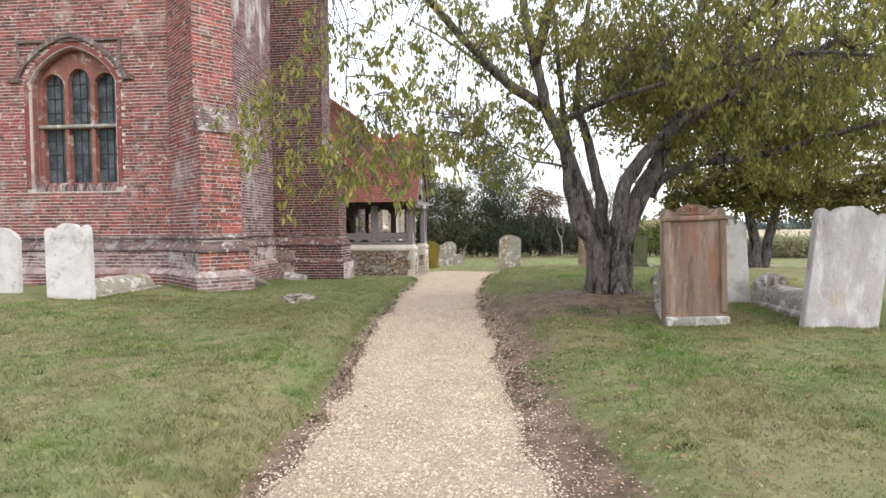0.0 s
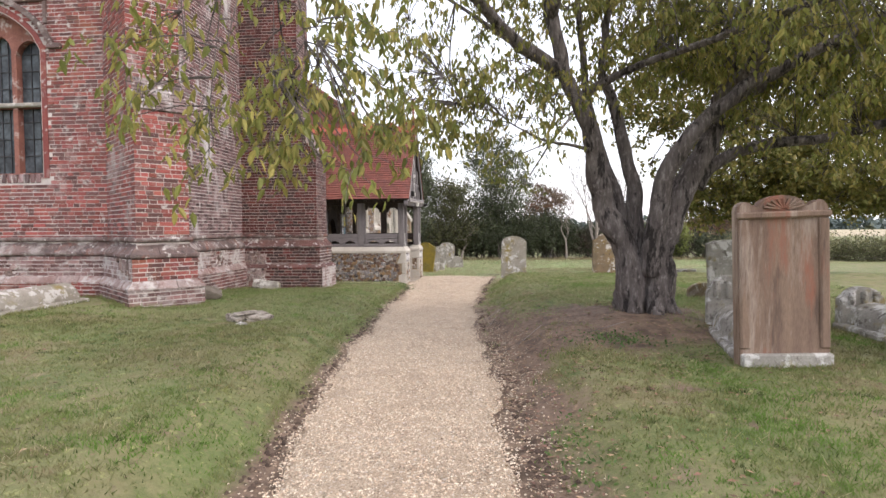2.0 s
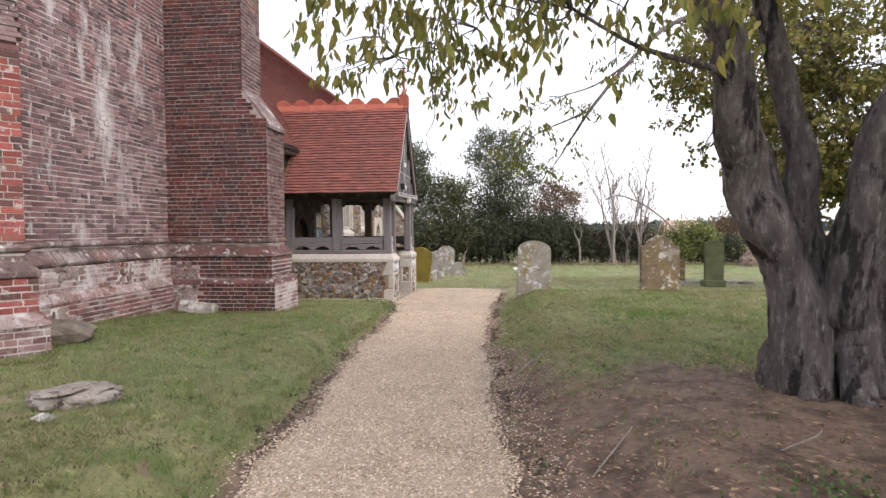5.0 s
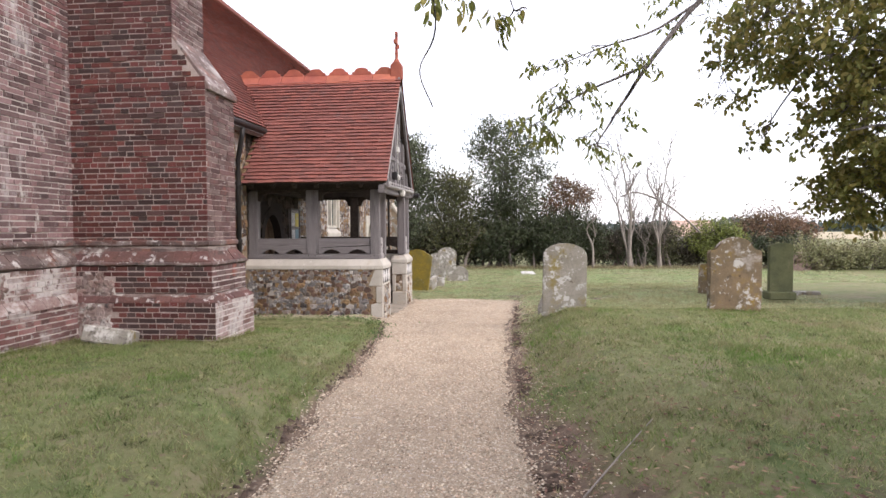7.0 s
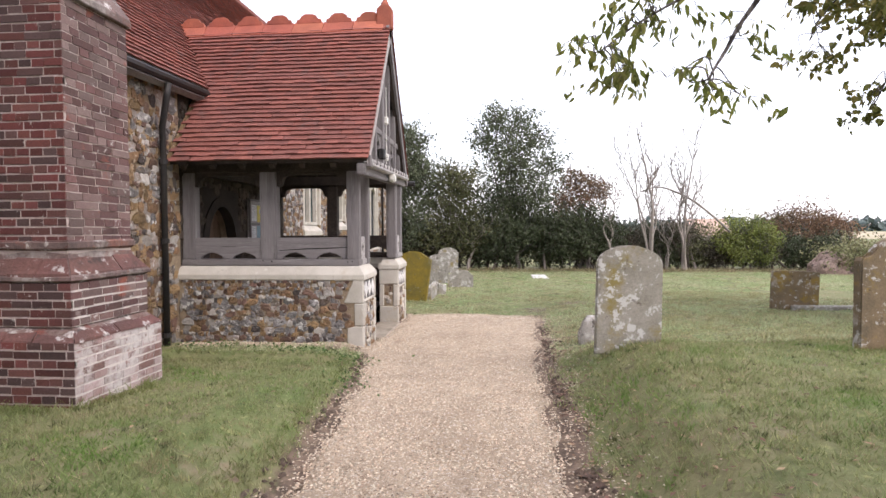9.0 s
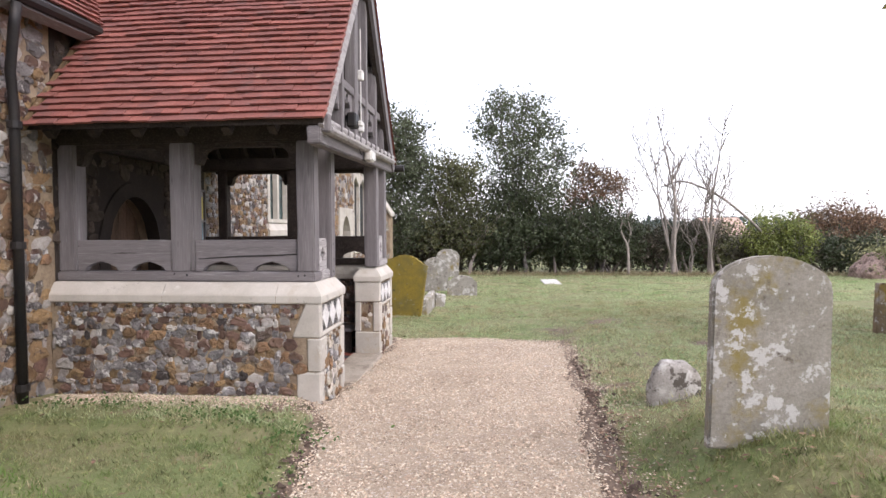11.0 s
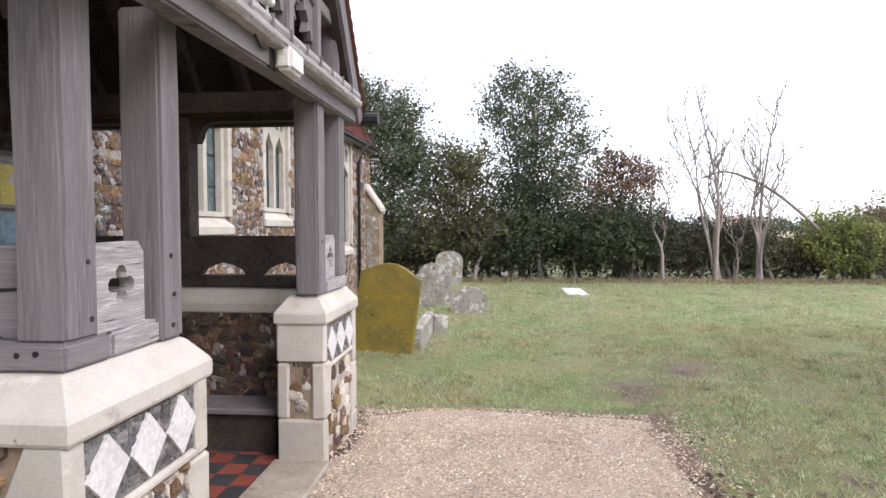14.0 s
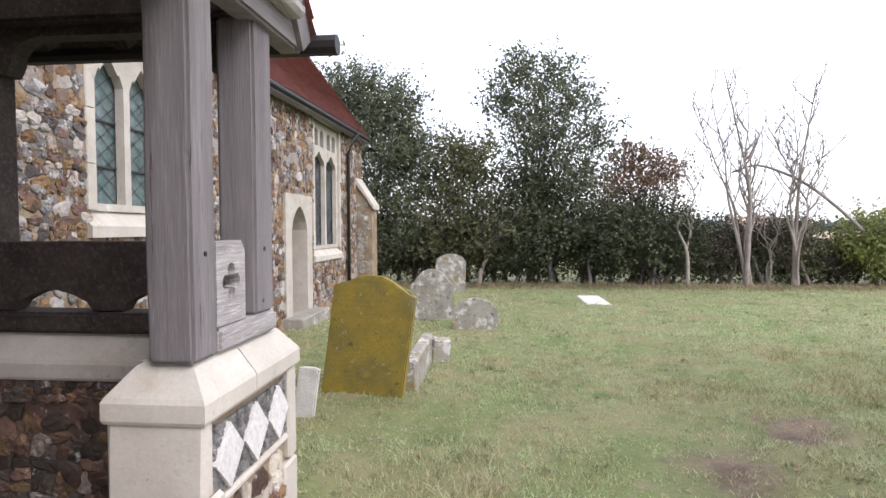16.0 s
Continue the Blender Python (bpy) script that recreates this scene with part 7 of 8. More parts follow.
# broad tree further along
maple = thing("maple_tree", (8.4, 18.8, 0.2), "spreading dark green maple behind the graves", "tree")
bm = bmesh.new()
lines = []
for pts, r0, r1 in (
    ([(8.35, 18.8, 0.0), (8.2, 18.8, 1.2), (7.8, 18.7, 2.6), (7.3, 18.6, 4.0), (6.8, 18.5, 6.0)], 0.2, 0.06),
    ([(8.5, 18.8, 0.0), (8.7, 18.8, 1.2), (9.1, 18.9, 2.8), (9.5, 19.0, 4.5), (9.8, 19.0, 7.0)], 0.18, 0.06),
    ([(7.3, 18.6, 4.0), (6.2, 18.2, 5.2), (4.6, 17.2, 5.8), (3.0, 16.2, 5.3), (1.9, 15.3, 4.3), (1.23, 15.0, 3.47), (0.85, 15.0, 2.9), (0.6, 14.8, 2.5)], 0.08, 0.008),
    ([(1.23, 15.0, 3.47), (0.8, 15.0, 3.3), (0.45, 15.0, 3.15), (0.1, 15.0, 2.95), (-0.15, 14.9, 2.75)], 0.02, 0.005),
    ([(1.9, 15.3, 4.3), (1.3, 15.1, 3.9), (0.7, 15.0, 3.7), (0.05, 15.0, 3.45)], 0.02, 0.005),
    ([(5.0, 19.0, 6.2), (4.4, 19.2, 5.4), (4.0, 19.2, 4.8), (3.7, 19.3, 4.4)], 0.03, 0.008),
    ([(6.0, 18.9, 5.0), (5.2, 19.1, 4.4), (4.7, 19.2, 3.7), (4.45, 19.2, 3.2)], 0.03, 0.008),
    ([(7.8, 18.7, 2.6), (6.9, 18.3, 3.0), (6.0, 18.0, 3.2), (5.2, 17.8, 3.1)], 0.07, 0.015),
    ([(8.0, 18.7, 2.0), (7.2, 19.3, 2.3), (6.4, 19.8, 2.2)], 0.06, 0.015),
    ([(9.1, 18.9, 2.8), (10.4, 18.4, 3.2), (12.0, 18.0, 3.2)], 0.08, 0.02)):
    lines.append(limb(bm, pts, r0, r1, 8)[0])
spots = []
anchor = nearest_on([l[len(l) // 3:] for l in lines])
tw = bmesh.new()
for c, r, k in (((5.6, 18.8, 5.4), (2.0, 1.7, 1.3), 260), ((6.9, 18.7, 3.6), (1.7, 1.5, 1.5), 300), ((8.8, 18.6, 5.8), (2.4, 2.2, 1.8), 240), ((6.3, 19.2, 2.2), (0.75, 0.8, 0.5), 70), ((10.5, 18.2, 3.6), (2.2, 2.0, 1.3), 200), ((8.2, 19.2, 2.9), (1.6, 1.2, 0.7), 90), ((12.0, 17.6, 2.8), (1.5, 1.4, 0.9), 90), ((8.4, 17.2, 3.2), (1.4, 0.8, 0.8), 80), ((9.2, 18.6, 2.4), (1.8, 1.2, 0.6), 130), ((11.2, 18.2, 2.3), (1.6, 1.2, 0.6), 100)):
    twigs(tw, c, r, k, rng, spots, anchor, per=26, length=0.55, droop=0.35, thin=0.006, step=0.09)
crown_places, spots = spots, []
for c, r, k in (((0.04, 15.0, 3.5), (0.2, 0.15, 0.1), 5), ((0.6, 15.0, 3.65), (0.25, 0.2, 0.15), 7), ((0.25, 15.0, 3.15), (0.25, 0.2, 0.12), 8), ((0.55, 15.0, 3.2), (0.2, 0.2, 0.12), 7), ((0.12, 15.0, 3.0), (0.2, 0.15, 0.1), 6), ((-0.2, 14.85, 2.78), (0.15, 0.15, 0.1), 5), ((-0.05, 15.0, 2.68), (0.15, 0.15, 0.1), 5), ((0.1, 15.0, 2.6), (0.15, 0.15, 0.08), 5), ((0.43, 14.9, 2.6), (0.15, 0.12, 0.1), 5), ((0.54, 14.7, 2.4), (0.1, 0.1, 0.06), 2), ((0.8, 14.85, 2.4), (0.08, 0.08, 0.06), 2), ((0.85, 15.0, 2.95), (0.15, 0.15, 0.12), 5), ((1.2, 15.1, 3.5), (0.25, 0.2, 0.2), 7), ((2.0, 15.6, 4.4), (0.5, 0.4, 0.3), 16), ((3.4, 16.5, 5.4), (0.8, 0.6, 0.4), 26)):
    twigs(tw, c, r, k, rng, spots, anchor, per=9, length=0.28, droop=0.75, thin=0.003, step=0.035)
for c, r, k in (((4.2, 20.2, 4.3), (0.3, 0.25, 0.2), 8), ((4.6, 19.6, 3.4), (0.25, 0.2, 0.2), 6), ((3.9, 19.2, 4.9), (0.5, 0.3, 0.35), 12)):
    twigs(tw, c, r, k, rng, crown_places, anchor, per=14, length=0.4, droop=0.5, thin=0.004, step=0.06)
sub("trunk", bm, BARK, maple, smooth=True)
sub("branchwork", tw, BARK, maple)["kind"] = "stuff"
LEAF_MAPLE = mat("olive_maple_leaf", (0.19, 0.195, 0.055), (0.125, 0.14, 0.04), (0.27, 0.22, 0.07), scale=0.8, fine=30, rand=0.35, bump=0, rough=0.55, trans=0.3)
leaves("crown", crown_places, 0.13, 0.95, LEAF_MAPLE, maple, rng, droop=0.45)
LEAF_SPRAY = mat("young_maple_leaf", (0.17, 0.2, 0.05), (0.13, 0.16, 0.045), (0.26, 0.25, 0.08), scale=0.8, fine=30, rand=0.3, bump=0, rough=0.55, trans=0.6)
spray = leaves("low_spray", spots, 0.1, 0.55, LEAF_SPRAY, maple, rng, droop=0.55)
spray["label"], spray["kind"] = "yellow-green leaves on a low hanging spray", "stuff"

# ---- boundary trees and hedge ----
LEAF_HOLM = mat("dark_evergreen_leaf", (0.085, 0.105, 0.055), (0.055, 0.07, 0.038), scale=0.6, fine=20, rand=0.4, bump=0, rough=0.5, trans=0.15)
LEAF_GREY = mat("greygreen_leaf", (0.15, 0.175, 0.105), (0.1, 0.12, 0.07), scale=0.6, fine=20, rand=0.4, bump=0, rough=0.55, trans=0.25)
LEAF_RUST = mat("rusty_leaf", (0.24, 0.145, 0.09), (0.15, 0.12, 0.075), scale=0.6, fine=20, rand=0.4, bump=0, rough=0.6, trans=0.25)
LEAF_LIME = mat("bright_bush_leaf", (0.24, 0.27, 0.08), (0.15, 0.185, 0.06), scale=0.6, fine=20, rand=0.4, bump=0, rough=0.6, trans=0.3)
LEAF_BRAMBLE = mat("bramble_leaf", (0.12, 0.1, 0.075), (0.08, 0.085, 0.056), scale=0.6, fine=20, rand=0.45, bump=0, rough=0.6, trans=0.15)
LEAF_OLIVE = mat("olive_hedge_leaf", (0.17, 0.175, 0.085), (0.11, 0.12, 0.06), scale=0.6, fine=20, rand=0.45, bump=0, rough=0.6, trans=0.25)
LEAF_SCRUB = mat("pale_scrub_leaf", (0.31, 0.29, 0.165), (0.21, 0.225, 0.11), scale=0.6, fine=20, rand=0.4, bump=0, rough=0.7, trans=0.25)
TWIG = mat("bare_grey_twig", (0.17, 0.14, 0.125), (0.12, 0.1, 0.09), scale=5, fine=30, bump=0.4)
DEADWOOD = mat("bleached_dead_wood", (0.33, 0.29, 0.26), (0.25, 0.22, 0.2), scale=5, fine=30, bump=0.4)


def crown_spots(bm, lobes, rng, density, shell=0.45):
    """Leaf places along short upward sprigs that stand out of each lobe; draws the sprigs too."""
    out = []
    for c, r in lobes:
        n = int(density * r[0] * r[1] * r[2] ** 0.5 * 4.2)
        k = max(10, n // 15)
        mean = (r[0] * r[1] * r[2]) ** (1 / 3)
        for _ in range(k):
            v = rng.normal(size=3)
            v /= np.linalg.norm(v)
            p = Vector(c) + Vector((v[0] * r[0], v[1] * r[1], v[2] * r[2])) * (rng.uniform(shell, 1.0) ** 0.7 * 0.85)
            d = (Vector(v) * 0.8 + Vector((rng.normal() * 0.5, rng.normal() * 0.5, 0.75 + rng.normal() * 0.3))).normalized()
            L = mean * (rng.uniform(0.3, 0.7) if rng.random() < 0.7 else rng.uniform(0.7, 1.25))
            e = p + d * L
            if p.z < -0.3:
                continue
            if rng.random() < 0.5:
                tube(bm, [p - d * L * 0.4, p.lerp(e, 0.5), e], 0.009, 3, 0.4)
            t = rng.uniform(0, 1.0, 15)
            q = np.array(p)[None] + np.array(d * L)[None] * t[:, None] + rng.normal(size=(15, 3)) * (0.15 * mean * (1.1 - 0.8 * t))[:, None]
            out.append(q)
    q = np.concatenate(out)
    return q[q[:, 2] > -0.4]


def far_tree(name, label, place, lobes, material, density, size, rng, bark=BARK, stems=1, height=3.0, shell=0.45):
    ob = thing(name, place, label, "tree" if "tree" in name else "shrub", "" if "tree" in name else "boundary shrubs")
    bm = bmesh.new()
    P = Vector(place)
    for s in range(stems):
        a = rng.uniform(0, 6.28)
        off = Vector((math.cos(a), math.sin(a), 0)) * (0.35 * s)
        top = P + Vector((rng.normal() * 0.4, rng.normal() * 0.3, height))
        limb(bm, [P + off - Vector((0, 0, 0.2)), (P + off).lerp(top, 0.5) + Vector((rng.normal() * 0.15, rng.normal() * 0.1, 0)), top], 0.12 if stems == 1 else 0.07, 0.03, 7)
    for c, r in lobes:
        limb(bm, [P + Vector((0, 0, height * 0.3)), (P + Vector((0, 0, height * 0.6))).lerp(Vector(c), 0.5), Vector(c) + Vector((0, 0, r[2] * 0.6))], 0.05, 0.012, 5)
        for k in range(5):
            e = Vector(c) + Vector((rng.normal() * r[0] * 0.6, rng.normal() * r[1] * 0.5, abs(rng.normal()) * r[2] * 0.8))
            tube(bm, [Vector(c), Vector(c).lerp(e, 0.5) + Vector((0, 0, 0.1)), e], 0.016, 4, 0.3)
    places = crown_spots(bm, lobes, rng, density, shell)
    sub("trunk", bm, bark, ob, smooth=True)
    leaves("crown", places, size, 0.85, material, ob, rng, droop=0.3, small=True)
    return ob


rng = np.random.default_rng(11)
far_tree("ash_tree", "tall grey-green tree in the boundary hedge", (-0.4, 36.6, -0.3), [((-0.9, 36.4, 6.3), (0.9, 0.9, 0.7)), ((0.3, 36.4, 6.3), (0.8, 0.9, 0.7)), ((-1.4, 36.4, 5.4), (0.6, 0.9, 0.8)), ((-0.3, 36.4, 5.2), (1.4, 1.1, 1.0)), ((1.1, 36.4, 5.4), (0.7, 0.8, 0.8)), ((1.6, 36.4, 4.3), (0.8, 0.8, 0.7)), ((-0.2, 36.3, 4.0), (1.6, 1.1, 1.1)), ((0.9, 36.2, 3.0), (1.4, 1.0, 1.1))], LEAF_GREY, 400, 0.12, rng, height=5.0, shell=0.05)
far_tree("holly_tree", "dense dark green shrub tree below the ash", (0.2, 36.1, -0.3), [((-0.6, 36.1, 2.3), (1.0, 0.9, 1.3)), ((0.6, 36.1, 1.5), (1.3, 0.9, 1.4)), ((-0.8, 36.0, 0.9), (1.2, 0.9, 1.0)), ((1.9, 36.0, 1.0), (0.9, 0.8, 1.0))], LEAF_HOLM, 1000, 0.12, rng, height=2.2, shell=0.2)
far_tree("holly_tree", "dense dark green tree beside the chancel", (-5.6, 36.4, -0.3), [((-6.2, 36.4, 5.6), (1.2, 1.1, 1.1)), ((-4.9, 36.3, 5.2), (0.9, 1.0, 1.0)), ((-5.4, 36.2, 3.9), (1.5, 1.1, 1.3)), ((-4.2, 36.2, 3.4), (0.9, 1.0, 1.5)), ((-5.2, 36.0, 1.6), (1.6, 1.0, 1.7)), ((-7.3, 36.4, 4.6), (1.0, 1.0, 1.5))], LEAF_GREY, 800, 0.12, rng, height=4.6, shell=0.2)
far_tree("hawthorn_tree", "scrubby hawthorn in the boundary hedge", (-2.6, 36.3, -0.3), [((-2.9, 36.2, 3.6), (0.8, 0.8, 0.9)), ((-2.2, 36.2, 3.5), (0.6, 0.8, 0.9)), ((-2.6, 36.2, 2.5), (1.1, 0.9, 1.1)), ((-3.2, 36.0, 1.3), (1.2, 0.9, 1.4)), ((-1.7, 36.0, 1.3), (1.0, 0.8, 1.3))], LEAF_OLIVE, 700, 0.12, rng, stems=2, height=3.0, shell=0.2)
far_tree("hawthorn_tree", "rust-tinged hawthorn in the boundary hedge", (3.2, 36.5, -0.3), [((2.7, 36.4, 3.5), (0.8, 0.8, 0.6)), ((3.6, 36.4, 3.0), (0.9, 0.8, 0.6)), ((2.6, 36.4, 2.5), (1.0, 0.8, 0.8))], LEAF_RUST, 600, 0.11, rng, stems=3, height=3.0, shell=0.1)
far_tree("hedge_shrub", "dark bramble and elder in the boundary hedge", (2.9, 36.0, -0.3), [((2.0, 35.9, 1.0), (1.0, 0.8, 1.2)), ((3.1, 35.9, 1.2), (1.1, 0.8, 1.2)), ((4.1, 36.1, 1.0), (0.7, 0.7, 1.0))], LEAF_HOLM, 1300, 0.11, rng, stems=3, height=1.4)
far_tree("hedge_shrub", "brown bramble thicket in the boundary hedge", (6.6, 36.6, -0.3), [((5.2, 36.5, 0.6), (0.8, 0.7, 0.8)), ((6.3, 36.6, 0.9), (0.9, 0.7, 0.7)), ((7.2, 36.6, 1.15), (0.75, 0.7, 0.75)), ((7.6, 36.6, 0.6), (0.6, 0.7, 0.7))], LEAF_BRAMBLE, 900, 0.1, rng, TWIG, stems=6, height=1.7, shell=0.2)
far_tree("garden_shrub", "bright green rounded bush in the hedge", (10.2, 36.2, -0.3), [((9.7, 36.0, 1.3), (1.0, 0.8, 0.5)), ((10.5, 36.1, 1.0), (0.9, 0.8, 0.6)), ((9.3, 36.0, 0.8), (0.7, 0.7, 0.5)), ((10.0, 35.9, 0.3), (1.2, 0.6, 0.5))], LEAF_LIME, 800, 0.11, rng, stems=2, height=1.2)
far_tree("garden_shrub", "russet bush in the hedge", (14.2, 38.0, -0.3), [((13.2, 38.0, 1.3), (1.2, 1.0, 0.9)), ((14.6, 38.2, 1.2), (1.0, 1.0, 0.7)), ((12.2, 38.2, 1.2), (0.7, 0.8, 0.8))], LEAF_RUST, 1000, 0.11, rng, stems=3, height=1.4)
for k, x in enumerate((-7.2, -5.6, -4.2, -2.9, -1.5, -0.2, 1.2, 2.6, 4.0, 5.3, 6.6, 7.9, 9.0, 10.6, 12.2, 13.8)):
    yy = 36.7 + 0.4 * noise.noise((x, 0, 0))
    hh = (1.25 if x < 3 else 1.0 if x < 8.5 else 0.35) + 0.5 * noise.noise((x * 1.7, 3.0, 0))
    far_tree("hedge_shrub", "dense dark undergrowth along the churchyard boundary", (x, yy, -0.4), [((x, yy, 0.25), (1.0, 0.6, 0.7)), ((x, yy, 0.3), (1.0, 0.6, 0.8)), ((x + 0.3, yy + 0.3, 0.5), (0.9, 0.5, 0.7)), ((x + 0.4, yy + 0.3, hh), (0.9, 0.6, 0.8))], (LEAF_HOLM, LEAF_BRAMBLE, LEAF_OLIVE)[(k * 7) % 5 % 3], 560, 0.11, rng, TWIG, stems=5, height=(1.7 if x < 8.5 else 0.7) + 0.5 * noise.noise((x, 7, 0)), shell=0.1)
for k, (x, y, z, s) in enumerate(((13.5, 34.6, 0.1, 1.4), (16.5, 35.0, 0.0, 1.7), (20.0, 34.0, 0.0, 1.8), (24.0, 32.0, 0.0, 2.0), (18.2, 27.0, 0.0, 1.3), (21.5, 25.0, 0.0, 1.6), (26.0, 26.0, 0.0, 2.0), (29.5, 36.0, 0.1, 2.2), (15.0, 22.5, 0.0, 0.9))):
    far_tree("hedge_shrub", "rough grass and bramble bank beyond the graves", (x, y, -0.4), [((x, y, z), (s * 1.2, s * 0.7, 0.55)), ((x + s, y + 0.5, z - 0.1), (s, s * 0.7, 0.5))], (LEAF_SCRUB, LEAF_SCRUB, LEAF_OLIVE)[k % 3], 700, 0.12, rng, TWIG, stems=2, height=0.5)


def bare_tree(label, place, tops, rng, r=0.06, whips=7):
    """A dead tree: a few stems from one foot up to their own tops, each with upright bare whips."""
    ob = thing("dead_tree", place, label, "tree")
    foot = Vector(place)
    for n, (dx, dy, h) in enumerate(tops):
        top = foot + Vector((dx, dy, h))
        side = Vector((-0.25 * dx + rng.normal() * 0.08, rng.normal() * 0.1, 0))
        start = foot + Vector((0.05 * n, 0.03 * n, -0.2))
        bow = Vector((rng.normal() * 0.16, rng.normal() * 0.1, 0))
        line = limb_curve([start, foot.lerp(top, 0.25) + side * 0.7, foot.lerp(top, 0.45) + side + bow, foot.lerp(top, 0.65) + side * 0.8 - bow * 0.8, foot.lerp(top, 0.85) + side * 0.3 + bow * 0.5, top], 4)
        m = len(line) - 1
        bm = tube(bmesh.new(), line, [r * (1 if n == 0 else 0.6) * (0.92 * (1 - i / m) ** 1.7 + 0.08) + 0.006 for i in range(m + 1)], 6)
        for k in range(whips):
            i = int(len(line) * rng.uniform(0.3, 0.92))
            p = line[min(i, len(line) - 2)]
            out = 1 if rng.random() < 0.5 else -1
            L = rng.uniform(0.6, 2.2) * (1.15 - i / len(line)) + 0.35
            d = Vector((out * rng.uniform(0.35, 1.3), rng.normal() * 0.3, 1)).normalized()
            w = [p.copy()]
            for q in range(4):
                d = (d + Vector((-out * 0.1 + rng.normal() * 0.1, rng.normal() * 0.08, 0.12))).normalized()
                w.append(w[-1] + d * L / 4)
            tube(bm, w, 0.019, 4, 0.35)
            for q in (1, 2, 3, 3):
                e = w[q] + Vector((rng.normal() * 0.3, rng.normal() * 0.15, rng.uniform(0.15, 0.5)))
                tube(bm, [w[q], w[q].lerp(e, 0.5) + Vector((0.03 * rng.normal(), 0, 0.02)), e], 0.011, 3, 0.4)
        sub("stem", bm, DEADWOOD, ob, smooth=True)
    return ob


bare_tree("bare bleached dead tree in the hedge", (5.76, 35.4, -0.35), [(-0.65, 0.2, 6.5), (-1.55, 0.1, 5.4), (0.1, 0.3, 5.7), (-0.3, -0.1, 4.8), (-1.0, 0.2, 6.0), (0.5, 0.2, 4.6)], rng, 0.085, 9)
bare_tree("bare bleached dead tree leaning in the hedge", (7.12, 35.4, -0.36), [(0.65, 0.2, 6.3), (0.0, 0.1, 6.0), (0.75, -0.1, 4.4), (-0.5, 0.2, 4.9), (0.3, 0.2, 5.2)], rng, 0.08, 9)
bare_tree("thin pale stems at the hedge foot", (4.05, 35.2, -0.3), [(0.0, 0, 4.0), (0.2, 0.1, 3.6)], rng, 0.06, 4)
bare_tree("thin leaning stems at the hedge foot", (-2.1, 35.4, -0.3), [(0.75, 0, 1.9), (0.95, 0.1, 1.6)], rng, 0.05, 2)
bare_tree("thin grey stems among the brambles", (6.5, 35.7, -0.35), [(0.1, 0, 2.4), (-0.3, 0.1, 2.2), (0.35, 0, 1.9)], rng, 0.03, 3)
bm = bmesh.new()
tube(bm, limb_curve([(5.4, 35.6, 3.05), (6.1, 35.6, 3.25), (6.9, 35.6, 3.0), (7.7, 35.6, 2.55), (8.6, 35.6, 1.8), (9.1, 35.6, 1.3)]), 0.028, 6, 1.9)
for a, b in (((6.9, 35.6, 3.0), (7.3, 35.5, 3.5)), ((7.7, 35.6, 2.55), (8.0, 35.5, 3.0)), ((6.1, 35.6, 3.25), (6.3, 35.6, 3.8))):
    tube(bm, [a, Vector(a).lerp(Vector(b), 0.5) + Vector((0.05, 0, 0)), b], 0.014, 4, 0.4)
tagged(sub("fallen_branch", bm, DEADWOOD, None, smooth=True), "dead branch fallen across the hedge", "branch")
ROOF_FAR = mat("distant_tiles", (0.5, 0.35, 0.28), (0.42, 0.3, 0.25), scale=2, fine=20, bump=0.1)
barn = thing("cottage", (16.8, 62.0, -0.6), "distant cottage with a pinkish tiled roof", "house")
sub("wall", boxed(16.2, 19, 60, 64, -1.0, 1.0), LIMESTONE, barn)
sub("roof", prism(bmesh.new(), [(59.6, 0.9), (62, 2.3), (64.4, 0.9)], axes((15.9, 0, 0), (0, 1, 0), (0, 0, 1), (1, 0, 0)), 3.3), ROOF_FAR, barn)

# far fields and woods, well beyond the churchyard
STRAW = mat("straw_field", (0.42, 0.36, 0.25), (0.36, 0.31, 0.2), scale=0.02, fine=0.5, bump=0)
field = tagged(part("far_field", ([(15, 95, -0.85), (400, 80, -0.85), (520, 320, -0.6), (10, 320, -0.6)], [], [(0, 1, 2, 3)]), STRAW), "pale stubble field in the distance", "field", kind="structure")
spots = []
for k in range(9000):
    x, y = rng.uniform(-300, 900), 420 + rng.uniform(0, 60)
    h = 6 + 5 * noise.noise((x * 0.02, 0, 0)) + 3 * noise.noise((x * 0.1, 3, 0))
    spots.append((x, y, rng.uniform(-1, 1) ** 3 * 0.5 + rng.uniform(-1.5, max(1.0, h))))
LEAF_FAR = mat("distant_wood_leaf", (0.12, 0.15, 0.14), (0.10, 0.125, 0.12), scale=0.05, fine=0.5, rand=0.2, bump=0)
woods = leaves("distant_wood", spots, 5.0, 1.2, LEAF_FAR, None, rng, droop=0.2, small=True)
tagged(woods, "blue-green line of far woods", "woods", kind="stuff")

# ---- grass, gravel and litter ----
rng = np.random.default_rng(21)


def built(x, y):
    if x < -5.0 and y > 9.5 and (x < -5.9 or y > 15.3):
        return True
    if -6 < x < -4.1 and 14.6 < y < 17.9 and y < 15.55:
        return True
    if -5.2 < x < -2.45 and 17.75 < y < 20.7:
        return True
    if x < -5 and y > 11.2 - 0.87 * (x + 6.9) and y < 11.2:
        return True
    return False


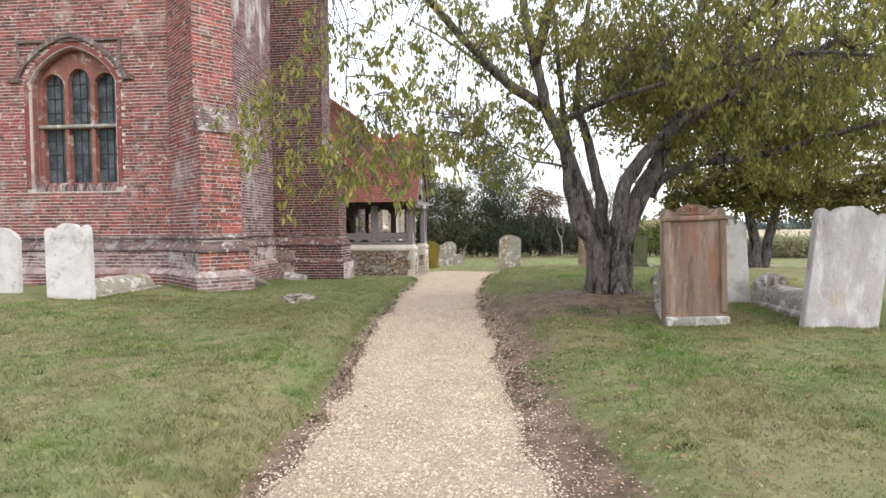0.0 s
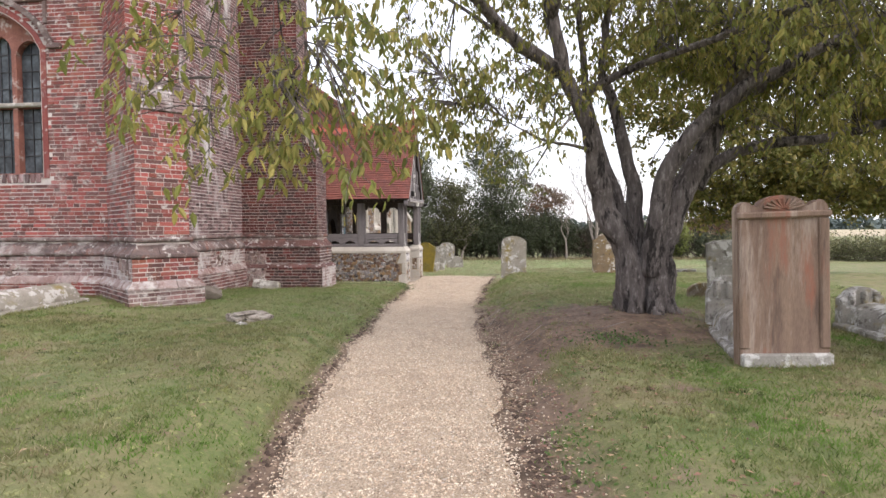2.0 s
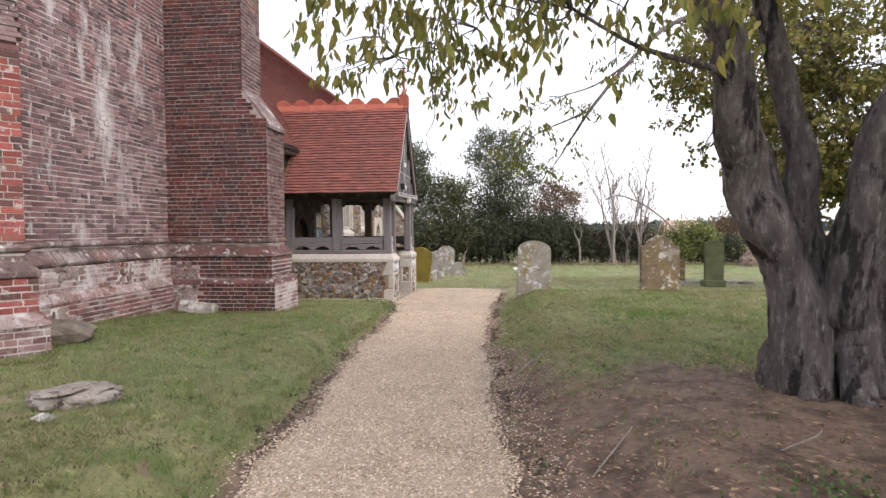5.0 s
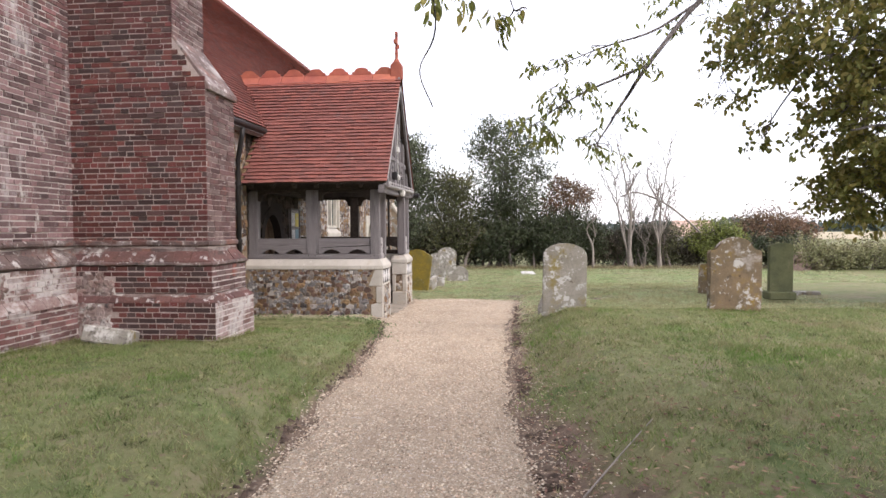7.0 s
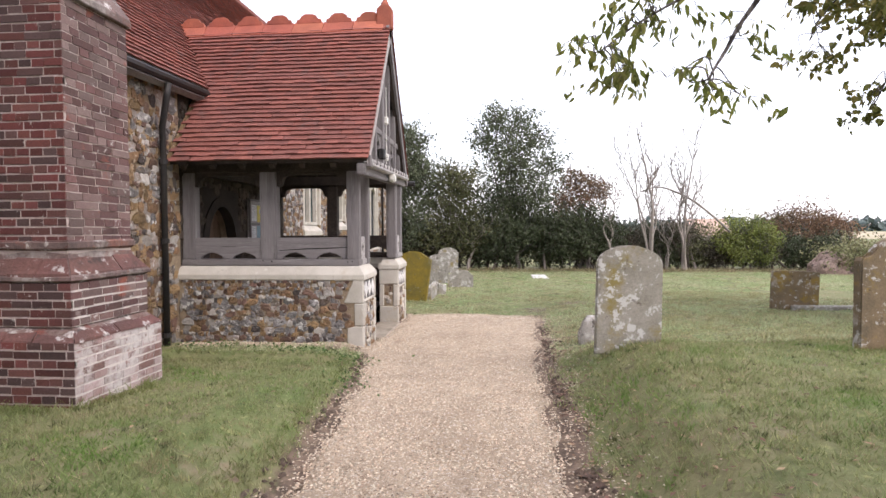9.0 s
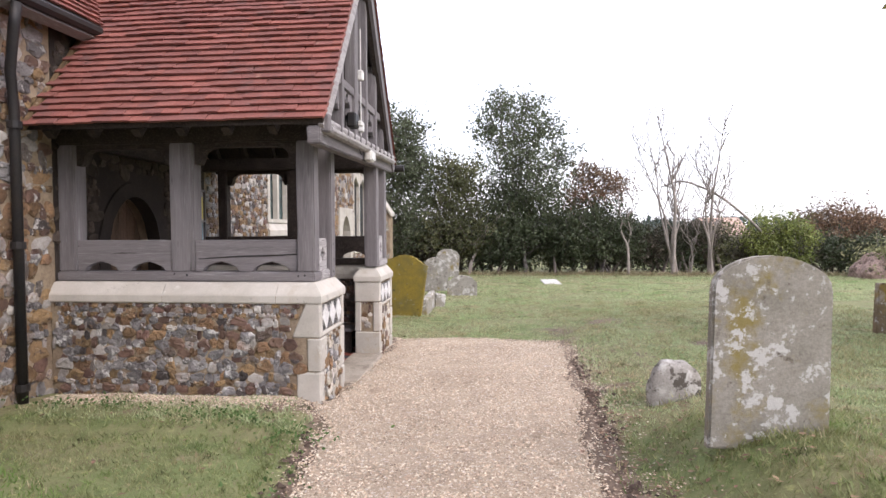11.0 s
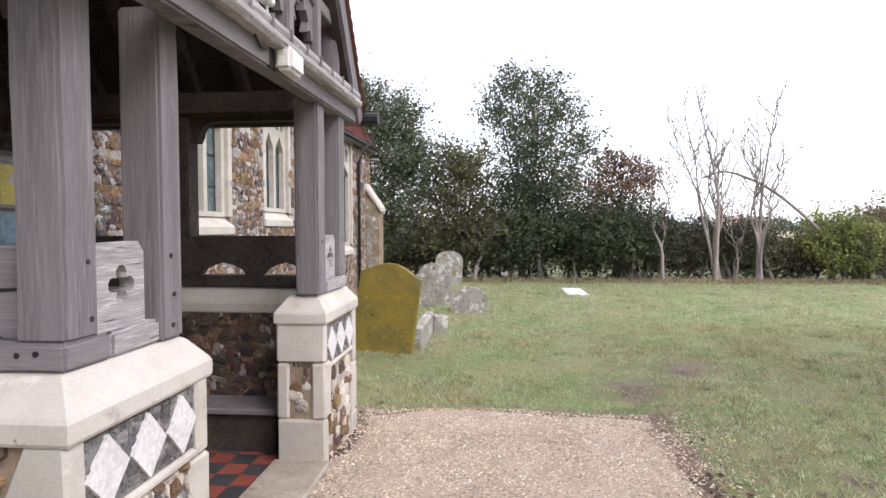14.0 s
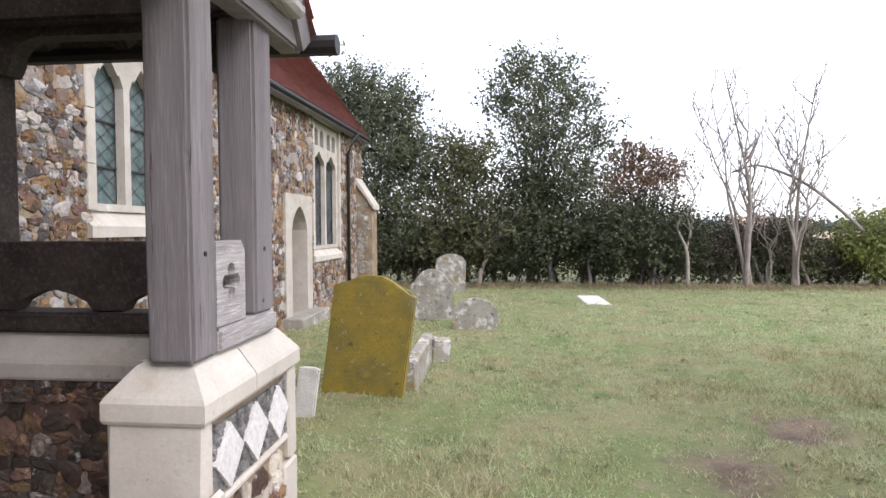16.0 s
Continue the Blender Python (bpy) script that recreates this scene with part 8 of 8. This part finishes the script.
def blades(name, n, per, xr, yr, h, w, material, label, spread=0.03):
    """Tufts of grass: per blades round each of n spots, thinner where the turf is worn."""
    P, H = [], []
    xs, ys, chance = rng.uniform(*xr, n), rng.uniform(*yr, n), rng.random(n)
    for x, y, q in zip(xs.tolist(), ys.tolist(), chance.tolist()):
        rim = min((x - xr[0]) / 2.2, (xr[1] - x) / 2.2, (y - 1.2) / 1.2)
        if on_path(x, y, 0.03) or built(x, y) or q < bare(x, y) or (rim < 1 and (q * 7.3) % 1 > rim):
            continue
        P.append((x, y, ground_z(x, y) - 0.006))
        H.append(max(0.45, 0.8 + 0.6 * noise.noise((x * 0.9, y * 0.9, 1))))
    P = np.repeat(np.array(P, dtype=np.float32), per, axis=0)
    H = np.repeat(np.array(H, dtype=np.float32), per) * h * rng.uniform(0.5, 1.3, len(P))
    m = len(P)
    P[:, :2] += rng.normal(size=(m, 2)) * spread
    a = rng.uniform(0, 6.283, m)
    d = np.stack((np.cos(a) * w, np.sin(a) * w, np.zeros(m)), 1)
    tip = np.concatenate((rng.normal(size=(m, 2)) * H[:, None] * 0.6, H[:, None]), 1)
    V = np.stack((P - d, P + d, P + tip), 1).reshape(-1, 3)
    return tagged(soup(name, V, np.arange(3 * m, dtype=np.int32).reshape(-1, 3), material, None), label, "grass", kind="stuff")


GRASS = mat("grass_blade", (0.185, 0.23, 0.08), (0.26, 0.235, 0.125), (0.225, 0.235, 0.105), spots=[((0.14, 0.25, 0.05), 1.0, 0.5, 0.62), ((0.34, 0.28, 0.18), 2.0, 0.56, 0.66), ((0.36, 0.38, 0.15), 13, 0.58, 0.64), ((0.06, 0.08, 0.026), 6, 0.56, 0.63), ((0.29, 0.21, 0.14), 17, 0.61, 0.66)], scale=0.9, fine=15, rand=0.13, bump=0, rough=0.7, trans=0.5)
# Blades beyond y 17: bright haze is painted in as a paler colour.
GRASS_HAZE = mat("haze_paled_grass_blade", (0.42, 0.53, 0.28), (0.54, 0.53, 0.36), (0.47, 0.52, 0.31), scale=0.5, fine=15, rand=0.13, bump=0, rough=0.7, trans=0.5, spots=[((0.27, 0.4, 0.17), 1.1, 0.52, 0.64), ((0.52, 0.44, 0.29), 1.6, 0.54, 0.64), ((0.55, 0.53, 0.3), 6, 0.57, 0.63), ((0.12, 0.13, 0.06), 4.5, 0.57, 0.64), ((0.26, 0.2, 0.14), 8, 0.59, 0.64)])
blades("grass", 60000, 6, (-8.2, 7.5), (1.2, 9.0), 0.04, 0.0045, GRASS, "short mown lawn grass, green with straw patches")
GRASS_MID = mat("dry_grass_blade", (0.25, 0.335, 0.13), (0.345, 0.335, 0.185), (0.295, 0.325, 0.16), scale=0.7, fine=15, rand=0.13, bump=0, rough=0.7, trans=0.5, spots=[((0.17, 0.28, 0.07), 1.1, 0.52, 0.63), ((0.36, 0.295, 0.19), 1.7, 0.56, 0.66), ((0.42, 0.42, 0.2), 9, 0.57, 0.63), ((0.085, 0.095, 0.04), 5, 0.56, 0.63), ((0.3, 0.22, 0.15), 12, 0.61, 0.66)])
blades("grass", 38000, 6, (-7.0, 6.5), (9.0, 17.0), 0.052, 0.0055, GRASS_MID, "short churchyard grass round the tree")
blades("grass", 30000, 6, (-5.5, 6.5), (17.0, 27.0), 0.045, 0.006, GRASS_HAZE, "short churchyard grass beside the porch")
blades("grass", 22000, 5, (-6, 14), (27.0, 36.2), 0.06, 0.012, GRASS_HAZE, "churchyard grass towards the hedge", 0.06)
TUSSOCK = mat("coarse_bank_grass", (0.36, 0.37, 0.19), (0.27, 0.3, 0.13), (0.46, 0.4, 0.25), scale=1.2, fine=15, rand=0.3, bump=0, rough=0.7, trans=0.4, spots=[((0.14, 0.13, 0.065), 5, 0.57, 0.64)])
blades("tussocks", 900, 42, (-0.2, 6.5), (17.3, 26.0), 0.075, 0.005, TUSSOCK, "coarse uneven tussocks on the bank beyond the path", 0.085)
blades("tussocks", 500, 36, (-0.2, 5.5), (10.5, 17.3), 0.05, 0.0045, TUSSOCK, "coarse tussocks between the graves", 0.08)
blades("tussocks", 260, 30, (-3.6, 0.0), (21.2, 25.0), 0.05, 0.005, TUSSOCK, "coarse tussocks past the end of the path", 0.08)
DRY = mat("dry_straw_grass", (0.34, 0.3, 0.18), (0.26, 0.25, 0.12), (0.42, 0.36, 0.23), scale=1.5, fine=15, rand=0.25, bump=0, rough=0.7, trans=0.4)
blades("dry_grass", 1900, 16, (-7.0, 6.5), (2.0, 16.5), 0.05, 0.004, DRY, "scattered tufts of dry straw-coloured grass", 0.05)
blades("dry_grass", 1300, 16, (-2.4, 6.5), (16.5, 27.0), 0.05, 0.006, DRY, "tufts of dry grass on the bank beyond the path", 0.06)
TUFT = mat("dark_green_tuft", (0.1, 0.16, 0.045), (0.14, 0.2, 0.06), scale=1.5, fine=15, rand=0.25, bump=0, rough=0.7, trans=0.45)
blades("grass_tufts", 1500, 18, (-7.5, 6.5), (2.0, 18.0), 0.05, 0.004, TUFT, "dark green tufts in the lawn", 0.045)
TALL = mat("rank_grass", (0.185, 0.24, 0.08), (0.25, 0.25, 0.11), scale=1.5, fine=15, rand=0.25, bump=0, rough=0.7, trans=0.5)


def edging(name, pts, n, h, label, spread=0.035, wide=0.004, material=TALL):
    """Longer uncut grass along a line."""
    pts = np.array(pts, dtype=np.float32)
    t = rng.uniform(0, len(pts) - 1, n)
    i = np.minimum(t.astype(int), len(pts) - 2)
    P = pts[i] + (pts[i + 1] - pts[i]) * (t - i)[:, None] + rng.normal(size=(n, 2)) * spread
    z = np.array([ground_z(float(a), float(b)) - 0.01 for a, b in P])
    P = np.concatenate((P, z[:, None]), 1)
    H = h * rng.uniform(0.4, 1.3, n)
    a = rng.uniform(0, 6.283, n)
    d = np.stack((np.cos(a), np.sin(a), np.zeros(n)), 1) * wide
    tip = np.concatenate((rng.normal(size=(n, 2)) * H[:, None] * 0.6, H[:, None]), 1)
    tagged(soup(name, np.stack((P - d, P + d, P + tip), 1).reshape(-1, 3), np.arange(3 * n, dtype=np.int32).reshape(-1, 3), material, None), label, "grass", kind="stuff")


edging("grass_edge", [(lerp_table(PATH_L, v) - 0.2 + 0.05 * noise.noise((v * 2, 0, 0)), v) for v in np.arange(2, 17.2, 0.3)], 3000, 0.05, "ragged uncut grass overhanging the path edge")
edging("grass_edge", [(-4.0, 14.45), (-3.85, 15.2), (-4.3, 15.65), (-4.9, 15.8)], 900, 0.09, "uncut grass at the buttress foot")
edging("grass_edge", [(-5.9, 14.4), (-5.0, 14.4), (-4.1, 14.4)], 900, 0.07, "uncut grass along the wall foot")
edging("grass_edge", [(-7.6, 10.75), (-6.6, 10.75), (-5.4, 9.55), (-4.5, 10.3), (-5.5, 11.6), (-5.7, 13.0), (-5.75, 14.3)], 2600, 0.08, "uncut grass at the tower foot")
edging("grass_edge", [(0.05, 16.2), (0.7, 16.2), (0.7, 16.4)], 350, 0.07, "uncut grass round a headstone")
edging("grass_edge", [(2.25, 15.84), (3.0, 15.84)], 300, 0.07, "uncut grass round a brown headstone")
edging("grass_edge", [(2.0, 6.95), (2.85, 6.95)], 300, 0.06, "uncut grass at a headstone foot")
edging("grass_edge", [(-7.05, 8.05), (-6.2, 8.05), (-6.35, 9.2), (-6.4, 10.2)], 600, 0.07, "uncut grass round the pale grave")

edging("rough_grass", [(v, 35.1 + 0.3 * noise.noise((v * 0.7, 2, 0))) for v in np.arange(-5.5, 12.5, 0.5)], 5000, 0.2, "rough grass and dead stalks at the hedge foot", 0.25, 0.009, DRY)

WEED = mat("weed_leaf", (0.115, 0.19, 0.06), (0.09, 0.155, 0.05), scale=3, fine=30, rand=0.3, bump=0, rough=0.55, trans=0.35)
for cx, cy, n, sx, sy in ((1.2, 7.95, 320, 0.24, 0.14), (-2.55, 16.9, 150, 0.18, 0.14), (-3.2, 17.1, 160, 0.3, 0.1), (0.45, 5.4, 120, 0.12, 0.3), (-4.5, 17.35, 160, 0.5, 0.08), (-2.3, 15.9, 90, 0.1, 0.2)):
    sp = []
    for k in range(n):
        x, y_ = cx + rng.normal() * sx, cy + rng.normal() * sy
        sp.append((x, y_, ground_z(x, y_) + rng.uniform(0.015, 0.07)))
    tagged(leaves("weed_patch", sp, 0.032, 0.9, WEED, None, rng, droop=0.1), "low green weeds growing in the turf", "weeds", kind="stuff")

GZ = np.array([v[2] for v in gv]).reshape(len(gy), W)
GXA, GYA = np.array(gx), np.array(gy)


def ground_many(x, y):
    """The ground's height at many places at once, from its own mesh."""
    i = np.clip(np.searchsorted(GXA, x) - 1, 0, len(GXA) - 2)
    j = np.clip(np.searchsorted(GYA, y) - 1, 0, len(GYA) - 2)
    u = (x - GXA[i]) / (GXA[i + 1] - GXA[i])
    v = (y - GYA[j]) / (GYA[j + 1] - GYA[j])
    return (GZ[j, i] * (1 - u) + GZ[j, i + 1] * u) * (1 - v) + (GZ[j + 1, i] * (1 - u) + GZ[j + 1, i + 1] * u) * v


OCT = np.array([(1, 0, 0), (-1, 0, 0), (0, 1, 0), (0, -1, 0), (0, 0, 1), (0, 0, -1)], dtype=np.float32)
OF = np.array([(0, 2, 4), (2, 1, 4), (1, 3, 4), (3, 0, 4)], dtype=np.int32)


def pebbles(name, x, y, lift, lo, hi, material, label, category):
    """Small stones lying at many places."""
    n = len(x)
    s = rng.uniform(lo, hi, n)
    q = OCT[None] * np.stack((s * rng.uniform(0.8, 1.4, n), s * rng.uniform(0.8, 1.4, n), s * 0.7), 1)[:, None, :] * rng.uniform(0.75, 1.2, (n, 6, 1))
    a = rng.uniform(0, 6.28, n)
    c, sn = np.cos(a)[:, None], np.sin(a)[:, None]
    z = ground_many(x, y) + lift
    V = np.stack((q[:, :, 0] * c - q[:, :, 1] * sn + x[:, None], q[:, :, 0] * sn + q[:, :, 1] * c + y[:, None], q[:, :, 2] + z[:, None]), 2).reshape(-1, 3)
    F = (OF[None] + (np.arange(n, dtype=np.int32) * 6)[:, None, None]).reshape(-1, 3)
    tagged(soup(name, V, F, material, None), label, category, kind="stuff")


n = 150000
y = 2.0 + 19.1 * rng.random(n) ** 0.9
l, r = np.interp(y, PY, EDGE_L), np.interp(y, PY, EDGE_R)
x = l + 0.02 + (r - l - 0.04) * rng.random(n)
stray = rng.random(n)
x = np.where(stray < 0.05, r + np.abs(rng.normal(size=n)) * 0.2, np.where(stray < 0.065, l - np.abs(rng.normal(size=n)) * 0.07, x))
lift = np.where((x > l) & (x < r), 0.022, 0.004)
foot = stray > 0.965
x = np.where(foot, rng.uniform(-5.0, -2.4, n), x)
y = np.where(foot, 17.79 - np.abs(rng.normal(size=n)) * 0.16, y)
lift = np.where(foot, 0.004, lift)
PEBBLE = mat("gravel_pebble", (0.48, 0.385, 0.28), (0.36, 0.28, 0.2), (0.53, 0.455, 0.37), scale=2, fine=80, rand=0.46, bump=0.2)
pebbles("gravel", x, y, lift, 0.0045, 0.0105, PEBBLE, "loose pale flint gravel on the path", "gravel")

CLOD = mat("dark_soil_crumb", (0.075, 0.052, 0.04), (0.11, 0.08, 0.06), scale=9, fine=50, rand=0.35, bump=0.6)
V, F = [], []
for k in range(2600):
    y = rng.uniform(3.0, 21.0)
    if rng.random() < 0.6:
        x = lerp_table(PATH_R, y) + 0.03 + abs(rng.normal()) * 0.09
    else:
        x = lerp_table(PATH_L, y) - 0.02 - abs(rng.normal()) * 0.05
    if noise.noise((x * 0.8, y * 1.7, 8.0)) < -0.05 or built(x, y):
        continue
    s = rng.uniform(0.008, 0.03)
    q = OCT * np.array((s * rng.uniform(0.7, 1.5), s * rng.uniform(0.7, 1.5), s * 0.7)) * rng.uniform(0.6, 1.3, (6, 1))
    F.append(OF + 6 * len(V))
    V.append(q + np.array((x, y, ground_z(x, y) + 0.006)))
tagged(soup("soil_crumbs", np.concatenate(V), np.concatenate(F), CLOD, None), "crumbled dark soil along the worn path edge", "soil", kind="stuff")

LITTER = mat("fallen_leaf", (0.21, 0.12, 0.085), (0.15, 0.09, 0.065), (0.27, 0.18, 0.12), scale=3, fine=40, rand=0.5, bump=0)
spots = []
for k in range(8200):
    if rng.random() < 0.45:
        x, y = 1.0 + rng.normal() * 1.1, 8.9 + rng.normal() * 1.5
    elif rng.random() < 0.5:
        y = rng.uniform(2, 20)
        x = lerp_table(PATH_R, y) + abs(rng.normal()) * 0.5
    else:
        x, y = rng.uniform(-7, 6.5), rng.uniform(1, 22)
    if built(x, y) or (on_path(x, y, -0.15) and rng.random() < 0.85):
        continue
    spots.append((x, y, ground_z(x, y) + 0.012 + rng.uniform(0, 0.015)))
for k in range(2200):
    x, y = rng.uniform(-5, 12), 35.3 + rng.normal() * 0.35
    spots.append((x, y, ground_z(x, y) + 0.03 + abs(rng.normal()) * 0.05))
V, F = [], []
for k, (x, y, z) in enumerate(spots):
    s, a = rng.uniform(0.012, 0.03) * (2.2 if y > 33 else 1.0), rng.uniform(0, 6.28)
    c, sn = math.cos(a), math.sin(a)
    for u, v, h in ((-1, 0, 0.0), (0, 0.42, 0.15), (1, 0, 0.05), (0, -0.42, 0.12)):
        V.append((x + s * (u * c - v * sn), y + s * (u * sn + v * c), z + s * h * rng.uniform(0, 2)))
    F.append((4 * k, 4 * k + 1, 4 * k + 2, 4 * k + 3))
tagged(soup("leaf_litter", V, F, LITTER, None), "scattered brown fallen leaves", "leaf litter", kind="stuff")


def stick(pts, r):
    bm = tube(bmesh.new(), limb_curve(pts, 4), r, 6, 0.5)
    return tagged(sub("stick", bm, DEADWOOD, None, smooth=True), "fallen twig lying on the ground", "twig")


for pts, r in (([(-0.2, 10.9, 0.16), (0.1, 11.2, 0.26), (0.35, 11.5, 0.33)], 0.011), ([(1.15, 8.5, 0.33), (1.36, 8.58, 0.36), (1.45, 8.68, 0.38)], 0.009), ([(0.2, 8.6, 0.25), (0.5, 8.95, 0.3)], 0.009), ([(-0.15, 10.3, 0.12), (-0.05, 10.7, 0.14)], 0.008)):
    P = [Vector(p) for p in pts]
    stick([(p.x, p.y, ground_z(p.x, p.y) + 0.012 + 0.02 * (i == 1)) for i, p in enumerate(P)], r * 0.6)
